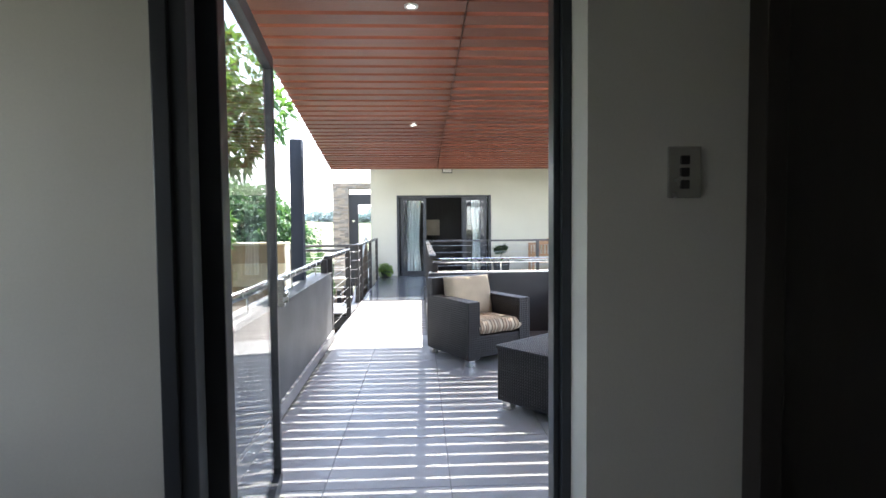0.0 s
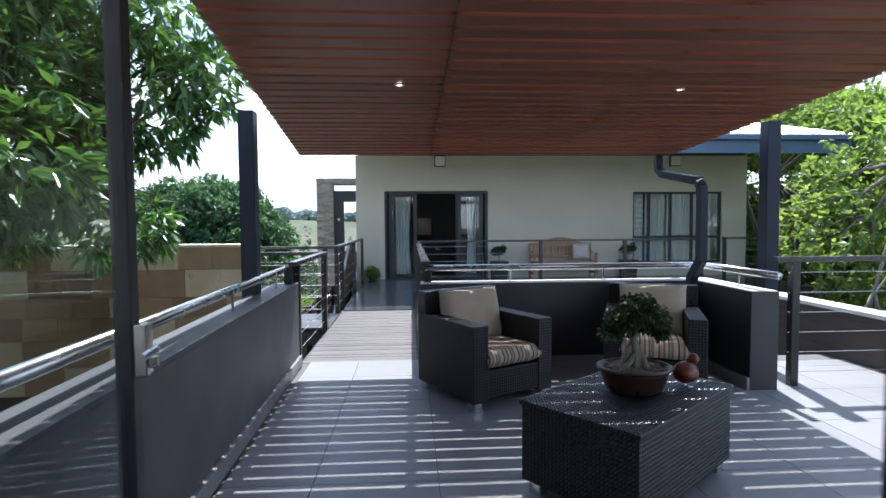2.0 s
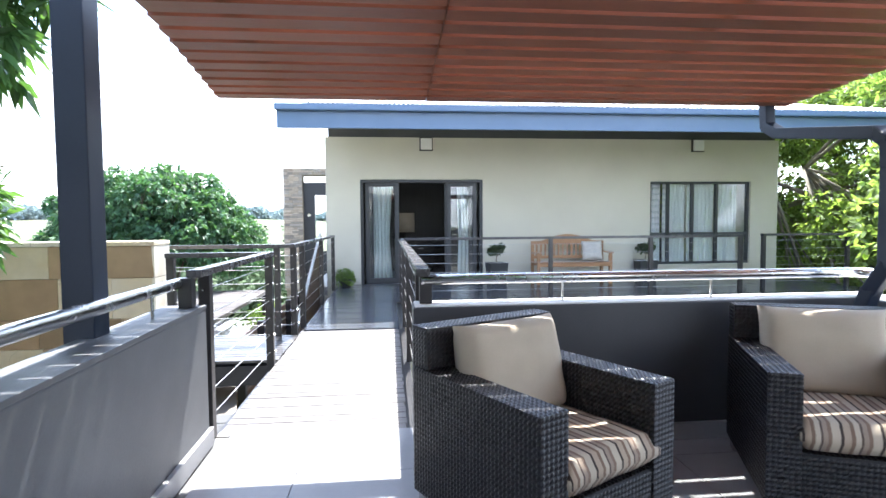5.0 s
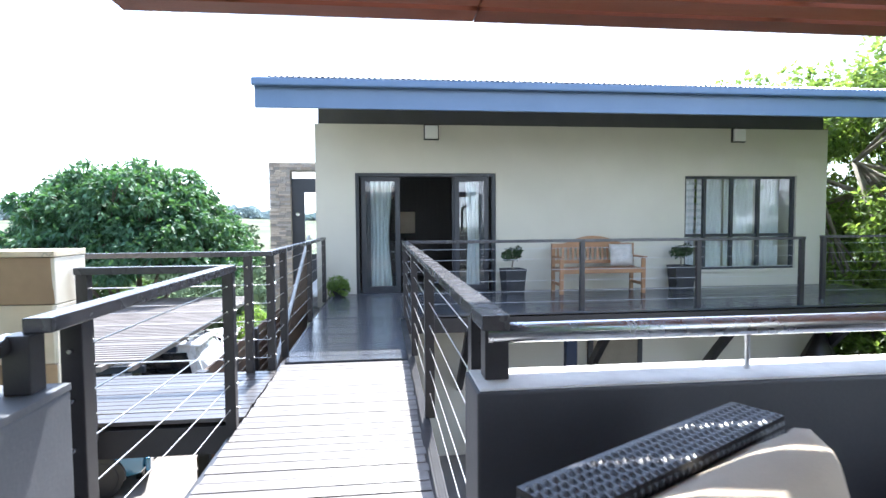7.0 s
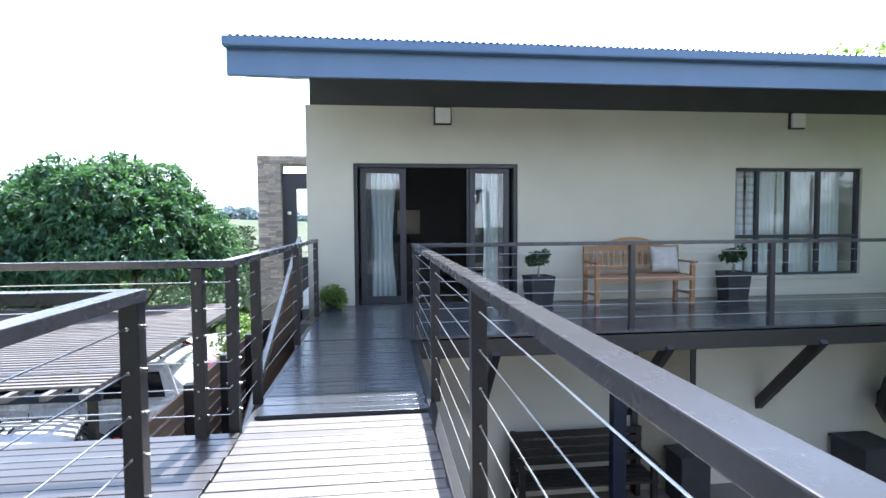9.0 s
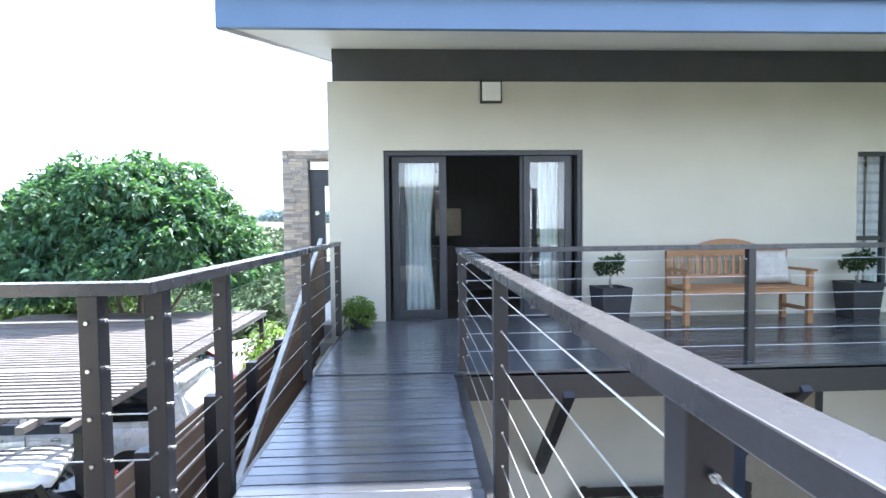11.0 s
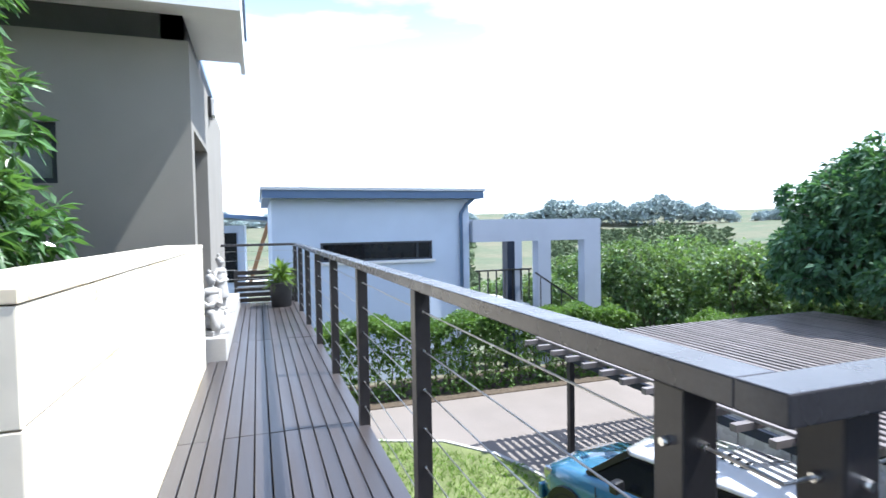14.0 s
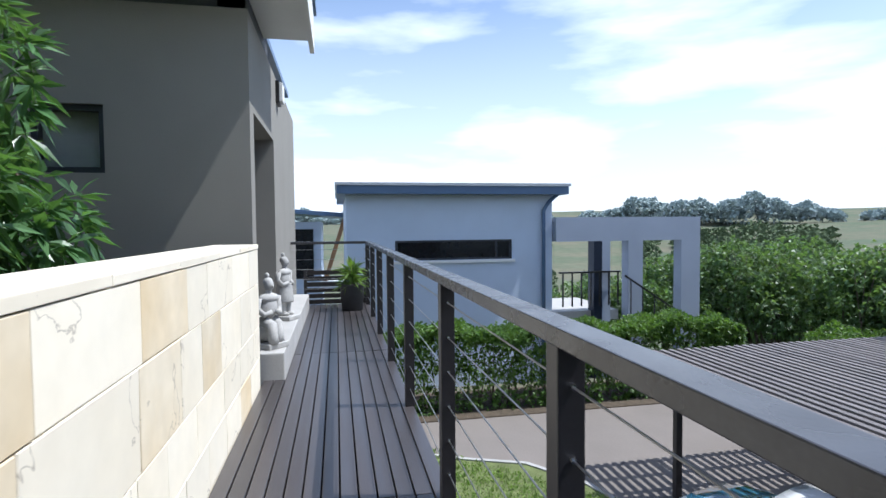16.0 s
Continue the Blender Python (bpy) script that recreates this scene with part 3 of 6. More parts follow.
pw = parapet("parapet_west", "low charcoal parapet beside the terrace", [(-0.22, 0, 0, 4.74, -0.25, 0.775)], [(-0.222, 0.002, 0, 4.742, 0.775, 0.796)],
             [(0, 0.025, 0, 4.74, 0, 0.10)], "parapet")
pw.matrix_basis = pose(-0.98, 1.70, 0, 0, 0, 1.0)
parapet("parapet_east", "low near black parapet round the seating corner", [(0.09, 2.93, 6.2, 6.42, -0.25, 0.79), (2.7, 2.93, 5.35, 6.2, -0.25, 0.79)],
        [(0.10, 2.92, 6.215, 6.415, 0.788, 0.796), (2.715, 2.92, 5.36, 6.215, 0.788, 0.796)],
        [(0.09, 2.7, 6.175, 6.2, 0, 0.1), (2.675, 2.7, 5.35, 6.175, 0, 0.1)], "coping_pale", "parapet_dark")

def tube_rail(name, label, line, feet):
    r = thing(name, label, "handrail")
    bm = bmesh.new()
    tube(bm, line, 0.03, 14)
    part("tube", bm, "stainless", r, smooth=True)
    for f in feet:
        bm = bmesh.new()
        tube(bm, [(f[0], f[1], 0.795), (f[0], f[1], 0.915)], 0.008, 8)
        part("upright", bm, "stainless", r)
    return r

hr = tube_rail("handrail", "round stainless handrail above the terrace parapet", [(0, 0.02, 0.93), (0, 4.66, 0.93)], [(0, y) for y in (0.5, 1.8, 3.1, 4.3)])
hr.matrix_basis = pose(-1.09, 1.70, 0, 0, 0, 1.0)
tube_rail("handrail", "round stainless handrail above the seating parapet",
          [(0.14, 6.31, 0.93), (2.72, 6.31, 0.93), (2.79, 6.28, 0.93), (2.815, 6.2, 0.93), (2.815, 5.2, 0.93)], [(0.95, 6.31), (1.85, 6.31), (2.815, 5.7)])

# columns of the terrace roof
for x, y, z1 in ((-1.265, 5.63, 2.24), (3.24, 5.95, 2.24)):
    c = thing("roof_column", "blue black steel roof column", "column", (x, y, -0.25 if x > 0 else -3.0), kind="structure")
    h = z1 - (-0.25 if x > 0 else -3.0)
    part("shaft", boxes((-0.06, 0.06, -0.06, 0.06, 0, h), bevel=0.006), "steel_col", c)
    part("base_plate", boxes((-0.13, 0.13, -0.13, 0.13, 0, 0.015)), "steel_col", c)

# slatted timber ceiling that slopes down to the courtyard
def ceil_z(y):
    return 2.31 - 0.0605 * (y - 3.0)
CX0, CX1, CY0, CY1 = -1.14, 2.85, 1.72, 6.98
bm = bmesh.new()
y, k = CY0, 0
rngs = random.Random(4)
while y < CY1:
    w = 0.121
    for x0, x1 in ((CX0 + (CY1 - y) * 0.073, 0.22), (0.225, CX1)):
        g = rngs.uniform(-0.004, 0.004)
        beam(bm, (x0, y + w / 2, ceil_z(y) + 0.011 + g * 0.3), (x1, y + w / 2 + g, ceil_z(y) + 0.011), w + g, 0.022)
    y += 0.140
    k += 1
for x in (-0.7, 0.22, 1.5, 2.7):
    beam(bm, (x, CY0, ceil_z(CY0) + 0.06), (x, CY1, ceil_z(CY1) + 0.06), 0.05, 0.07)
solid("ceiling_terrace", bm, "slat_wood", "sloping red cedar slat ceiling with open gaps", "ceiling", "structure")

# ---------------------------------------------------------------- decks
deck_frame = thing("deck", "dark stained timber deck on a steel frame", "deck", kind="structure")
part("joist", boxes((-1.12, -1.04, 6.5, 14.5, -0.24, -0.06), (0.06, 0.14, 6.5, 12.1, -0.24, -0.06), (0.14, 8.7, 12.02, 12.1, -0.26, -0.06), (8.62, 8.7, 12.1, 14.5, -0.26, -0.06),
                    (-10.5, -1.12, 9.42, 9.5, -0.24, -0.06), (-10.5, -1.12, 8.36, 8.44, -0.24, -0.06)), "post", deck_frame)
# Black sheets added below the boards so the gaps look shaded
part("underlay", boxes((-10.5, -1.13, 8.445, 9.415, -0.075, -0.06)), "rubber", deck_frame, "added dark sheet standing for shade in the walkway gaps")
part("underlay", boxes((-1.035, 0.055, 6.5, 14.5, -0.066, -0.058), (0.145, 8.61, 12.11, 14.48, -0.066, -0.058)), "rubber", deck_frame, "added dark sheet standing for shade in the deck gaps")
for y in (6.7, 8.4, 10.0, 11.5, 13.0):
    part("cross_beam", boxes((-1.04, 0.06, y, y + 0.06, -0.2, -0.072)), "post", deck_frame)
for x in (1.02, 3.06, 5.0, 6.9):
    bm = bmesh.new()
    beam(bm, (x, 12.1, -0.16), (x, 14.5, -0.16), 0.08, 0.14)
    part("cross_beam", bm, "post", deck_frame)
    bm = bmesh.new()
    beam(bm, (x, 12.02, -0.20), (x, 13.12, -1.36), 0.09, 0.12)
    part("strut", bm, "post", deck_frame, "slanting dark timber strut")

def railing(name, label, posts, rails, cables, at_z=0.0, rows=6, height=1.0):
    """posts: (x, y); rails: lines of points; cables: pairs of ends in plan."""
    r = thing(name, label, "railing")
    me = None
    for x, y in posts:
        if me is None:
            me = finish("post", boxes((-0.032, 0.032, -0.032, 0.032, -0.06, height - 0.043), bevel=0.004), "post")
        again("post", me, r, pose(x, y, at_z))
    for line in rails:
        bm = bmesh.new()
        for i, (a, b) in enumerate(zip(line, line[1:])):
            a, b = Vector((*a, at_z + height - 0.0225)), Vector((*b, at_z + height - 0.0225))
            e = (b - a).normalized() * 0.038
            beam(bm, a + e if i else a - e, b + e, 0.076, 0.042, bevel=0.003)
        part("top_rail", bm, "rail_top", r, "dark painted flat top rail")
    for a, b in cables:
        for k in range(rows):
            bm = bmesh.new()
            z = at_z + 0.11 + k * (height - 0.24) / (rows - 1)
            tube(bm, [(*a, z), (*b, z)], 0.0028, 5)
            part("cable", bm, "cable", r)
    stud = finish("cable_fitting", lathe(bmesh.new(), [(0.007, -0.045), (0.008, -0.04), (0.008, 0.04), (0.007, 0.045)], 8), "stainless")
    for (x, y) in posts:
        for a, b in cables:
            along_x = abs(a[1] - b[1]) < 0.1
            if (abs(y - a[1]) if along_x else abs(x - a[0])) < 0.2 and (x - 0.1 < max(a[0], b[0]) and x + 0.1 > min(a[0], b[0]) if along_x else y - 0.1 < max(a[1], b[1]) and y + 0.1 > min(a[1], b[1])):
                for k in range(rows):
                    again("cable_fitting", stud, r, pose(x, y, at_z + 0.11 + k * (height - 0.24) / (rows - 1), 0, 90, 0) if along_x else pose(x, y, at_z + 0.11 + k * (height - 0.24) / (rows - 1), 90, 0, 0))
    return r

RX = 0.145
railing("railing", "dark steel cable railing along the bridge and deck", [(RX, 6.47), (RX, 8.35), (RX, 10.05), (RX, 12.06), (2.68, 12.2), (4.45, 12.2), (6.1, 12.2)],
        [[(RX, 6.25), (RX, 12.2), (6.1, 12.2)]], [((RX, 6.47), (RX, 12.06)), ((RX, 12.2), (6.1, 12.2))])
railing("railing", "dark steel cable railing at the deck end", [(6.9, 12.7), (8.6, 12.7)], [[(6.9, 12.7), (8.6, 12.7)]], [((6.9, 12.7), (8.6, 12.7))])
LX, LY = -1.125, 9.465
railing("railing", "dark steel cable railing turning the deck corner",
        [(LX, 13.82), (LX, 12.05), (LX, 10.17), (LX, 9.56), (-1.287, LY)] + [(x, LY) for x in (-2.70, -3.995, -5.31, -6.6, -7.9, -9.15, -10.38)],
        [[(LX, 13.82), (LX, LY), (-10.38, LY), (-10.38, 8.0)]],
        [((LX, 13.82), (LX, LY)), ((LX, LY), (-10.38, LY)), ((-10.38, LY), (-10.38, 8.0))], height=1.02)
railing("railing", "short dark cable railing beside the bridge", [(-1.10, 6.55), (-1.10, 8.20), (-1.93, 8.20)],
        [[(-1.10, 6.40), (-1.10, 8.20), (-1.93, 8.20)]], [((-1.10, 6.55), (-1.10, 8.20)), ((-1.10, 8.20), (-1.93, 8.20))])

def stub_post(x, y, top):
    return solid("stub_post", boxes((-0.035, 0.035, -0.035, 0.035, 0, top - 0.796), bevel=0.004), "post", "short dark steel post standing on the parapet end", "post", at=(x, y, 0.796), group="stub posts")

stub_post(0.165, 6.33, 0.957)
stub_post(-1.135, 6.36, 0.957)

# ---------------------------------------------------------------- house across the courtyard
house = thing("house_north", "beige rendered upper storey with a slate blue eave", "house", kind="structure")
HX0, HX1, HY = -1.32, 8.54, 14.5
DX0, DX1, DZ0, DZ1 = -0.63, 1.92, -0.05, 2.14
WX0, WX1, WZ0, WZ1 = 5.59, 7.90, 0.30, 2.10
part("wall", boxes((HX0, DX0, HY, HY + 0.28, -0.3, 3.0), (DX0, DX1, HY, HY + 0.28, DZ1, 3.0), (DX1, WX0, HY, HY + 0.28, -0.3, 3.0),
                   (WX0, WX1, HY, HY + 0.28, WZ1, 3.0), (WX0, WX1, HY, HY + 0.28, -0.3, WZ0), (WX1, HX1, HY, HY + 0.28, -0.3, 3.0),
                   (DX0, DX1, HY, HY + 0.28, -0.3, DZ0 - 0.02),
                   (HX0, HX0 + 0.28, HY + 0.28, 22, GROUND, 3.0), (HX1 - 0.28, HX1, HY + 0.28, 22, GROUND, 3.0), (HX0, HX1, 22, 22.28, GROUND, 3.0),
                   (HX0 + 0.28, 7.2, 13.1, 13.35, GROUND, -0.3), (HX0, HX0 + 0.28, 13.1, 14.78, GROUND, -0.3), (6.95, 7.2, 13.35, 14.78, GROUND, -0.3), (HX0 + 0.28, 7.2, 14.5, 14.78, GROUND, -0.3)), "plaster", house)
part("wall_band", boxes((HX0 + 0.06, HX1 - 0.06, HY + 0.05, HY + 0.27, 3.0, 3.42), (HX0 + 0.06, HX0 + 0.27, HY + 0.27, 22, 3.0, 3.44)), "plaster_dark", house, "dark grey band below the eave")
def slope_board(x0, x1, ya, za, yb, zb, t):
    return prism(bmesh.new(), [(ya, za), (yb, zb), (yb, zb + t), (ya, za + t)], "x", x0, x1)
EX0, EX1, EY, EZ = -1.72, 9.1, 12.02, 2.74
part("soffit", slope_board(EX0, EX1, EY, EZ + 0.03, 22.6, EZ + 0.03 + 10.58 * 0.255, 0.03), "white", house, "white boarded soffit")
part("fascia", boxes((EX0 - 0.04, EX1 + 0.04, EY - 0.05, EY, EZ, EZ + 0.29), bevel=0.004), "fascia", house, "slate blue fascia board")
for x0, x1 in ((EX0 - 0.04, EX0), (EX1, EX1 + 0.04)):
    part("barge_board", slope_board(x0, x1, EY, EZ, 22.6, EZ + 10.58 * 0.255, 0.30), "white", house, "pale barge board")
part("gutter", boxes((EX0 - 0.06, EX1 + 0.06, EY - 0.16, EY - 0.05, EZ + 0.26, EZ + 0.36), bevel=0.02), "fascia", house, "slate blue gutter")
bm = bmesh.new()
prev = None
for i in range(445):
    x = EX0 - 0.06 + i * 0.0246
    z = EZ + 0.385 + 0.012 * math.cos(i * math.pi / 1.5)
    cur = [bm.verts.new((x, EY - 0.10, z)), bm.verts.new((x, 22.8, z + 10.88 * 0.255))]
    if prev:
        bm.faces.new((prev[0], cur[0], cur[1], prev[1]))
    prev = cur
part("roof", bm, "roof_metal", house, "grey corrugated steel roof sheet")
# Floor and back wall near black: the unlit room's shade is in their colour
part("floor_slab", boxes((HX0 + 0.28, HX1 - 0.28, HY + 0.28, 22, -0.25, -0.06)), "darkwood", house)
part("inner_wall", boxes((HX0 + 0.28, HX1 - 0.28, 19.0, 19.1, -0.06, 3.0)), "darkwood", house, "near black back wall with the room's shade in its colour")

# ---------------------------------------------------------------- sandstone garden wall and side house
sand = thing("wall_sandstone", "garden wall of smooth sandstone blocks", "wall", kind="structure")
part("core", boxes((-6.03, -2.03, 8.08, 8.345, -3, 1.06)), "mortar", sand)
side = thing("house_west", "grey rendered house with a deep doorway", "house", kind="structure")
SXc, SY = -6.5, 8.27
part("wall", boxes((SXc - 0.22, SXc, 7.13, SY, -3, 3.1), (SXc - 0.22, SXc, 6.58, 7.13, 2.26, 3.1), (SXc - 0.22, SXc, 6.58, 7.13, -3, 1.7), (SXc - 0.22, SXc, 1.0, 6.58, -3, 3.1),
                   (-8.28, -6.725, SY - 0.5, SY, 2.27, 3.1), (-8.28, -6.725, SY - 0.5, SY, -3, 0.19), (-11.4, -8.28, SY - 0.5, SY, -3, 3.1),
                   (-11.4, -11.1, 1.0, SY - 0.5, -3, 3.1), (-11.1, SXc - 0.22, 1.0, 1.3, -3, 3.1)), "house_grey", side)
part("wall_band", boxes((SXc - 0.25, SXc - 0.05, 1.0, SY - 0.05, 3.1, 3.36), (-8.28, SXc - 0.05, SY - 0.25, SY - 0.05, 3.1, 3.36)), "plaster_dark", side, "dark band below the eave")
part("soffit", boxes((-8.0, -5.95, 0.8, 8.72, 3.36, 3.40)), "white", side, "white soffit boards")
part("fascia", boxes((-5.95, -5.90, 0.8, 8.77, 3.22, 3.66), (-8.0, -5.95, 8.72, 8.77, 3.22, 3.66)), "white", side, "pale fascia boards")
part("roof", boxes((-8.05, -5.88, 0.7, 8.8, 3.66, 3.72), (-11.4, -8.05, 0.7, 8.2, 3.5, 3.58)), "fascia", side)
wf = part("window_frame", boxes((SXc - 0.12, SXc - 0.04, 6.58, 6.63, 1.7, 2.26), (SXc - 0.12, SXc - 0.04, 7.08, 7.13, 1.7, 2.26), (SXc - 0.12, SXc - 0.04, 6.63, 7.08, 1.7, 1.75), (SXc - 0.12, SXc - 0.04, 6.63, 7.08, 2.21, 2.26)), "alu_dark", side, "dark small window frame")
wp = part("pane", boxes((SXc - 0.085, SXc - 0.075, 6.63, 7.08, 1.75, 2.21)), "glass", wf)
wp.visible_shadow = False
part("front_door", boxes((-8.28, -6.725, SY - 0.46, SY - 0.40, 0.19, 2.27)), "darkwood", side, "dark recessed front door")
# Inner wall and floor near black, painting in the dimness of the rooms
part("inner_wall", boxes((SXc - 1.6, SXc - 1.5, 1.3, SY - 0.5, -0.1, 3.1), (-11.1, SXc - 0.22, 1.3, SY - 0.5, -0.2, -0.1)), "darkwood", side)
# Pale panel set behind the small pane
part("blind", boxes((SXc - 0.20, SXc - 0.185, 6.5, 7.2, 1.62, 2.34)), "concrete", side, "pale panel behind the small window")
solid("doorstep", boxes((-10.2, -6.17, 8.0, 8.545, -0.06, 0.21), bevel=0.012), "concrete", "raised concrete ledge before the side house", "ledge", "structure")

def wall_lamp(at, rz, label="square opal wall lamp in a dark frame"):
    w = thing("wall_lamp", label, "lamp", at, rz, group="outdoor wall lamps")
    part("frame_box", boxes((-0.135, -0.115, -0.045, 0, -0.135, 0.135), (0.115, 0.135, -0.045, 0, -0.135, 0.135), (-0.115, 0.115, -0.045, 0, -0.135, -0.115), (-0.115, 0.115, -0.045, 0, 0.115, 0.135), (-0.115, 0.115, -0.012, 0, -0.115, 0.115), bevel=0.003), "black", w)
    part("diffuser", boxes((-0.115, 0.115, -0.085, -0.012, -0.115, 0.115), bevel=0.006), "lamp_white", w, "white opal diffuser")
    return w

wall_lamp((0.735, HY, 2.86), 0)
wall_lamp((6.64, HY, 2.87), 0)
wall_lamp((-8.75, SY, 2.93), 180, "small square wall lamp on grey render")

# ---------------------------------------------------------------- openings of the house
door = thing("door_3", "charcoal sliding glass doors, the middle slid open", "door", (0, HY + 0.10, DZ0), kind="structure")
H = DZ1 - DZ0
part("door_frame", boxes((DX0, DX0 + 0.06, -0.06, 0.08, 0, H), (DX1 - 0.06, DX1, -0.06, 0.08, 0, H), (DX0 + 0.06, DX1 - 0.06, -0.06, 0.08, H - 0.06, H), (DX0 + 0.06, DX1 - 0.06, -0.06, 0.08, 0, 0.03), bevel=0.003), "alu_dark", door)
for x0, x1, y in ((-0.53, 0.16, 0.02), (-0.45, 0.17, 0.06), (1.17, 1.80, 0.02), (1.13, 1.72, 0.06)):
    lf = part("leaf", boxes((x0, x0 + 0.085, y - 0.018, y + 0.018, 0.03, H - 0.06), (x1 - 0.085, x1, y - 0.018, y + 0.018, 0.03, H - 0.06),
                            (x0 + 0.085, x1 - 0.085, y - 0.018, y + 0.018, 0.03, 0.14), (x0 + 0.085, x1 - 0.085, y - 0.018, y + 0.018, H - 0.14, H - 0.06), bevel=0.003), "alu_dark", door)
    pn = part("pane", boxes((x0 + 0.085, x1 - 0.085, y - 0.003, y + 0.003, 0.14, H - 0.14)), "glass", lf)
    pn.visible_shadow = False

window = thing("window_2", "charcoal window with louvre blades and voile behind", "window", (0, HY + 0.09, 0), kind="structure")
wxs = [WX0, WX0 + 0.44, WX0 + 1.0, WX0 + 1.56, WX1]
part("window_frame", boxes((WX0, WX0 + 0.05, -0.04, 0.04, WZ0, WZ1), (WX1 - 0.05, WX1, -0.04, 0.04, WZ0, WZ1), (WX0 + 0.05, WX1 - 0.05, -0.04, 0.04, WZ0, WZ0 + 0.05), (WX0 + 0.05, WX1 - 0.05, -0.04, 0.04, WZ1 - 0.05, WZ1), bevel=0.003), "alu_dark", window)
for x in wxs[1:-1]:
    part("mullion", boxes((x - 0.028, x + 0.028, -0.035, 0.035, WZ0 + 0.05, WZ1 - 0.05)), "alu_dark", window)
for a, b in zip(wxs, wxs[1:]):
    part("transom", boxes((a + 0.05, b - 0.05, -0.03, 0.03, 0.93, 0.99)), "alu_dark", window)
    p1 = part("pane", boxes((a + 0.03, b - 0.03, -0.003, 0.003, WZ0 + 0.05, 0.93)), "glass", window)
    p1.visible_shadow = False
    if a != wxs[0]:
        p2 = part("pane", boxes((a + 0.03, b - 0.03, -0.003, 0.003, 0.99, WZ1 - 0.05)), "glass", window)
        p2.visible_shadow = False
for k in range(8):
    bm = bmesh.new()
    z = 1.05 + k * 0.13
    beam(bm, (wxs[0] + 0.05, 0, z), (wxs[1] - 0.03, 0, z), 0.125, 0.006, up=(0, -0.45, 1))
    lv = part("louvre_blade", bm, "glass", window)
    lv.visible_shadow = False
part("window_sill", boxes((WX0 - 0.04, WX1 + 0.04, -0.13, -0.05, WZ0 - 0.05, WZ0 - 0.002), bevel=0.006), "plaster", window)

def curtain(x0, x1, y, z0, z1, label, waves=9, pinch=0.0):
    bm = bmesh.new()
    n = int((x1 - x0) * 90)
    rows = 10
    verts = []
    for j in range(rows + 1):
        f = j / rows
        row = []
        for i in range(n + 1):
            u = i / n
            cx = (x0 + x1) / 2
            w = 1 - pinch * math.sin(math.pi * min(1, f * 1.15)) ** 2
            x = cx + (x0 + (x1 - x0) * u - cx) * w
            row.append(bm.verts.new((x, y + 0.028 * math.sin(u * waves * math.tau + 0.6 * math.sin(f * 3)), z0 + (z1 - z0) * f)))
        verts.append(row)
    for A, B in zip(verts, verts[1:]):
        for i in range(n):
            bm.faces.new((A[i], A[i + 1], B[i + 1], B[i]))
    ob = solid("curtain", bm, "curtain", label, "curtain", smooth=True)
    md = ob.modifiers.new("thick", "SOLIDIFY")
    md.thickness = 0.004
    rail = bmesh.new()
    tube(rail, [(x0 - 0.05, y, z1), (x1 + 0.05, y, z1)], 0.012, 8)
    part("curtain_rail", rail, "stainless", ob)
    return ob

curtain(-0.42, 0.02, HY + 0.36, -0.04, 2.25, "white voile curtain hanging inside the glass door", 5, 0.25)
curtain(1.42, 1.86, HY + 0.36, -0.04, 2.25, "white voile curtain gathered inside the glass door", 5, 0.15)
curtain(5.66, 6.02, HY + 0.40, 0.1, 2.3, "white voile curtain behind the louvres", 5)
curtain(6.08, 6.60, HY + 0.40, 0.1, 2.3, "white voile curtain behind the window", 7)
curtain(6.66, 7.28, HY + 0.40, 0.1, 2.3, "white voile curtain behind the window", 7)

# Added voile: its white stands for the pale reflection in the last pane
curtain(7.36, 7.84, HY + 0.40, 0.1, 2.3, "added white voile standing for the end pane's reflection", 6)

# inside the dark room: a sideboard with a drum lamp
sb = thing("sideboard", "dark lacquered sideboard in the dim room", "cabinet", (0.45, 18.2, -0.06))
part("body", boxes((-0.75, 0.75, -0.22, 0.22, 0.08, 0.85), bevel=0.006), "darkwood", sb)
for x in (-0.37, 0.37):
    d_ = part("door", boxes((x - 0.36, x + 0.36, -0.24, -0.222, 0.1, 0.83), bevel=0.003), "darkwood", sb)
    part("handle", boxes((x - 0.06, x + 0.06, -0.258, -0.24, 0.6, 0.615)), "stainless", d_)
part("plinth", boxes((-0.7, 0.7, -0.18, 0.2, 0, 0.08)), "black", sb)
lamp = thing("table_lamp", "unlit table lamp with a beige drum shade", "lamp", (0.40, 18.15, 0.79))
bm = bmesh.new()
lathe(bm, [(0.10, 0), (0.10, 0.02), (0.03, 0.05), (0.02, 0.2), (0.02, 0.24)], 20)
part("base", bm, "black", lamp, smooth=True)
bm = bmesh.new()
lathe(bm, [(0.24, 0.20), (0.25, 0.2), (0.25, 0.72), (0.24, 0.72), (0.02, 0.70)], 28)
part("shade", bm, "cushion", lamp, "beige drum shade", smooth=True)

# ---------------------------------------------------------------- terrace furniture
def woven(bm, o, u, v, out, cell=0.0105, bump=0.005):
    """A basket-woven sheet: strands that pass over and under."""
    o, u, v, out = Vector(o), Vector(u), Vector(v), Vector(out).normalized()
    nu, nv = max(2, round(u.length / cell)), max(2, round(v.length / cell))
    rows = []
    for j in range(nv + 1):
        rows.append([bm.verts.new(o + u * (i / nu) + v * (j / nv) + out * (bump if i % 2 and j % 2 and 0 < i < nu and 0 < j < nv else 0.0)) for i in range(nu + 1)])
    for A, B in zip(rows, rows[1:]):
        for i in range(nu):
            bm.faces.new((A[i], A[i + 1], B[i + 1], B[i]))


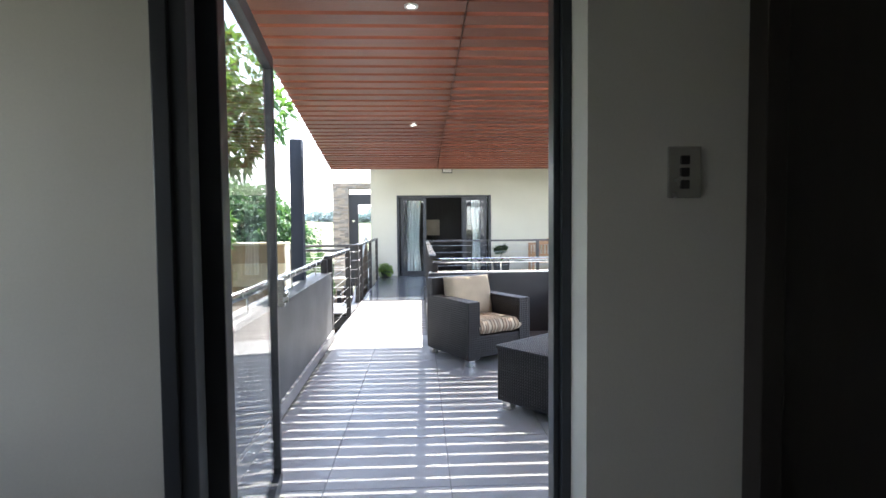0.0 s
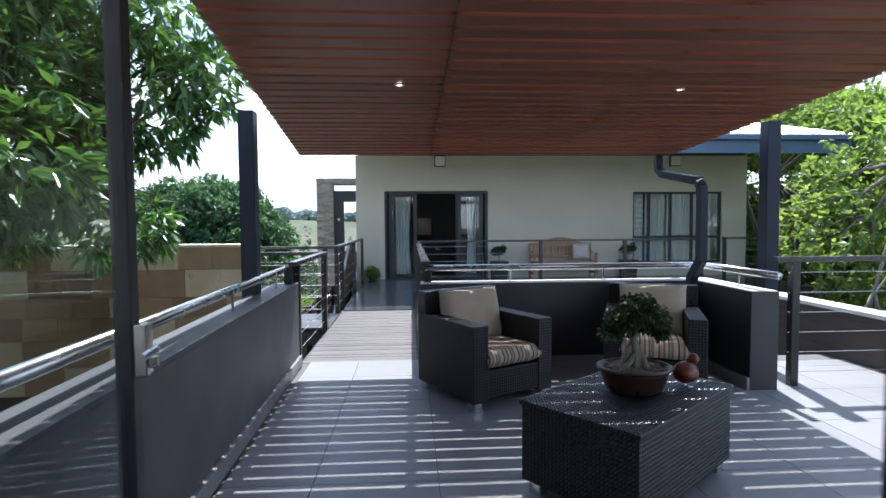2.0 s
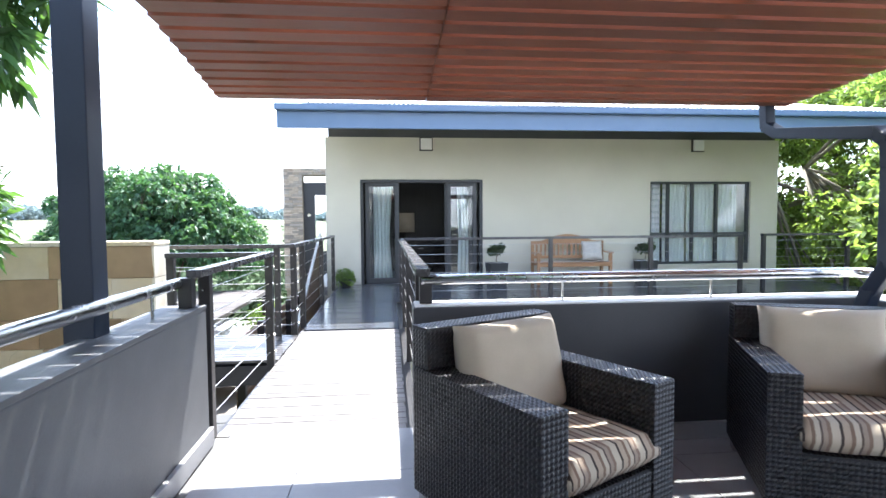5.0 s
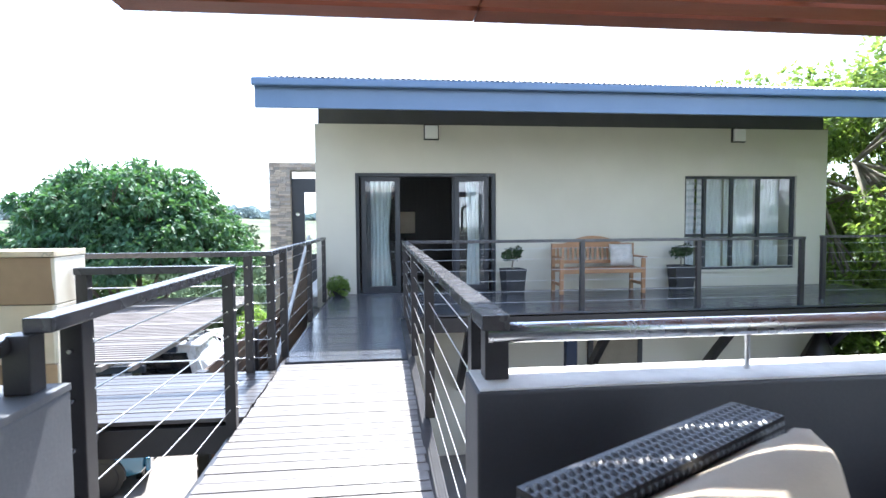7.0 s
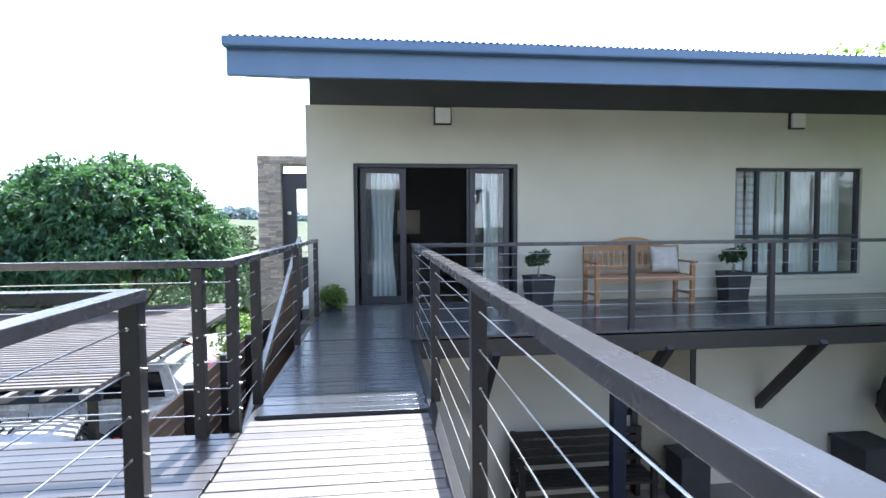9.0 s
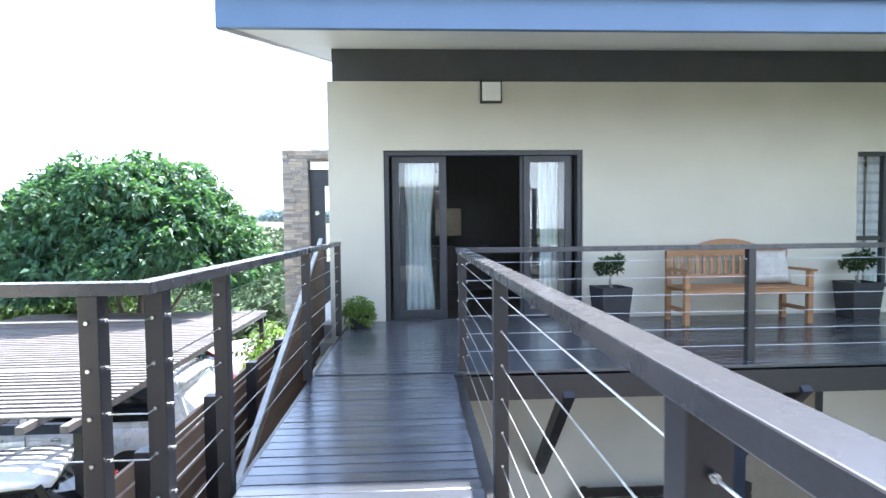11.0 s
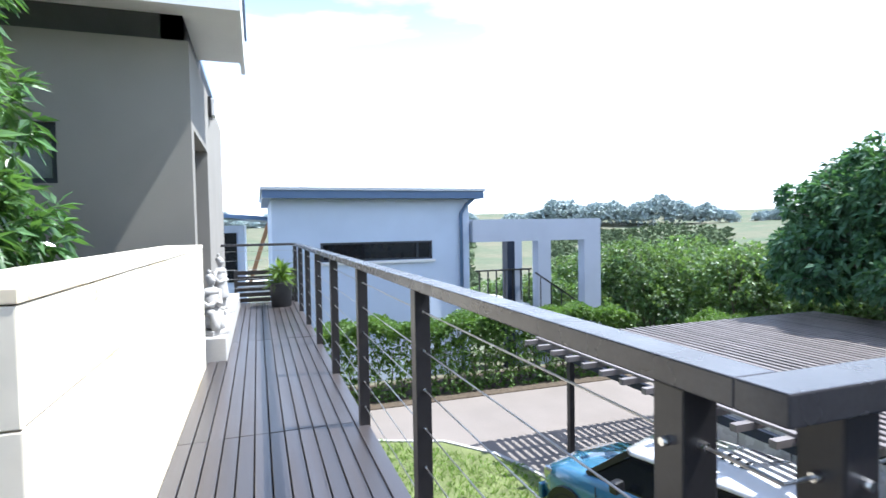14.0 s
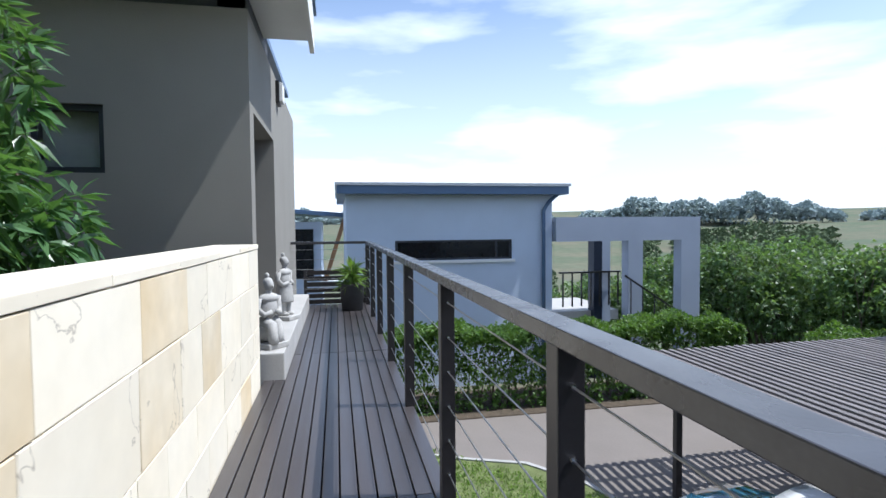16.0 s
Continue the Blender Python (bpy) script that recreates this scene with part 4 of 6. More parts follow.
def woven_box(x0, x1, y0, y1, z0, z1, cell=0.0105):
    bm = bmesh.new()
    X, Y, Z = Vector((x1 - x0, 0, 0)), Vector((0, y1 - y0, 0)), Vector((0, 0, z1 - z0))
    woven(bm, (x0, y0, z0), X, Z, (0, -1, 0), cell)
    woven(bm, (x1, y1, z0), -X, Z, (0, 1, 0), cell)
    woven(bm, (x0, y1, z0), -Y, Z, (-1, 0, 0), cell)
    woven(bm, (x1, y0, z0), Y, Z, (1, 0, 0), cell)
    woven(bm, (x0, y0, z1), X, Y, (0, 0, 1), cell)
    woven(bm, (x0, y1, z0), X, -Y, (0, 0, -1), 0.05)
    return bm


def pad(w, d, h, puff=0.35, n=14, seed=0, edge=5):
    """A soft cushion with a seam round the middle and uneven puffing."""
    bm = bmesh.new()
    top, bot = [], []
    for j in range(n + 1):
        a, b = [], []
        for i in range(n + 1):
            u, v = 2 * i / n - 1, 2 * j / n - 1
            e = max(0.0, (1 - abs(u) ** edge) * (1 - abs(v) ** edge)) ** 0.45
            wob = 0.012 * noise.noise(Vector((u * 2 + seed, v * 2, seed)))
            pinch = 1 - 0.03 * (1 - abs(u)) * 0 - 0.035 * (abs(u * v) ** 6) * -1
            x, y = u * w / 2 * pinch, v * d / 2 * pinch
            a.append(bm.verts.new((x, y, h / 2 * (1 - puff + puff * e) * (0.25 + 0.75 * e) + wob * e)))
            b.append(bm.verts.new((x, y, -h / 2 * (1 - puff + puff * e) * (0.25 + 0.75 * e) + wob * e)))
        top.append(a)
        bot.append(b)
    for g, flip in ((top, 1), (bot, -1)):
        for A, B in zip(g, g[1:]):
            for i in range(n):
                bm.faces.new((A[i], A[i + 1], B[i + 1], B[i])[::flip])
    ring = [(0, i) for i in range(n)] + [(i, n) for i in range(n)] + [(n, n - i) for i in range(n)] + [(n - i, 0) for i in range(n)]
    for (a, b), (c, d_) in zip(ring, ring[1:] + ring[:1]):
        bm.faces.new((top[a][b], bot[a][b], bot[c][d_], top[c][d_]))
    bmesh.ops.recalc_face_normals(bm, faces=bm.faces)
    return bm


def feet(root, spots, h=0.075, s=0.036):
    me = finish("foot", boxes((-s, s, -s, s, 0, h), bevel=0.004), "stainless")
    for x, y in spots:
        tagged(again("foot", me, root, pose(x, y, 0)), "square brushed steel foot")


chair = thing("armchair", "dark wicker armchair with beige and striped cushions", "chair", (0.576, 5.495, 0), 29, group="terrace armchairs")
part("arm", woven_box(-0.37, -0.24, -0.39, 0.39, 0.07, 0.62), "wicker", chair)
part("arm", woven_box(0.24, 0.37, -0.39, 0.39, 0.07, 0.62), "wicker", chair)
part("seat_base", woven_box(-0.24, 0.24, -0.38, 0.28, 0.09, 0.29), "wicker", chair)
part("backrest", woven_box(-0.365, 0.365, 0.28, 0.40, 0.625, 0.80), "wicker", chair)
part("back_panel", woven_box(-0.24, 0.24, 0.28, 0.39, 0.29, 0.625), "wicker", chair)
feet(chair, ((-0.32, -0.34), (0.32, -0.34), (-0.32, 0.34), (0.32, 0.34)))
cu = part("seat_cushion", pad(0.485, 0.66, 0.13, 0.12, 20, 1, 22), "striped", chair, "striped brown and beige seat cushion", smooth=True)
cu.matrix_basis = pose(0, -0.07, 0.365)
cu = part("back_cushion", pad(0.53, 0.42, 0.20, 0.35, 18, 2, 9), "cushion", chair, "plump beige canvas back cushion", smooth=True)
cu.matrix_basis = pose(0, 0.165, 0.60, 78, 0, 0)
copy_thing(chair, pose(2.01, 5.59, 0, 0, 0, -23))

table = thing("coffee_table", "low dark wicker coffee table on steel feet", "table", (1.14, 3.955, 0), 39)
part("body", woven_box(-0.50, 0.50, -0.31, 0.31, 0.07, 0.45), "wicker", table)
part("tabletop", woven_box(-0.51, 0.51, -0.32, 0.32, 0.451, 0.472), "wicker", table)
feet(table, ((-0.44, -0.25), (0.44, -0.25), (-0.44, 0.25), (0.44, 0.25)))

bonsai = thing("bonsai_tree", "small bonsai in a brown glazed bowl of gravel", "plant", (1.13, 3.98, 0.4755))
bm = bmesh.new()
lathe(bm, [(0.145, 0), (0.155, 0.012), (0.175, 0.06), (0.19, 0.12), (0.212, 0.135), (0.214, 0.152), (0.196, 0.152), (0.19, 0.125), (0.02, 0.12)], 36)
for v in bm.verts:
    v.co.x *= 1.08
    v.co.y *= 0.92
part("bowl", bm, "terracotta", bonsai, "brown glazed oval bowl", smooth=True)
bm = bmesh.new()
lathe(bm, [(0.192, 0.124), (0.15, 0.137), (0.07, 0.143), (0.005, 0.145)], 30, close=False)
rg = random.Random(9)
for k in range(170):
    a, r = rg.uniform(0, math.tau), 0.18 * math.sqrt(rg.random())
    c = Vector((r * 1.03 * math.cos(a), r * 0.9 * math.sin(a), 0.14))
    s_ = rg.uniform(0.005, 0.010)
    box(bm, c.x - s_, c.x + s_ * rg.uniform(0.6, 1.2), c.y - s_, c.y + s_, c.z - s_, c.z + s_ * 0.7)
part("gravel", bm, "gravel", bonsai, "pale loose gravel")
bm = bmesh.new()
for line, r0, r1 in (([(0.0, 0, 0.13), (0.02, 0.0, 0.22), (0.0, 0.01, 0.32), (0.03, 0.0, 0.40)], 0.05, 0.022), ([(-0.06, 0.02, 0.13), (-0.05, 0.02, 0.20), (-0.01, 0.01, 0.30)], 0.035, 0.02),
                     ([(0.07, -0.03, 0.135), (0.05, -0.02, 0.19), (0.02, 0, 0.28)], 0.03, 0.02), ([(-0.1, -0.04, 0.135), (-0.04, -0.02, 0.17), (0, 0, 0.22)], 0.025, 0.02),
                     ([(0.02, 0, 0.36), (0.09, 0.03, 0.44), (0.14, 0.04, 0.50)], 0.015, 0.005), ([(0.02, 0, 0.36), (-0.06, -0.02, 0.44), (-0.13, -0.05, 0.48)], 0.015, 0.005),
                     ([(0.02, 0, 0.38), (0.03, 0.05, 0.46), (0.02, 0.1, 0.53)], 0.015, 0.005)):
    tube(bm, line, r0 * 0.68, 10, r1 * 0.8)
part("trunk", bm, "bark_pale", bonsai, "gnarled swollen bonsai trunk", smooth=True)
sp, nr = crown_spots([(0.02, 0, 0.47, 0.17, 0.15, 0.10), (-0.10, -0.03, 0.43, 0.11, 0.11, 0.07), (0.13, 0.04, 0.43, 0.10, 0.10, 0.08), (0.03, 0.02, 0.54, 0.10, 0.10, 0.05), (0.17, -0.02, 0.36, 0.05, 0.05, 0.05), (-0.16, 0.0, 0.36, 0.05, 0.05, 0.05)], 620, 21, 0.3)
me = leaves("crown", sp, nr, 0.038, 0.020, 21, 4, 0.4)
me.materials.append(M["leaf_dark"])
part("crown", me, "leaf_dark", bonsai)

bonsai.matrix_basis = pose(1.165, 3.97, 0.4785) @ Matrix.Scale(0.84, 4)
orn = thing("hen_ornament", "small copper red glazed hen ornament", "ornament", (1.45, 3.99, 0.4785), 20)
bm = bmesh.new()
bmesh.ops.create_uvsphere(bm, u_segments=20, v_segments=12, radius=0.062)
for v in bm.verts:
    v.co.x *= 1.15
    v.co.z = v.co.z * (0.85 if v.co.z < 0 else 1.0) + 0.075 + 0.25 * max(0, v.co.x - 0.03) + 0.2 * max(0, -v.co.x - 0.03)
part("body", bm, "ornament", orn, smooth=True)
bm = bmesh.new()
bmesh.ops.create_uvsphere(bm, u_segments=14, v_segments=10, radius=0.03, matrix=Matrix.Translation((0.055, 0, 0.145)))
bmesh.ops.create_cone(bm, cap_ends=True, segments=8, radius1=0.011, radius2=0.001, depth=0.03, matrix=Matrix.Translation((0.09, 0, 0.142)) @ Matrix.Rotation(math.pi / 2, 4, "Y"))
part("head", bm, "ornament", orn, smooth=True)
bm = bmesh.new()
for sy in (-0.02, 0.02):
    tube(bm, [(0, sy, 0), (0, sy, 0.04)], 0.004, 6)
    for a in (-0.5, 0, 0.5):
        tube(bm, [(0, sy, 0.003), (0.03 * math.cos(a), sy + 0.03 * math.sin(a), 0.003)], 0.003, 5)
part("foot", bm, "stainless", orn, "thin wire feet")

for x, y in ((-0.03, 2.47), (-0.05, 4.65), (1.76, 4.70), (1.76, 2.5)):
    dl = thing("downlight", "small round recessed ceiling downlight", "lamp", (x, y, ceil_z(y) - 0.002), group="terrace downlights")
    bm = bmesh.new()
    lathe(bm, [(0.030, 0.004), (0.034, -0.006), (0.05, -0.006), (0.052, 0.004)], 24, close=False)
    part("rim", bm, "white", dl, "white trim ring", smooth=True)
    bm = bmesh.new()
    lathe(bm, [(0.031, -0.001), (0.02, 0.002), (0.004, 0.003)], 20)
    part("lens", bm, "lamp_lens", dl, "small lit lens", smooth=True)
    dl.scale = (0.62, 0.62, 0.62)

# gutter and downpipe of the terrace roof
gut = thing("gutter", "dark blue gutter along the terrace roof edge", "gutter", (0, 0, 0), kind="structure")
part("channel", boxes((CX0, CX1 + 0.05, 7.0, 7.10, ceil_z(7.0) + 0.06, ceil_z(7.0) + 0.16), bevel=0.012), "steel_col", gut)
edge = bmesh.new()
beam(edge, (CX0 + 0.46, CY0, ceil_z(CY0) + 0.12), (CX0 + 0.06, 7.0, ceil_z(7) + 0.12), 0.03, 0.04)
part("roof_edge", edge, "steel_col", gut)
bm = bmesh.new()
pipe = [(2.72, 7.05, ceil_z(7.0) + 0.08), (2.72, 7.03, 1.93), (2.71, 6.9, 1.86), (2.62, 6.02, 1.72), (2.60, 5.93, 1.66), (2.60, 5.92, 1.52), (2.60, 5.92, 1.0), (2.56, 5.98, 0.86), (2.55, 6.02, 0.74), (2.55, 6.02, 0.02)]
for a, b in zip(pipe, pipe[1:]):
    d_ = (Vector(b) - Vector(a)).normalized() * 0.012
    beam(bm, Vector(a) - d_, Vector(b) + d_, 0.075, 0.075, up=(0, 0.3, 1), bevel=0.008)
dp = solid("downpipe", bm, "steel_col", "dark square rainwater downpipe with a swan neck", "downpipe", "structure")

railing("railing", "dark cable railing at the terrace side", [(3.13, 5.46), (4.1, 5.46)], [[(3.0, 5.46), (4.2, 5.46)]], [((3.13, 5.46), (4.2, 5.46))], height=1.06)
side_wall = thing("side_wall", "low dark boarded side wall with a pale top", "wall", kind="structure")
part("wall", boxes((4.2, 4.42, 1.95, 7.4, -3, 0.46), bevel=0.006), "dark_boards", side_wall)
# Pale strip paints the sunlit top of the wall
part("coping", boxes((4.19, 4.43, 1.94, 7.41, 0.46, 0.5), bevel=0.006), "coping_pale", side_wall, "pale patchy top with sunlight in its colour")

# ---------------------------------------------------------------- deck furniture
bench = thing("garden_bench", "teak garden bench with an arched slatted back", "bench", (3.64, 13.98, -0.012))
part("seat_frame", boxes((-0.72, 0.72, -0.28, -0.24, 0.36, 0.42), (-0.72, 0.72, 0.18, 0.22, 0.36, 0.42), bevel=0.004), "teak", bench)
for x in (-0.74, 0.74):
    part("leg", boxes((x - 0.03, x + 0.03, -0.28, -0.22, 0, 0.62), bevel=0.004), "teak", bench)
    part("leg", boxes((x - 0.03, x + 0.03, 0.18, 0.24, 0, 0.86), bevel=0.004), "teak", bench)
    part("armrest", boxes((x - 0.04, x + 0.04, -0.33, 0.20, 0.62, 0.65), bevel=0.008), "teak", bench)
    part("stretcher", boxes((x - 0.015, x + 0.015, -0.22, 0.18, 0.14, 0.19), bevel=0.003), "teak", bench)
for k in range(5):
    part("seat_slat", boxes((-0.77, 0.77, -0.29 + k * 0.097, -0.29 + k * 0.097 + 0.08, 0.42, 0.44), bevel=0.004), "teak", bench)
part("back_rail", boxes((-0.71, 0.71, 0.20, 0.235, 0.50, 0.56), bevel=0.004), "teak", bench)
bm = bmesh.new()
arc = [(-0.77 + i * 0.077, 0.86 + 0.14 * max(0.0, math.cos((-0.77 + i * 0.077) / 0.55 * math.pi / 2)) ** 1.0 if abs(-0.77 + i * 0.077) < 0.55 else 0.86) for i in range(21)]
prism(bm, arc + [(x, 0.79) for x, z in arc[::-1]], "y", 0.195, 0.24)
part("back_top", bm, "teak", bench, "arched top board")
for k in range(15):
    x = -0.65 + k * 0.093
    part("back_slat", boxes((x - 0.02, x + 0.02, 0.205, 0.225, 0.56, 0.80), bevel=0.003), "teak", bench)
cush = solid("cushion", pad(0.40, 0.40, 0.16, 0.5, seed=5), "pale_print", "white patterned scatter cushion on the bench", "cushion", smooth=True)
cush.matrix_basis = pose(4.12, 14.05, 0.645, 70, 0, -8)
md = bmesh.new()
lathe(md, [(0.06, 0), (0.075, 0.004), (0.09, 0.0)], 24, close=False)
emb = part("emblem", md, "coping", cush, "pale grey ring print")
emb.matrix_basis = pose(0.06, 0.03, 0.072)

def topiary(at, seed):
    p = thing("potted_plant", "small tree in a tall square charcoal pot", "plant", at, 6 if seed == 31 else -4, group="pots along the deck wall")
    bm = bmesh.new()
    prof = ((0.155, 0.0), (0.19, 0.44))
    vs = [[bm.verts.new((i * r, j * r, z)) for i, j in ((-1, -1), (1, -1), (1, 1), (-1, 1))] for r, z in (*prof, (0.165, 0.44), (0.16, 0.40))]
    for A, B in zip(vs, vs[1:]):
        for k in range(4):
            bm.faces.new((A[k], A[(k + 1) % 4], B[(k + 1) % 4], B[k]))
    bm.faces.new(vs[0][::-1])
    part("pot", bm, "pot_dark", p, "tall charcoal planter")
    part("soil", boxes((-0.158, 0.158, -0.158, 0.158, 0.38, 0.402)), "soil", p)
    bm = bmesh.new()
    tube(bm, [(0.02, 0, 0.40), (-0.01, 0, 0.48), (0.01, 0.01, 0.58)], 0.022, 8, 0.012)
    for a in range(5):
        tube(bm, [(0.01, 0.01, 0.56), (0.12 * math.cos(a * 1.3), 0.12 * math.sin(a * 1.3), 0.68)], 0.008, 5, 0.003)
    part("stem", bm, "bark_pale", p, smooth=True)
    sp, nr = crown_spots([(0, 0, 0.70, 0.17, 0.16, 0.09), (0.09, 0, 0.76, 0.09, 0.09, 0.06), (-0.11, 0.02, 0.66, 0.08, 0.08, 0.06)], 220, seed, 0.3)
    me = leaves("crown", sp, nr, 0.055, 0.026, seed, 4, 0.2)
    me.materials.append(M["leaf_dark"])
    part("crown", me, "leaf_dark", p)
    return p

topiary((2.12, 14.05, -0.012), 31)
topiary((5.33, 14.15, -0.012), 32)

herb = thing("potted_plant", "low trailing plant in a small round pot", "plant", (-0.92, 14.1, -0.012))
bm = bmesh.new()
lathe(bm, [(0.10, 0), (0.13, 0.16), (0.135, 0.17), (0.115, 0.17), (0.11, 0.15), (0.01, 0.15)], 20)
part("pot", bm, "pot_dark", herb, smooth=True)
sp, nr = crown_spots([(0, 0, 0.24, 0.17, 0.16, 0.12), (0.10, -0.1, 0.16, 0.10, 0.08, 0.12), (-0.08, -0.08, 0.15, 0.10, 0.08, 0.12)], 420, 41, 0.4)
me = leaves("foliage", sp, nr, 0.045, 0.026, 41, 4, 0.6)
me.materials.append(M["leaf_small"])
part("foliage", me, "leaf_small", herb)

# ---------------------------------------------------------------- courtyard under the deck
def slat_bench(at, rz, label):
    b = thing("bench", label, "bench", at, rz)
    for x in (-0.85, 0.85):
        part("leg", boxes((x - 0.035, x + 0.035, -0.25, -0.18, 0, 0.62), bevel=0.004), "darkwood", b)
        part("leg", boxes((x - 0.035, x + 0.035, 0.2, 0.27, 0, 0.95), bevel=0.004), "darkwood", b)
        part("armrest", boxes((x - 0.045, x + 0.045, -0.3, 0.22, 0.62, 0.65), bevel=0.006), "darkwood", b)
    for k in range(5):
        part("seat_slat", boxes((-0.9, 0.9, -0.25 + k * 0.1, -0.25 + k * 0.1 + 0.08, 0.40, 0.43), bevel=0.004), "darkwood", b)
    for z in (0.5, 0.62, 0.74, 0.86):
        part("back_slat", boxes((-0.9, 0.9, 0.21, 0.235, z, z + 0.09), bevel=0.004), "darkwood", b)
    return b

slat_bench((2.3, 12.72, COURT), 0, "dark slatted bench under the deck")
low = thing("door_4", "plain buff timber door under the deck", "door", (3.2, 13.04, COURT), kind="structure")
part("door_frame", boxes((-0.08, 0, 0, 0.06, 0, 2.12), (0.75, 0.83, 0, 0.06, 0, 2.12), (0, 0.75, 0, 0.06, 2.04, 2.12), bevel=0.003), "alu_dark", low)
part("leaf", boxes((0, 0.75, 0.01, 0.05, 0.01, 2.04), bevel=0.003), "mortar", low)
col = thing("deck_column", "blue grey steel column carrying the deck", "column", (2.47, 12.06, COURT), kind="structure")
part("shaft", boxes((-0.08, 0.08, -0.04, 0.08, 0, 2.19), bevel=0.006), "steel_col", col)
part("base_plate", boxes((-0.14, 0.14, -0.14, 0.14, 0, 0.015)), "steel_col", col)
for x, w_ in ((3.75, 0.2), (6.35, 0.28)):
    bn = thing("planter_box", "weathered grey planter tub in the courtyard", "planter", (x, 12.75, COURT))
    bm = bmesh.new()
    box(bm, -w_, w_, -w_, w_, 0, 0.62, bevel=0.02)
    part("tub", bm, "concrete" if w_ > 0.3 else "pot_dark", bn)
    part("rim", boxes((-w_ - 0.02, w_ + 0.02, -w_ - 0.02, w_ + 0.02, 0.62, 0.66), bevel=0.008), "concrete" if w_ > 0.3 else "pot_dark", bn)
umb = thing("garden_umbrella", "closed dark umbrella standing in the courtyard", "umbrella", (6.75, 12.55, COURT))
bm = bmesh.new()
tube(bm, [(0, 0, 0), (0, 0, 2.0)], 0.025, 10)
part("pole", bm, "post", umb)
bm = bmesh.new()
lathe(bm, [(0.24, 0.9), (0.34, 1.1), (0.26, 1.5), (0.05, 1.95)], 14)
for i, v in enumerate(bm.verts):
    v.co.x *= 0.8 + 0.2 * (i % 2)
    v.co.y *= 0.8 + 0.2 * (i % 2)
part("canopy", bm, "darkwood", umb, smooth=True)

# ---------------------------------------------------------------- stone portal, stair and slat fence
portal = thing("wall_portal", "portal wall of stacked ledge stone", "wall", kind="structure")
part("core", boxes((-3.14, -2.64, 19.83, 20.3, GROUND, 2.86), (-2.64, HX0, 19.83, 20.3, 2.68, 2.86)), "mortar", portal)
pd = thing("door_5", "dark frame with a tall glass side light", "door", (-2.62, 19.95, -0.9), kind="structure")
part("door_frame", boxes((0, 0.34, 0, 0.1, 0, 3.38), (0.34, 0.42, 0, 0.1, 0, 1.3), (0.34, 1.28, 0, 0.1, 3.0, 3.38), (0.42, 1.28, 0, 0.1, 0, 1.3)), "alu_dark", pd)
pp = part("pane", boxes((0.34, 1.28, 0.045, 0.055, 1.3, 3.0)), "glass", pd)
pp.visible_shadow = False
bm = bmesh.new()
tube(bm, [(0.17, -0.04, 2.4), (0.17, 0.0, 2.4)], 0.05, 14)
part("door_knob", bm, "stainless", pd)
stair = thing("stair", "concrete stair climbing beside the house", "stair", kind="structure")
SYS, SRISE, SRUN = 10.0, 0.17, 0.29
me = finish("step", boxes((-1.44, -1.15, 0, SRUN + 0.02, -0.17, 0), bevel=0.006), "concrete")
for k in range(17):
    again("step", me, stair, pose(0, SYS + k * SRUN, GROUND + (k + 1) * SRISE))
me2 = finish("tread", boxes((-1.45, -1.14, -0.02, SRUN + 0.02, 0.001, 0.03), bevel=0.006), "concrete")
for k in range(17):
    again("tread", me2, stair, pose(0, SYS + k * SRUN, GROUND + (k + 1) * SRISE))
bm = bmesh.new()
beam(bm, (-1.50, 9.9, -1.30), (-1.50, 14.9, 1.02), 0.045, 0.035)
part("coping", bm, "coping", stair, "pale sloping coping")
part("side_wall", prism(bmesh.new(), [(9.9, GROUND), (14.9, GROUND), (14.9, 0.98), (9.9, -1.34)], "x", -1.55, -1.46), "fence_wood", stair, "sloping timber side wall")
part("landing", boxes((-1.75, HX0 - 0.02, 14.95, 19.95, -0.25, -0.10)), "concrete", stair)
fence = thing("slat_fence", "brown horizontal timber slat fence beside the stair", "fence")
FY0, FY1 = 9.75, 13.7
for k in range(5):
    y = FY0 + k * (FY1 - FY0) / 4
    part("post", boxes((-1.82, -1.73, y - 0.045, y + 0.045, GROUND, -0.06), bevel=0.004), "post", fence)
me = finish("slat", boxes((-0.012, 0.012, 0, FY1 - FY0, 0, 0.10), bevel=0.003), "fence_wood")
for k in range(23):
    again("slat", me, fence, pose(-1.835, FY0, GROUND + 0.14 + k * 0.12))

# ---------------------------------------------------------------- carport
carport = thing("carport", "brown slatted carport roof on steel posts", "carport", kind="structure")
CZ = -1.0
for x, y in ((-8.95, 14.1), (-4.25, 14.15), (-9.1, 21.3), (-4.2, 21.5)):
    part("post", boxes((x - 0.05, x + 0.05, y - 0.05, y + 0.05, GROUND, CZ - 0.2), bevel=0.004), "post", carport)
for y in (14.1, 15.5, 21.3):
    part("beam", boxes((-10.1, -4.1, y - 0.04, y + 0.04, CZ - 0.20, CZ - 0.085), bevel=0.004), "steel_col", carport)
me = finish("rafter", boxes((-0.045, 0.045, 13.76, 21.7, CZ - 0.085, CZ), bevel=0.004), "pergola")
for k in range(13):
    again("rafter", me, carport, pose(-10.0 + k * 0.485, 0, 0))
me = finish("slat", boxes((-10.1, -4.1, 0, 0.085, 0, 0.035), bevel=0.004), "pergola")
k, y = 0, 14.03
while y < 21.7:
    again("slat", me, carport, pose(0, y, CZ + 0.002))
    y += 0.165

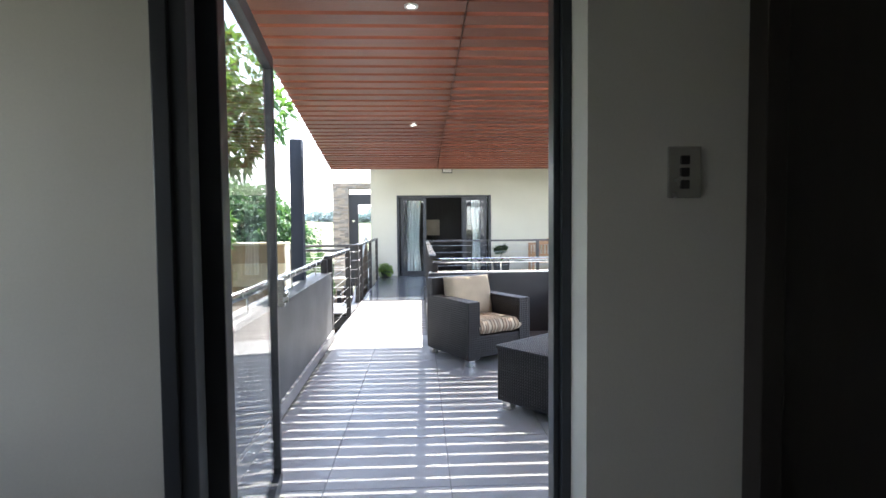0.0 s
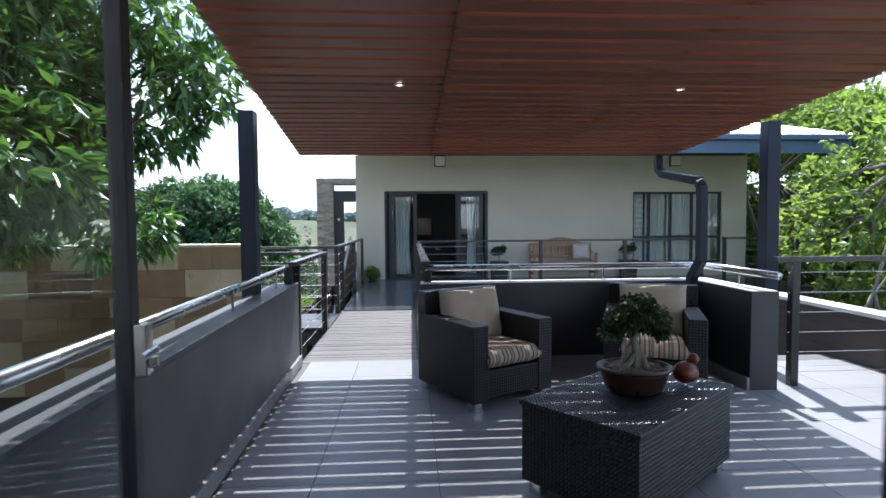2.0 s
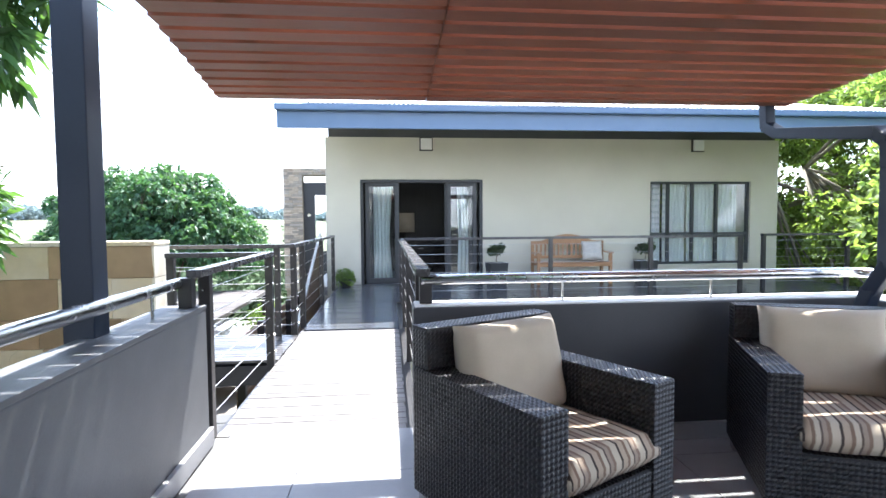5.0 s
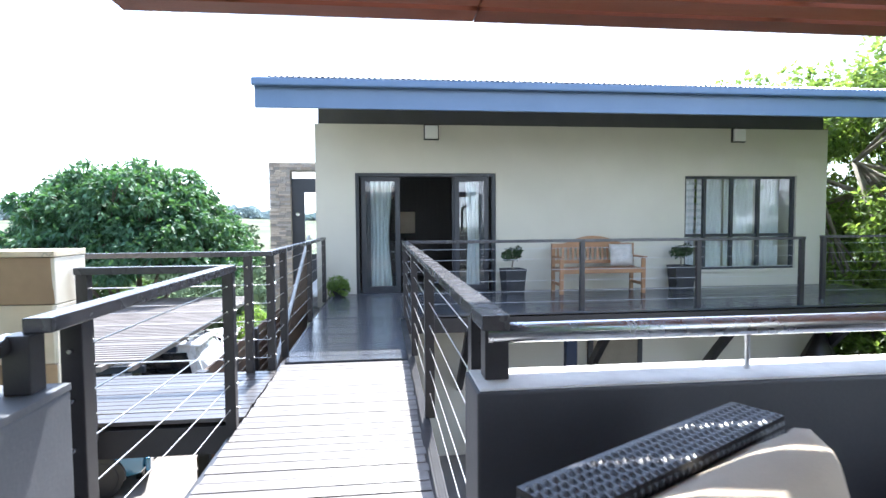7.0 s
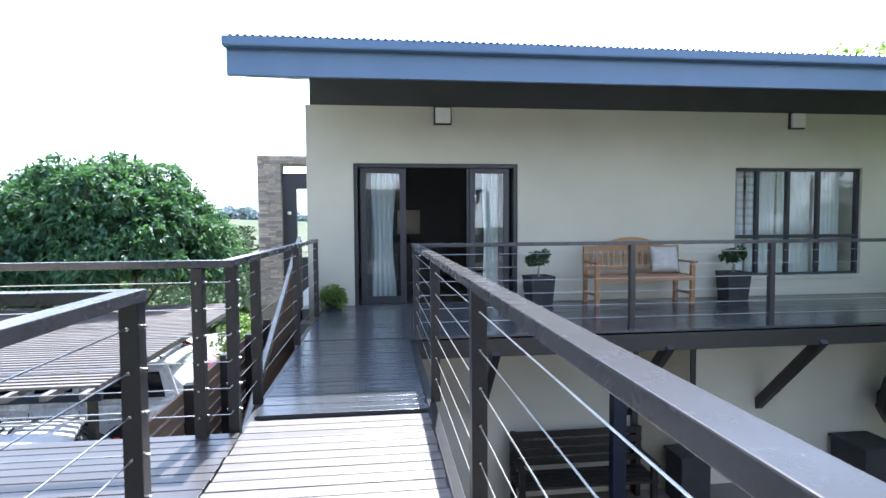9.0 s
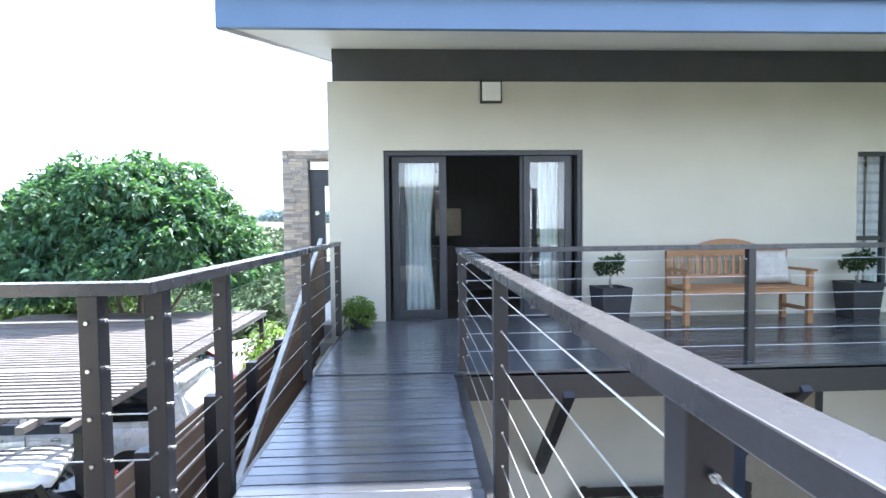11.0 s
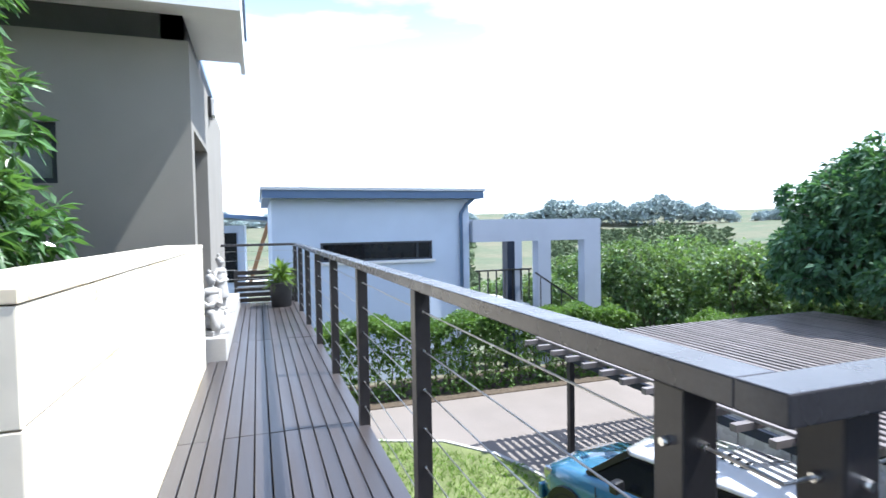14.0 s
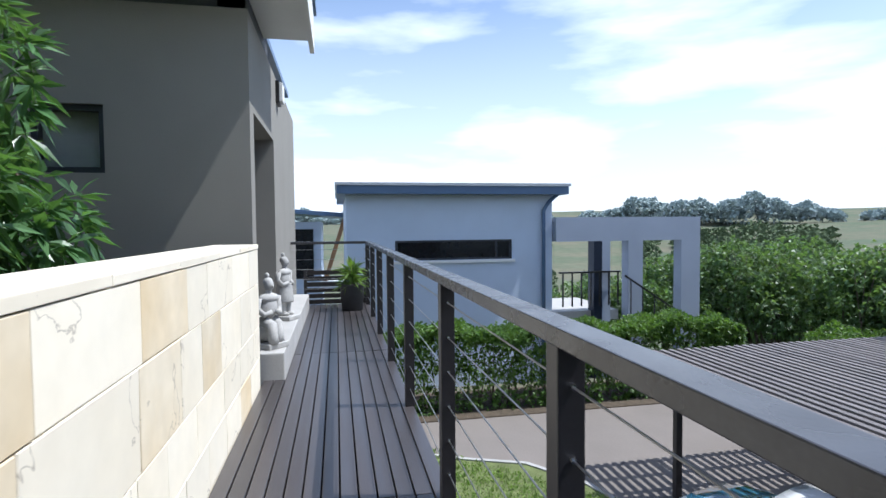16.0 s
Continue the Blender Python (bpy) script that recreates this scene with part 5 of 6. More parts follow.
# ---------------------------------------------------------------- cars
def loft(bm, sections, caps=True):
    """Skins a row of closed sections that have equally many points."""
    rings = [[bm.verts.new(p) for p in s] for s in sections]
    n = len(rings[0])
    for A, B in zip(rings, rings[1:]):
        for k in range(n):
            bm.faces.new((A[k], A[(k + 1) % n], B[(k + 1) % n], B[k]))
    if caps:
        bm.faces.new(rings[0][::-1])
        bm.faces.new(rings[-1])
    bmesh.ops.recalc_face_normals(bm, faces=bm.faces)


def body_section(x, w, z0, z1, tuck=0.06, crown=0.03):
    """A rounded cross section of a car's lower body at x: half width w, from z0 to z1."""
    h = z1 - z0
    half = [(0.0, z0), (w - 0.12, z0), (w - 0.03, z0 + 0.10 * h), (w, z0 + 0.45 * h), (w - 0.01, z0 + 0.72 * h), (w - tuck, z1 - 0.03), (w - tuck - 0.10, z1), (0.0, z1 + crown)]
    pts = [(x, y, z) for y, z in half] + [(x, -y, z) for y, z in half[-2:0:-1]]
    return pts


def wheel(root, x, y, r, side):
    w = part("wheel", lathe(bmesh.new(), [(r * 0.62, -0.10), (r * 0.9, -0.105), (r, -0.07), (r, 0.07), (r * 0.9, 0.105), (r * 0.62, 0.10)], 28), "rubber", root, "black rubber tyre", smooth=True)
    w.matrix_basis = pose(x, y, r, 90, 0, 0)
    bm = bmesh.new()
    s = -side
    lathe(bm, [(r * 0.64, 0.10 * s), (r * 0.60, 0.085 * s), (r * 0.56, 0.02 * s)], 28, close=False)
    for k in range(5):
        for off in (-0.13, 0.13):
            a = k * math.tau / 5 + off
            beam(bm, (0.03 * math.cos(a), 0.03 * math.sin(a), 0.07 * s), (r * 0.6 * math.cos(a), r * 0.6 * math.sin(a), 0.085 * s), 0.035, 0.03, up=(0, 0, 1))
    lathe(bm, [(r * 0.17, 0.085 * s), (r * 0.14, 0.10 * s), (0.005, 0.102 * s)], 16)
    part("rim", bm, "stainless", w, "five spoke alloy rim")
    # Flat black disc painting the shade between the spokes
    bm = bmesh.new()
    lathe(bm, [(r * 0.55, 0.0), (0.01, 0.0)], 24, close=False)
    part("brake_shadow_plate", bm, "black", w)


def car(name, label, at, rz, paint, roof_paint, L, W, stations, cab, wheels, r, extras):
    """stations: (x, half width, z0, z1); cab: (x, half width low, half width top, z top) from windscreen foot to tail."""
    c = thing(name, label, "car", at, rz)
    bm = bmesh.new()
    loft(bm, [body_section(x, w, z0, z1) for x, w, z0, z1 in stations])
    part("body", bm, paint, c, smooth=True)
    zb = cab["belt"]
    bm = bmesh.new()
    secs = []
    for x, wl, wt, zt in cab["sections"]:
        half = [(0, zb - 0.05), (wl, zb - 0.05), (wl - 0.01, zb + 0.02), (wt + 0.02, zt - 0.07), (wt - 0.05, zt - 0.015), (0, zt + 0.02)]
        secs.append([(x, y, z) for y, z in half] + [(x, -y, z) for y, z in half[-2:0:-1]])
    loft(bm, secs)
    part("glasshouse", bm, cab.get("side", "car_glass"), c, "dark tinted glass")
    bm = bmesh.new()
    secs = []
    for x, w, z in cab["roof"]:
        half = [(0, z - 0.05), (w - 0.02, z - 0.06), (w, z - 0.04), (w - 0.07, z + 0.005), (0, z + 0.035)]
        secs.append([(x, y, zz) for y, zz in half] + [(x, -y, zz) for y, zz in half[-2:0:-1]])
    loft(bm, secs)
    part("roof", bm, roof_paint, c, smooth=True)
    for a, b in cab["pillars"]:
        for s in (-1, 1):
            bm = bmesh.new()
            beam(bm, (a[0], s * a[1], a[2]), (b[0], s * b[1], b[2]), 0.07, 0.04, up=(0, 1, 0))
            part("pillar", bm, cab.get("pillar_paint", paint), c)
    for x in wheels:
        for s in (-1, 1):
            wheel(c, x, s * (W / 2 - 0.10), r, s)
            bm = bmesh.new()
            arch = [(x + (r + 0.06) * math.cos(a), r + (r + 0.06) * math.sin(a)) for a in np.linspace(-0.15, math.pi + 0.15, 15)]
            arch2 = [(x + (r + 0.005) * math.cos(a), r + (r + 0.005) * math.sin(a)) for a in np.linspace(math.pi + 0.15, -0.15, 15)]
            prism(bm, arch + arch2, "y", s * (W / 2 - 0.06), s * (W / 2 + 0.012))
            part("wheel_arch", bm, extras["arch"], c)
            bm = bmesh.new()
            prism(bm, [(x + (r + 0.03) * math.cos(a), r + (r + 0.03) * math.sin(a)) for a in np.linspace(0, math.tau, 22)[:-1]], "y", s * (W / 2 - 0.24), s * (W / 2 + 0.004))
            part("wheel_well", bm, "black", c)
    for s in (-1, 1):
        xf, xr = L / 2, -L / 2
        part("headlamp", boxes((xf - 0.30, xf - 0.10, s * (W / 2 - 0.24) - 0.11, s * (W / 2 - 0.24) + 0.11, extras["lamp_z"] - 0.09, extras["lamp_z"] + 0.09), bevel=0.05), "stainless", c, "clear headlamp")
        part("tail_lamp", boxes((xr + 0.0, xr + 0.09, s * (W / 2 - 0.15) - 0.06, s * (W / 2 - 0.15) + 0.06, extras["lamp_z"] - 0.02, extras["lamp_z"] + 0.2), bevel=0.02), "red_lens", c, "red tail lamp")
        mx = cab["sections"][1][0] - 0.05
        bm = boxes((mx - 0.06, mx + 0.06, s * (W / 2 + 0.07) - 0.09, s * (W / 2 + 0.07) + 0.09, zb + 0.04, zb + 0.19), bevel=0.04)
        beam(bm, (mx, s * (W / 2 - 0.08), zb + 0.03), (mx, s * (W / 2 + 0.03), zb + 0.09), 0.03, 0.03)
        part("wing_mirror", bm, extras["mirror"], c)
        for dx in extras["handles"]:
            part("door_handle", boxes((dx - 0.08, dx + 0.08, s * (W / 2) - 0.02, s * (W / 2) + 0.03, zb - 0.13, zb - 0.10), bevel=0.008), "stainless", c)
        for dx in extras["seams"]:
            part("door_seam", boxes((dx - 0.004, dx + 0.004, s * (W / 2 - 0.012), s * (W / 2 + 0.004), 0.34, zb - 0.06) if s > 0 else (dx - 0.004, dx + 0.004, s * (W / 2 + 0.004), s * (W / 2 - 0.012), 0.34, zb - 0.06)), "black", c)
    part("bumper", boxes((L / 2 - 0.05, L / 2 + 0.03, -W / 2 + 0.15, W / 2 - 0.15, 0.24, 0.46), bevel=0.03), extras["bumper"], c)
    part("bumper", boxes((-L / 2 - 0.03, -L / 2 + 0.05, -W / 2 + 0.15, W / 2 - 0.15, 0.28, 0.50), bevel=0.03), extras["bumper"], c)
    part("number_plate", boxes((-L / 2 - 0.036, -L / 2 - 0.03, -0.25, 0.25, 0.36, 0.47)), "paint_white", c)
    return c

mini = car("hatchback_car", "metallic blue hatchback with a white roof", (-5.95, 13.88, GROUND), 197, "paint_blue", "paint_white", 3.75, 1.70,
    [(-1.86, 0.62, 0.34, 0.86), (-1.76, 0.77, 0.24, 0.94), (-1.3, 0.84, 0.2, 0.97), (-0.3, 0.845, 0.2, 0.95), (0.6, 0.845, 0.2, 0.94), (0.95, 0.84, 0.2, 0.93), (1.45, 0.81, 0.22, 0.87), (1.74, 0.72, 0.26, 0.78), (1.86, 0.56, 0.32, 0.66)],
    {"belt": 0.93, "sections": [(1.02, 0.70, 0.50, 0.97), (0.42, 0.745, 0.56, 1.37), (-0.5, 0.75, 0.59, 1.40), (-1.35, 0.73, 0.56, 1.37), (-1.72, 0.66, 0.50, 1.02)],
     "roof": [(0.52, 0.55, 1.365), (0.38, 0.61, 1.385), (-0.4, 0.635, 1.415), (-1.2, 0.62, 1.40), (-1.5, 0.58, 1.36)],
     "pillars": [((0.98, 0.71, 0.93), (0.42, 0.60, 1.36)), ((-1.62, 0.70, 0.93), (-1.38, 0.60, 1.35))], "pillar_paint": "black"},
    (1.22, -1.2), 0.31, {"arch": "black", "lamp_z": 0.68, "mirror": "black", "handles": (-0.35,), "seams": (0.75, -0.55), "bumper": "paint_blue"})
part("roof_print", boxes((-0.62, -0.58, -0.12, 0.12, 1.449, 1.453), (-0.50, -0.46, -0.16, 0.10, 1.451, 1.455), (-0.74, -0.70, -0.10, 0.14, 1.447, 1.451), bevel=0.0), "black", mini, "small dark roof decal")

pick = car("pickup_truck", "silver double cab pickup with a canopy", (-6.27, 17.0, GROUND), 181, "paint_silver", "paint_silver", 5.2, 1.88,
    [(-2.58, 0.80, 0.50, 1.06), (-2.5, 0.90, 0.42, 1.10), (-1.5, 0.94, 0.38, 1.10), (0.0, 0.94, 0.38, 1.08), (1.0, 0.94, 0.38, 1.08), (1.5, 0.93, 0.4, 1.06), (2.2, 0.9, 0.42, 1.0), (2.5, 0.78, 0.48, 0.9), (2.58, 0.6, 0.5, 0.8)],
    {"belt": 1.08, "sections": [(1.25, 0.80, 0.58, 1.12), (0.6, 0.86, 0.66, 1.72), (-0.6, 0.87, 0.68, 1.76), (-2.1, 0.87, 0.68, 1.76), (-2.5, 0.84, 0.64, 1.3)],
     "roof": [(0.72, 0.64, 1.71), (0.5, 0.72, 1.74), (-0.6, 0.74, 1.79), (-2.0, 0.74, 1.79), (-2.3, 0.70, 1.74)],
     "pillars": [((1.2, 0.82, 1.08), (0.6, 0.70, 1.72)), ((-0.75, 0.885, 1.06), (-0.72, 0.72, 1.76)), ((-0.9, 0.885, 1.06), (-0.87, 0.72, 1.76)), ((-2.42, 0.86, 1.06), (-2.15, 0.70, 1.74)), ((0.05, 0.885, 1.06), (0.05, 0.71, 1.76))], "side": "paint_silver"},
    (1.62, -1.55), 0.38, {"arch": "paint_silver", "lamp_z": 0.86, "mirror": "paint_silver", "handles": (-0.45, 0.4), "seams": (0.9, 0.0, -0.8), "bumper": "paint_silver"})
for y in (-0.6, 0.6):
    bm = bmesh.new()
    tube(bm, [(-0.8, y, 1.80), (-0.75, y, 1.86), (-2.0, y, 1.86), (-2.05, y, 1.80)], 0.018, 8)
    part("roof_rail", bm, "black", pick, smooth=True)
for x in (-1.0, -1.7):
    part("roof_bar", boxes((x - 0.03, x + 0.03, -0.62, 0.62, 1.86, 1.89), bevel=0.006), "black", pick)
for s in (-1, 1):
    for x0, x1, top0, top1 in ((-2.2, -1.02, 0.12, 0.0), (-0.66, -0.02, 0.0, 0.0), (0.13, 0.86, 0.0, 0.3)):
        bm = bmesh.new()
        ring = []
        for d in (-0.012, 0.007):
            ring.append([bm.verts.new((x, s * (0.86 - (z - 1.10) * 0.271 + d), z)) for x, z in ((x0 + 0.02, 1.17), (x1, 1.17), (x1 - top1, 1.60), (x0 + top0 + 0.03, 1.60))])
        bm.faces.new(ring[0])
        bm.faces.new(ring[1])
        for k in range(4):
            bm.faces.new((ring[0][k], ring[0][(k + 1) % 4], ring[1][(k + 1) % 4], ring[1][k]))
        bmesh.ops.recalc_face_normals(bm, faces=bm.faces)
        part("side_window", bm, "car_glass", pick, "dark tinted side window")
red = car("hatchback_car", "red hatchback parked beyond the carport", (-5.9, 20.0, GROUND), -3, "paint_red", "paint_red", 3.9, 1.70,
    [(-1.93, 0.62, 0.34, 0.92), (-1.85, 0.79, 0.24, 1.0), (-1.2, 0.84, 0.2, 1.0), (0.5, 0.845, 0.2, 0.97), (0.95, 0.84, 0.2, 0.95), (1.5, 0.8, 0.22, 0.85), (1.9, 0.6, 0.3, 0.7)],
    {"belt": 0.96, "sections": [(1.1, 0.70, 0.50, 1.0), (0.4, 0.745, 0.56, 1.40), (-0.5, 0.75, 0.59, 1.44), (-1.4, 0.73, 0.56, 1.40), (-1.8, 0.66, 0.50, 1.05)],
     "roof": [(0.5, 0.55, 1.40), (0.3, 0.61, 1.42), (-0.4, 0.635, 1.45), (-1.2, 0.62, 1.43), (-1.6, 0.58, 1.39)],
     "pillars": [((1.05, 0.71, 0.95), (0.42, 0.60, 1.38)), ((-1.65, 0.70, 0.95), (-1.4, 0.60, 1.38))]},
    (1.22, -1.2), 0.30, {"arch": "paint_red", "lamp_z": 0.72, "mirror": "paint_red", "handles": (-0.35, 0.4), "seams": (0.75, -0.1, -0.9), "bumper": "paint_red"})

# ---------------------------------------------------------------- lawn, hedge, shrubs
bm = bmesh.new()
prism(bm, [(-12.6, 8.0), (-10.9, 11.2), (-10.5, 12.2), (-9.6, 12.9), (-8.4, 13.3), (-6.5, 12.6), (-4.5, 11.6), (-2.7, 10.4), (-2.7, 7.6)], "z", GROUND - 0.25, GROUND + 0.035)
solid("lawn", bm, "grass", "small clipped lawn beside the driveway", "lawn", "structure")
bm = bmesh.new()
edge = [(-12.6, 8.0), (-10.9, 11.2), (-10.5, 12.2), (-9.6, 12.9), (-8.4, 13.3), (-6.5, 12.6), (-4.5, 11.6)]
for a, b in zip(edge, edge[1:]):
    beam(bm, (*a, GROUND + 0.01), (*b, GROUND + 0.01), 0.08, 0.10)
solid("kerb", bm, "concrete", "grey concrete kerb round the lawn", "kerb", "structure")
rg = np.random.default_rng(8)
pts = np.stack([rg.uniform(-12.2, -6.5, 5000), rg.uniform(9.0, 13.2, 5000), np.full(5000, GROUND + 0.035)], 1)
keep = (pts[:, 1] < 11.2 + (pts[:, 0] + 10.9) * 1.0) & (pts[:, 1] < 13.2 - np.maximum(0, pts[:, 0] + 8.4) * 0.4)
pts = pts[keep]
me = leaves("grass", pts, np.tile([0, 0, 1.0], (len(pts), 1)), 0.10, 0.018, 8, 3, 0.2, 0.7)
me.materials.append(M["leaf_small"])
tagged(new("grass", me), "short green grass blades on the lawn", "grass", kind="stuff")

def hedge(name, label, x0, x1, y0, y1, z0, z1, count, seed, leaf="leaf_hedge", size=0.11):
    h = thing(name, label, "hedge", ((x0 + x1) / 2, (y0 + y1) / 2, z0))
    rg = np.random.default_rng(seed)
    w, d, t = (x1 - x0) / 2, (y1 - y0) / 2, z1 - z0
    n = count
    face = rg.choice(3, n, p=[0.5, 0.4, 0.1])
    P = np.stack([rg.uniform(-w, w, n), rg.uniform(-d, d, n), rg.uniform(0.02, t, n)], 1)
    N = rg.normal(0, 0.25, (n, 3))
    P[face == 0, 2], N[face == 0, 2] = t, 1.0
    P[face == 1, 0], N[face == 1, 0] = w, 1.0
    P[face == 2, 1], N[face == 2, 1] = d * rg.choice([-1, 1], (face == 2).sum()), 0.5
    lump = 0.10 * np.sin(P[:, 1] * 2.1) + 0.07 * np.sin(P[:, 1] * 5.3 + P[:, 0] * 3)
    P[:, 2] += lump * (P[:, 2] / t)
    P -= N * rg.uniform(0, 0.28, (n, 1))
    P[:, 2] = np.maximum(P[:, 2], 0.03)
    thin = (P[:, 2] < 0.45 * t) & (rg.random(n) < 0.35)
    P, N = P[~thin], N[~thin]
    me = leaves("foliage", P, N, size, size * 0.5, seed, 5, 0.3)
    me.materials.append(M[leaf])
    part("foliage", me, leaf, h)
    bm = bmesh.new()
    rr = random.Random(seed)
    yy = -d + 0.1
    while yy < d:
        x = rr.uniform(-0.2, 0.2)
        for q in range(3):
            tube(bm, [(x, yy, 0), (x + rr.uniform(-0.15, 0.15), yy + rr.uniform(-.15, .15), t * 0.45), (x + rr.uniform(-0.35, 0.35), yy + rr.uniform(-.35, .35), t * 0.9)], 0.018, 5, 0.006)
        yy += 0.33
    tagged(part("stem_growth", bm, "bark", h), kind="stuff")
    return h

hedge("hedge", "clipped green hedge along the driveway", -14.5, -13.3, 8.2, 19.0, GROUND, -1.15, 13000, 51)
solid("hedge_bed", boxes((-14.9, -12.95, 8.0, 19.2, GROUND - 0.3, GROUND + 0.03), bevel=0.02), "soil", "strip of dark soil below the hedge", "bed", "structure")
hedge("hedge", "low green hedge behind the carport", -13.6, -9.0, 20.8, 22.0, GROUND - 0.1, -1.5, 3500, 52)

def shrub(name, label, at, blobs, count, leaf, seed, length=0.12, width=0.06, per=5, droop=0.3):
    s_ = thing(name, label, "shrub", at)
    bm = bmesh.new()
    rr = random.Random(seed)
    for b in blobs:
        for q in range(4):
            tube(bm, [(b[0] * 0.4 + rr.uniform(-.1, .1), b[1] * 0.4 + rr.uniform(-.1, .1), 0), (b[0] * 0.8, b[1] * 0.8, b[2] * 0.6), (b[0] + rr.uniform(-.4, .4) * b[3], b[1] + rr.uniform(-.4, .4) * b[4], b[2] + b[5] * 0.4)], 0.03, 6, 0.008)
    tagged(part("stem_growth", bm, "bark", s_), kind="stuff")
    sp, nr = crown_spots(blobs, count, seed, 0.5)
    sp[:, 2] = np.maximum(sp[:, 2], 0.05)
    me = leaves("foliage", sp, nr, length, width, seed, per, droop)
    me.materials.append(M[leaf])
    part("foliage", me, leaf, s_)
    return s_

rr = random.Random(77)
for k, (x, y, w, h_) in enumerate(((-18.5, 21.6, 1.5, 3.4), (-17.5, 23.8, 1.7, 3.7), (-15.5, 25.3, 1.8, 3.6), (-13.2, 26.2, 1.9, 3.5), (-10.8, 27.0, 1.8, 3.3), (-20.5, 18.8, 1.6, 2.6), (-22, 22.5, 2.0, 3.2), (-19.5, 26, 2.2, 3.6))):
    bl = [(rr.uniform(-.6, .6) * w, rr.uniform(-.6, .6) * w, h_ * rr.uniform(0.4, 1.08), w * rr.uniform(.5, .75), w * rr.uniform(.5, .75), h_ * rr.uniform(.18, .26)) for q in range(11)]
    shrub("shrub", "tall olive green shrub behind the hedge", (x, y, GROUND - 0.9), bl, 1700, "leaf_bush", 60 + k, 0.20, 0.10)
for k, (x, y) in enumerate(((-2.9, 19.2), (-3.5, 19.9), (-4.3, 22.3))):
    bl = [(rr.uniform(-.4, .4), rr.uniform(-.4, .4), rr.uniform(0.5, 1.4), 0.45, 0.45, 0.4) for q in range(6)]
    shrub("shrub", "bright green garden shrub by the portal", (x, y, GROUND), bl, 420, "leaf_small", 80 + k, 0.16, 0.05, 5, 0.5)

# ---------------------------------------------------------------- trees
mb = [(0.0, 0.1, 5.4, 1.5, 1.5, 1.2), (1.5, 0.3, 5.3, 1.1, 1.2, 1.0), (0.2, 1.25, 5.2, 1.1, 0.85, 0.9), (1.0, -1.4, 5.4, 1.3, 1.3, 1.2), (1.75, 1.75, 4.35, 0.6, 0.6, 0.42), (1.9, -0.3, 4.75, 0.9, 0.9, 0.6),
      (-0.7, 1.75, 4.6, 0.4, 0.35, 0.6), (-0.3, 1.9, 5.6, 0.6, 0.4, 0.6), (1.2, 0.6, 6.3, 1.3, 1.3, 0.8), (0.9, -2.3, 5.1, 1.0, 1.0, 0.9), (2.2, 1.2, 5.5, 0.7, 0.8, 0.7), (1.3, -1.3, 4.2, 0.9, 0.9, 0.5), (2.5, 1.2, 6.1, 0.5, 0.5, 0.5), (2.8, 1.2, 5.6, 0.38, 0.4, 0.38),
      (0.35, 2.25, 4.35, 0.5, 0.45, 0.38), (0.0, 2.2, 5.0, 0.5, 0.45, 0.5), (0.55, 2.2, 5.7, 0.6, 0.5, 0.5), (0.9, 2.3, 4.9, 0.5, 0.45, 0.5), (-0.2, 2.35, 4.3, 0.35, 0.35, 0.3), (0.1, 2.3, 6.3, 0.55, 0.5, 0.4)]
tree("mango_tree", "leafy tree with long drooping glossy leaves", (-4.6, 5.0, GROUND), [[(0, 0, 0), (0.1, 0.1, 2.2), (0.1, 0.3, 4.6)], [(0.1, 0.1, 2.2), (0.9, 0.5, 3.5), (1.6, 0.7, 4.7)], [(0.1, 0.1, 2.2), (0.7, -0.8, 3.6), (1.0, -1.4, 4.8)],
     [(0.1, 0.2, 2.6), (0.2, 1.2, 3.8), (0.2, 1.8, 4.8)]], [(b[0], b[1], b[2], b[3] * 0.9, b[4] * 0.9, b[5] * 0.82) for b in mb], 4000, "leaf_mango", "bark", 3, 0.19, 0.050, 9, 0.35, shell=0.45)
rt = random.Random(19)
db = [(0, 0, 4.0, 2.6, 2.5, 1.4), (-1.2, -0.2, 3.5, 1.7, 1.8, 0.8), (1.2, 0, 3.5, 1.8, 1.8, 0.8)]
for k in range(84):                                    # clumps over a wide dome
    u, a = (k + 0.5) / 84, k * 2.39996
    h_, r_ = 1.0 - u, math.sqrt(max(0.0, 1 - (1.0 - u) ** 2))
    g = rt.uniform(0.86, 1.06)
    db.append((3.15 * r_ * math.cos(a) * g, 3.1 * r_ * math.sin(a) * g, 2.75 + 3.15 * h_ * g, rt.uniform(0.48, 0.78), rt.uniform(0.48, 0.75), rt.uniform(0.28, 0.44)))
limbs = [[(0, 0, 0), (0.1, 0, 1.2), (0.2, 0.1, 3.0)]]
for k in range(6):
    a = k * 1.05 + 0.3
    limbs.append([(0.12 * math.cos(a), 0.12 * math.sin(a), 0.25), (0.8 * math.cos(a), 0.7 * math.sin(a), 1.5), (1.7 * math.cos(a), 1.5 * math.sin(a), 2.9)])
tree("round_tree", "dense dome shaped tree with deep green leaves", (-8.3, 23.4, GROUND + 0.1), limbs, db, 9600, "leaf_dome", "bark", 5, 0.25, 0.10, 6, 0.5, trunk=0.17, shell=0.74)
fb = [(rr.uniform(-2.6, 2.6), rr.uniform(-2.0, 2.0), rr.uniform(1.4, 7.5), rr.uniform(0.9, 1.5), rr.uniform(0.8, 1.3), rr.uniform(0.6, 1.0)) for q in range(42)]
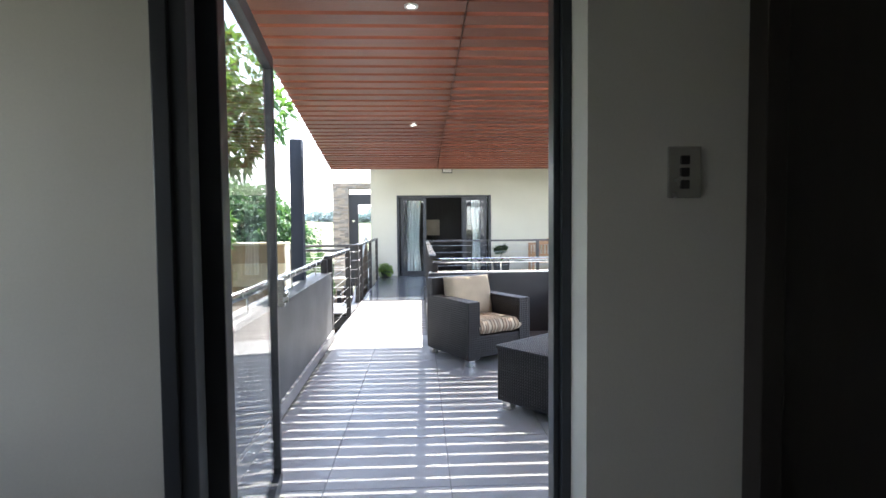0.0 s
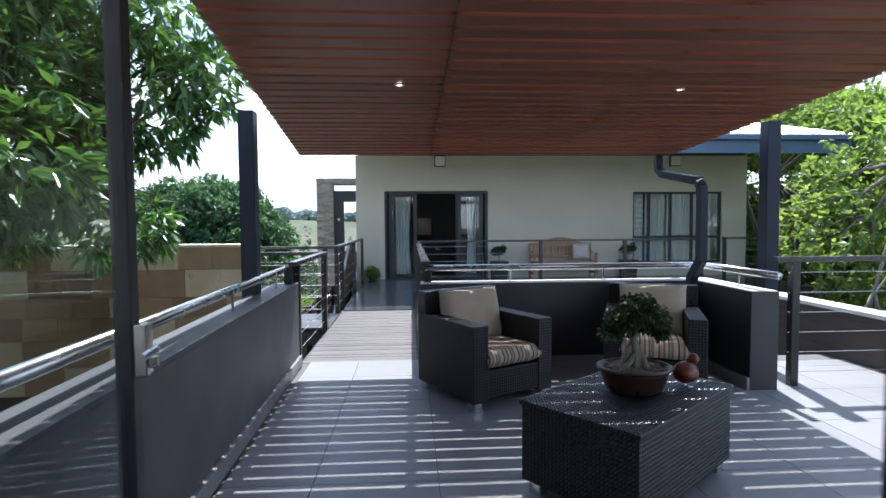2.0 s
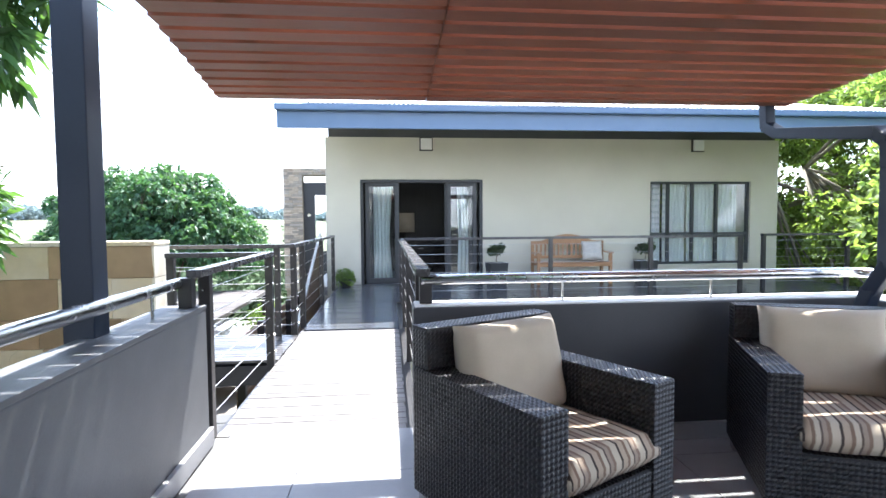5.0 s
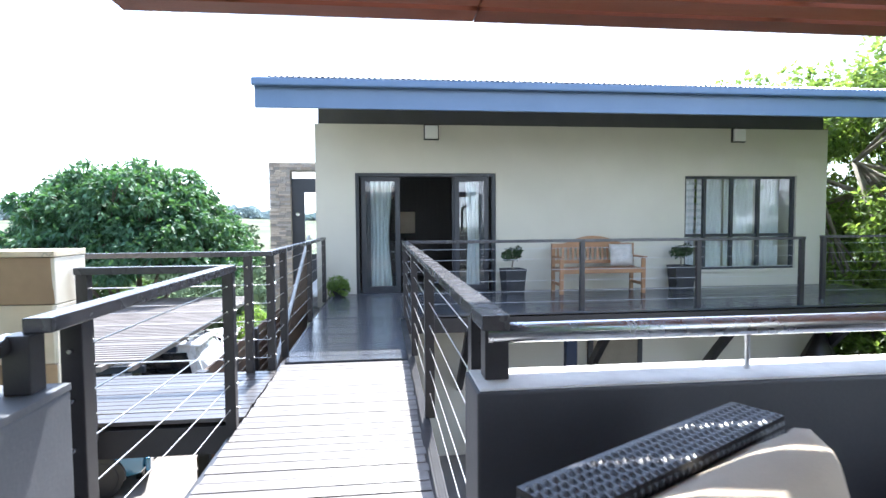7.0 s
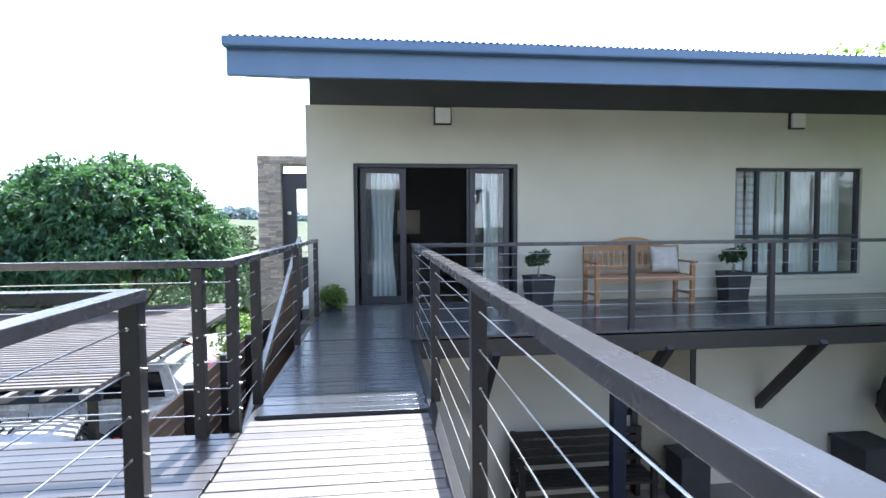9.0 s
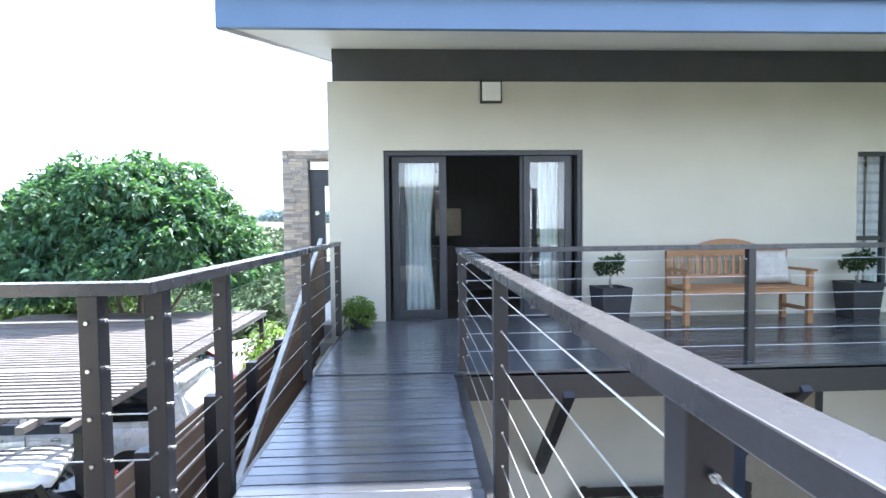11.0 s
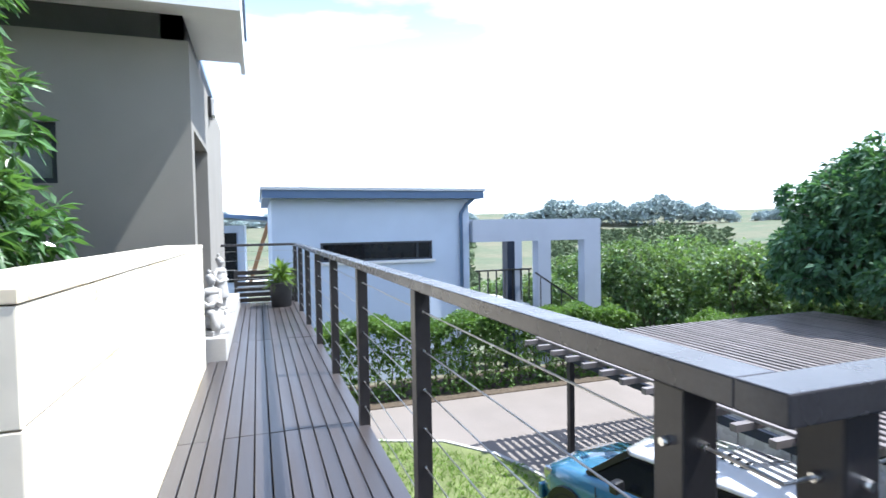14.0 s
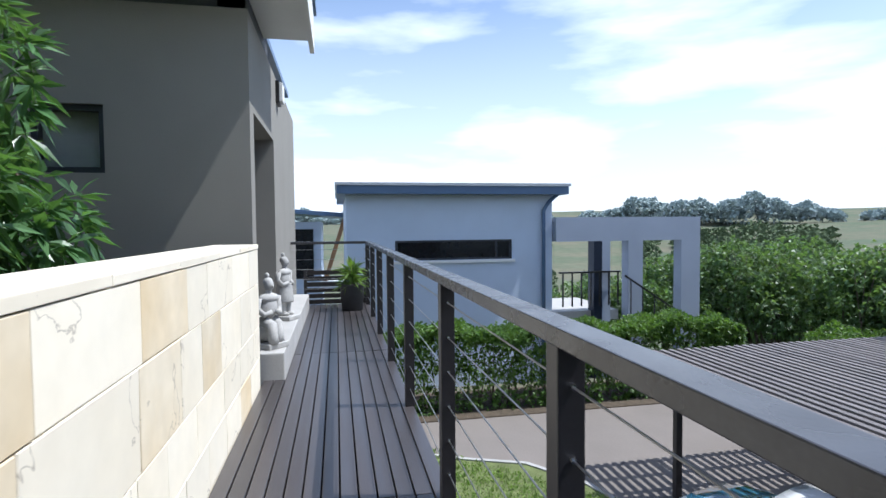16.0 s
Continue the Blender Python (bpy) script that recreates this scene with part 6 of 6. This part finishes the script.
fig = tree("fig_tree", "tall spreading tree with pale forked limbs", (12.0, 15.0, GROUND), [[(0, 0, 0), (0.2, 0, 1.8), (-0.3, 0.1, 3.6), (0.1, 0.2, 6.5)], [(0.2, 0, 1.8), (-1.3, -0.2, 3.6), (-2.6, -0.2, 5.4)], [(0.1, 0, 2.4), (1.2, 0.3, 4.0), (2.0, 0.2, 6.4)], [(0, 0, 3.2), (-1.2, 0.4, 4.6), (-3.0, 0.4, 5.2)]],
     fb, 12000, "leaf_fig", "bark_pale", 11, 0.17, 0.09, 6, 0.2, trunk=0.22, shell=0.3)
fb = [(rr.uniform(-2.2, 2.4), rr.uniform(-2.0, 2.0), rr.uniform(1.4, 7.0), rr.uniform(0.8, 1.2), rr.uniform(0.8, 1.2), rr.uniform(0.5, 0.9)) for q in range(26)]
tree("fig_tree", "leafy yellow green tree beyond the terrace", (8.8, 8.6, GROUND), [[(0, 0, 0), (0.2, 0, 1.8), (-0.3, 0.1, 3.6), (0.1, 0.2, 6.0)], [(0.2, 0, 1.8), (-1.0, -0.2, 3.6), (-1.8, -0.2, 5.2)], [(0.1, 0, 2.4), (1.2, 0.3, 4.0), (2.0, 0.2, 6.0)]],
     fb, 4200, "leaf_fig", "bark_pale", 12, 0.16, 0.085, 6, 0.2, trunk=0.18, shell=0.3)

copy_thing(fig, pose(10.6, 19.0, GROUND, 0, 0, 140))
copy_thing(fig, pose(14.5, 10.5, GROUND, 0, 0, 60))

# ---------------------------------------------------------------- far houses and hills
blue = thing("house_far", "pale blue rendered house with a flat roof", "house", kind="structure")
part("wall", boxes((-17.2, -17.0, 9.25, 10.62, -5, 2.2), (-17.2, -17.0, 14.13, 15.4, -5, 2.2), (-17.2, -17.0, 10.62, 14.13, -5, 0.27), (-17.2, -17.0, 10.62, 14.13, 0.85, 2.2), (-23, -17.2, 9.25, 9.45, -5, 2.2), (-23, -17.2, 15.2, 15.4, -5, 2.2), (-23.2, -23, 9.25, 15.4, -5, 2.2)), "blue_wall", blue)
part("roof", boxes((-23.5, -16.55, 9.0, 15.75, 2.17, 2.40)), "fascia", blue, "dark blue roof edge")
part("roof_sheet", boxes((-23.5, -16.5, 8.95, 15.8, 2.402, 2.48)), "roof_metal", blue, "pale steel roof sheet")
wf = part("window_frame", boxes((-17.1, -17.04, 10.62, 10.70, 0.27, 0.85), (-17.1, -17.04, 14.05, 14.13, 0.27, 0.85), (-17.1, -17.04, 10.70, 14.05, 0.27, 0.33), (-17.1, -17.04, 10.70, 14.05, 0.79, 0.85), (-17.1, -17.04, 13.62, 13.68, 0.33, 0.79)), "alu_dark", blue)
part("pane", boxes((-17.08, -17.06, 10.70, 13.62, 0.33, 0.79), (-17.08, -17.06, 13.68, 14.05, 0.33, 0.79)), "car_glass", wf)
part("window_sill", boxes((-17.0, -16.93, 10.55, 14.2, 0.18, 0.26)), "white", blue)
bm = bmesh.new()
tube(bm, [(-16.75, 15.5, 2.2), (-16.9, 15.25, 1.95), (-16.93, 15.1, 1.7), (-16.93, 15.1, -4.5)], 0.06, 10)
part("downpipe", bm, "fascia", blue, smooth=True)
part("pergola_beam", boxes((-17.2, -16.8, 15.45, 20.32, 0.76, 1.49)), "blue_grey", blue)
for y0, y1, m_ in ((16.68, 16.95, "steel_col"), (16.95, 17.22, "blue_grey"), (17.83, 18.32, "blue_grey"), (19.66, 20.32, "blue_grey")):
    part("pillar", boxes((-17.2, -16.8, y0, y1, -5, 0.76)), m_, blue)
part("terrace_slab", boxes((-20, -17.0, 15.4, 17.6, -1.7, -1.4)), "concrete", blue)
for k in range(7):
    part("baluster", boxes((-16.72, -16.68, 15.6 + k * 0.3, 15.64 + k * 0.3, -1.2, -0.2)), "black", blue)
part("balustrade_rail", boxes((-16.74, -16.66, 15.5, 17.5, -0.2, -0.15)), "black", blue)
bm = bmesh.new()
beam(bm, (-16.6, 17.6, -0.3), (-16.6, 19.6, -1.6), 0.05, 0.05)
for k in range(5):
    beam(bm, (-16.6, 17.8 + k * 0.4, -0.4 - k * 0.26), (-16.6, 17.8 + k * 0.4, -1.5 - k * 0.26), 0.03, 0.03, up=(1, 0, 0))
part("stair_rail", bm, "black", blue)

h2 = thing("house_far", "pale house with a sloping roof and timber brace", "house", kind="structure")
part("wall", boxes((-24.3, -24, 3.0, 8.35, -5, 1.5), (-28, -24.3, 8.1, 8.35, -5, 1.5)), "blue_wall", h2)
bm = bmesh.new()
beam(bm, (-25.5, 3.0, 2.25), (-25.5, 9.6, 1.72), 4.6, 0.16, up=(0, 0, 1))
part("roof", bm, "fascia", h2)
part("window", boxes((-23.99, -23.95, 7.35, 8.05, -0.8, 1.2)), "car_glass", h2)
bm = bmesh.new()
beam(bm, (-23.8, 9.3, 1.6), (-23.8, 8.5, -0.9), 0.16, 0.16, up=(1, 0, 0))
part("timber_brace", bm, "teak", h2)
part("balcony", boxes((-26, -23.5, 8.3, 10.5, -1.3, -0.9)), "white", h2)

# small farm buildings and woods on the far hills
rg = np.random.default_rng(15)
def far_band(name, label, near, far, n, base, amp, size, material, seed):
    """A band of woods between two distances: its height follows an uneven line round the horizon."""
    ang = rg.uniform(-0.6, 1.95, n)                   # from a little east of north round to the west
    dist = rg.uniform(near, far, n)
    X, Y = -np.sin(ang) * dist, np.cos(ang) * dist + 8
    D = np.hypot(np.minimum(0, X + 14), np.maximum(0, Y - 24))
    Z = GROUND - np.minimum(9.0, D * 0.16) + np.maximum(0, D - 120) * 0.055
    line = base + amp * (np.sin(ang * 13 + seed) + 0.6 * np.sin(ang * 31 + 1) + 0.4 * np.sin(ang * 73 + 2) + 0.25 * np.sin(ang * 171))
    keep = line > 0.25
    P = np.stack([X, Y, Z + np.maximum(0.2, line) * rg.uniform(0.0, 1.0, n) ** 0.7], 1)[keep]
    me = leaves(name, P, np.tile([0, 0, 1.0], (len(P), 1)), size, size * 0.7, seed, 5, 0.2)
    me.materials.append(M[material])
    return tagged(new(name, me), label, "woods", kind="stuff")

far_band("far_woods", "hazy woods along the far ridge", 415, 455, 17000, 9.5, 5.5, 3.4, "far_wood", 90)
far_band("valley_trees", "scattered hazy trees in the valley", 110, 320, 15000, 0.8, 2.0, 2.2, "scrub", 91)
far_band("valley_scrub", "olive scrub on the falling ground", 34, 150, 26000, 0.8, 1.1, 1.0, "scrub", 92)
fh = thing("farm_house", "tiny white farmhouse on the far ridge", "house", (-395, 135, 13.5), 70)
part("wall", boxes((-5, 5, -3, 3, -4, 3)), "white", fh)
part("roof", prism(bmesh.new(), [(-3.5, 3), (3.5, 3), (0, 5)], "x", -5.4, 5.4), "roof_metal", fh)

# ---------------------------------------------------------------- walkway end
def ovoid(bm, c, rx, ry, rz, n=12):
    geo = bmesh.ops.create_uvsphere(bm, u_segments=n, v_segments=max(6, n * 2 // 3), radius=1.0)
    for v in geo["verts"]:
        v.co = Vector((c[0] + v.co.x * rx, c[1] + v.co.y * ry, c[2] + v.co.z * rz))

def figure(name, label, at, rz, kneeling):
    """A carved stone figure on a slab, as one plain mesh; it looks along +x."""
    bm = box(bmesh.new(), -0.13, 0.14, -0.12, 0.12, 0.0, 0.055, bevel=0.008)
    h = 0.30 if kneeling else 0.42                     # hip height
    if kneeling:
        for y, fwd in ((-0.055, 0.10), (0.055, 0.05)):
            tube(bm, [(-0.03, y, h - 0.04), (fwd, y, h - 0.08), (fwd + 0.01, y, 0.12), (fwd + 0.03, y, 0.05)], 0.058, 10, 0.045)
            tube(bm, [(-0.05, y, 0.20), (-0.10, y, 0.10), (-0.11, y, 0.06)], 0.06, 10, 0.05)
        ovoid(bm, (-0.03, 0, 0.17), 0.11, 0.115, 0.12)
    else:
        for y in (-0.05, 0.05):
            tube(bm, [(0.0, y, h), (0.005, y, 0.26), (0.0, y, 0.12), (0.0, y, 0.05)], 0.055, 10, 0.042)
            ovoid(bm, (0.03, y, 0.075), 0.065, 0.038, 0.03)
        loft(bm, [[(0.0 + r * math.cos(a), 1.12 * r * math.sin(a), z) for a in np.linspace(0, math.tau, 17)[:-1]] for z, r in ((0.22, 0.105), (0.24, 0.11), (0.34, 0.098), (0.44, 0.088), (0.46, 0.092))])
    ovoid(bm, (-0.01, 0, h + 0.09), 0.075, 0.098, 0.13)
    ovoid(bm, (0.0, 0, h + 0.17), 0.068, 0.112, 0.055)
    for y in (-1, 1):
        tube(bm, [(-0.005, y * 0.11, h + 0.18), (-0.01, y * 0.13, h + 0.08), (0.045, y * 0.09, h + 0.02), (0.085, y * 0.03, h + 0.05)], 0.034, 8, 0.024)
    tube(bm, [(0, 0, h + 0.19), (0.005, 0, h + 0.25)], 0.032, 8, 0.03)
    ovoid(bm, (0.01, 0, h + 0.295), 0.05, 0.044, 0.062)
    ovoid(bm, (-0.005, 0, h + 0.325), 0.05, 0.047, 0.045)
    ovoid(bm, (-0.015, 0, h + 0.385), 0.024, 0.022, 0.03)
    ovoid(bm, (0.058, 0, h + 0.288), 0.012, 0.009, 0.014, 6)
    return solid(name, bm, "statue", label, "statue", at=at, rz=rz, smooth=True)

figure("stone_statue", "standing carved grey stone figure on the ledge", (-7.85, 8.40, 0.21), 62, False).scale = (0.9, 0.9, 0.9)
figure("stone_statue", "kneeling carved grey stone figure on the ledge", (-6.42, 8.40, 0.21), 48, True).scale = (0.9, 0.9, 0.9)
yuc = thing("potted_plant", "spiky variegated plant in a tall charcoal pot", "plant", (-9.87, 9.2, -0.012))
bm = bmesh.new()
lathe(bm, [(0.155, 0), (0.185, 0.38), (0.19, 0.40), (0.165, 0.40), (0.16, 0.37), (0.01, 0.37)], 28)
part("pot", bm, "pot_dark", yuc, smooth=True)
rg = np.random.default_rng(44)
sp = np.stack([rg.normal(0, 0.02, 60), rg.normal(0, 0.02, 60), rg.uniform(0.36, 0.62, 60)], 1)
nn = rg.normal(0, 0.5, (60, 3))
nn[:, 2] = np.abs(nn[:, 2]) + 0.5
me = leaves("foliage", sp, nn, 0.30, 0.034, 44, 3, 0.5, 0.8)
me.materials.append(M["leaf_small"])
part("foliage", me, "leaf_small", yuc)
bm = bmesh.new()
tube(bm, [(0, 0, 0.3), (0, 0, 0.62)], 0.02, 8)
part("stem", bm, "bark", yuc)
gate = thing("slat_gate", "low dark horizontal slat gate at the deck end", "gate", (-10.56, 8.45, -0.06))
for y in (0.0, 0.95):
    part("post", boxes((-0.03, 0.03, y, y + 0.05, 0, 0.62)), "post", gate)
for k in range(6):
    part("slat", boxes((-0.012, 0.012, 0.05, 0.95, 0.06 + k * 0.095, 0.06 + k * 0.095 + 0.07)), "darkwood", gate)
# planter bed behind the sandstone wall
solid("planter_bed", boxes((-6.3, -1.25, 1.95, 8.08, -3.0, -0.75)), "soil", "dark planted bed behind the garden wall", "bed", "structure")
bm = bmesh.new()
rr2 = random.Random(6)
for k in range(9):
    y = 6.0 + k * 0.24
    box(bm, -2.1 + rr2.uniform(-.05, .05), -1.28, y, y + 0.22, -0.75, -0.42 + rr2.uniform(-0.02, 0.02), bevel=0.02)
solid("stone_ledge", bm, "plaster_dark", "dark rough flat stone ledge beside the parapet", "ledge", "structure")

# ---------------------------------------------------------------- pieces: tiles, boards, blocks, ledge stones
TW = 0.655
gx0, gy0 = 0.145 - 2 * TW, 4.03 - 3 * TW - 0.65
tiles = {}
for i in range(10):
    for j in range(9):
        x0, x1 = max(-0.98, gx0 + i * TW), min(4.2, gx0 + (i + 1) * TW)
        y0, y1 = max(1.70, gy0 + j * TW), min(6.2 if gx0 + i * TW >= 0.05 else 6.55, gy0 + (j + 1) * TW)
        if x1 - x0 < 0.03 or y1 - y0 < 0.03:
            continue
        key = (round(x1 - x0, 3), round(y1 - y0, 3))
        if key not in tiles:
            tiles[key] = finish("tile", boxes((0.002, key[0] - 0.002, 0.002, key[1] - 0.002, -0.010, 0), bevel=0.0015), "tile")
        again("tile", tiles[key], terrace, pose(x0, y0, 0))

def boards(parent, x0, x1, y0, y1, width, gap, z, material, seed):
    rr = random.Random(seed)
    me = finish("board", boxes((x0, x1, 0, width, -0.028, 0), bevel=0.003), material)
    y = y0
    while y + width <= y1 + 0.002:
        again("board", me, parent, pose(rr.uniform(-0.006, 0.006), y, z + rr.uniform(-0.0015, 0.0015)))
        y += width + gap

boards(deck_frame, -1.065, 0.06, 6.56, 9.76, 0.090, 0.0105, -0.01, "bridge_board", 1)
boards(deck_frame, -1.065, 0.06, 9.762, 12.02, 0.093, 0.0075, -0.012, "deck_board", 2)
for x0, x1, sd in ((-1.065, 2.1, 3), (2.106, 5.3, 4), (5.306, 8.7, 5)):
    boards(deck_frame, x0, x1, 12.022, 14.49, 0.093, 0.0075, -0.012, "deck_board", sd)
for x0, x1, sd in ((-4.05, -1.075, 6), (-7.05, -4.056, 7), (-10.6, -7.056, 8)):
    boards(deck_frame, x0, x1, 8.38, 9.50, 0.0775, 0.0085, -0.012, "walk_board", sd)

# sandstone blocks: courses of uneven lengths on the walkway face, the top and the end
rr = random.Random(12)
def block(x0, x1, y0, y1, z0, z1, kinds=("sand_a", "sand_b", "sand_b", "sand_b", "sand_b")):
    bm = box(bmesh.new(), x0, x1, y0, y1, z0, z1, bevel=0.004)
    for v in bm.verts:
        v.co += Vector((0, rr.uniform(-0.0015, 0.0015), 0))
    part("block", bm, rr.choice(kinds), sand)
z = -0.06
for h_ in (0.275, 0.245, 0.34, 0.27):
    x = -6.05
    while x < -2.01:
        w_ = min(rr.uniform(0.30, 0.66), -2.01 - x)
        if -2.01 - x - w_ < 0.12:
            w_ = -2.01 - x
        block(x + 0.002, x + w_ - 0.002, 8.345, 8.37, z + 0.002, z + h_ - 0.002)
        block(x + 0.002, x + w_ - 0.002, 8.055, 8.08, z + 0.002, z + h_ - 0.002, ("sand_c", "sand_c", "sand_a"))
        x += w_
    block(-2.03, -2.005, 8.055, 8.37, z + 0.002, z + h_ - 0.002)
    z += h_
for z0, z1 in ((-0.40, -0.06), (-0.74, -0.40)):
    x = -6.05
    while x < -2.10:
        w_ = min(rr.uniform(0.3, 0.55), -2.01 - x)
        block(x + 0.002, x + w_ - 0.002, 8.055, 8.08, z0 + 0.002, z1 - 0.002, ("sand_c", "sand_c", "sand_a"))
        x += w_
x = -6.06
while x < -2.01:
    w_ = min(rr.uniform(0.45, 0.85), -2.00 - x)
    block(x + 0.002, x + w_ - 0.002, 8.05, 8.375, 1.072, 1.107)
    x += w_

# ledge stones of the portal
mats = ("ledge_a", "ledge_a", "ledge_b")
unit = [finish("stone", boxes((-0.5, 0.5, -0.5, 0.5, -0.5, 0.5), bevel=0.06), m_) for m_ in ("ledge_a", "ledge_b")]
def stones(x0, x1, y, z0, z1):
    z = z0
    while z < z1 - 0.02:
        h_ = min(rr.uniform(0.035, 0.08), z1 - z)
        x = x0
        while x < x1 - 0.02:
            w_ = min(rr.uniform(0.10, 0.30), x1 - x)
            if x1 - x - w_ < 0.07:
                w_ = x1 - x
            d_ = rr.uniform(0.0, 0.03)
            again("stone", rr.choice(unit), portal, pose(x + w_ / 2, y - d_ / 2 + 0.02, z + h_ / 2) @ Matrix.Diagonal((w_ - 0.006, 0.06 + d_, h_ - 0.006, 1)))
            x += w_
        z += h_
stones(-3.18, -2.62, 19.80, -0.75, 2.70)
stones(-3.18, HX0, 19.80, 2.70, 2.90)
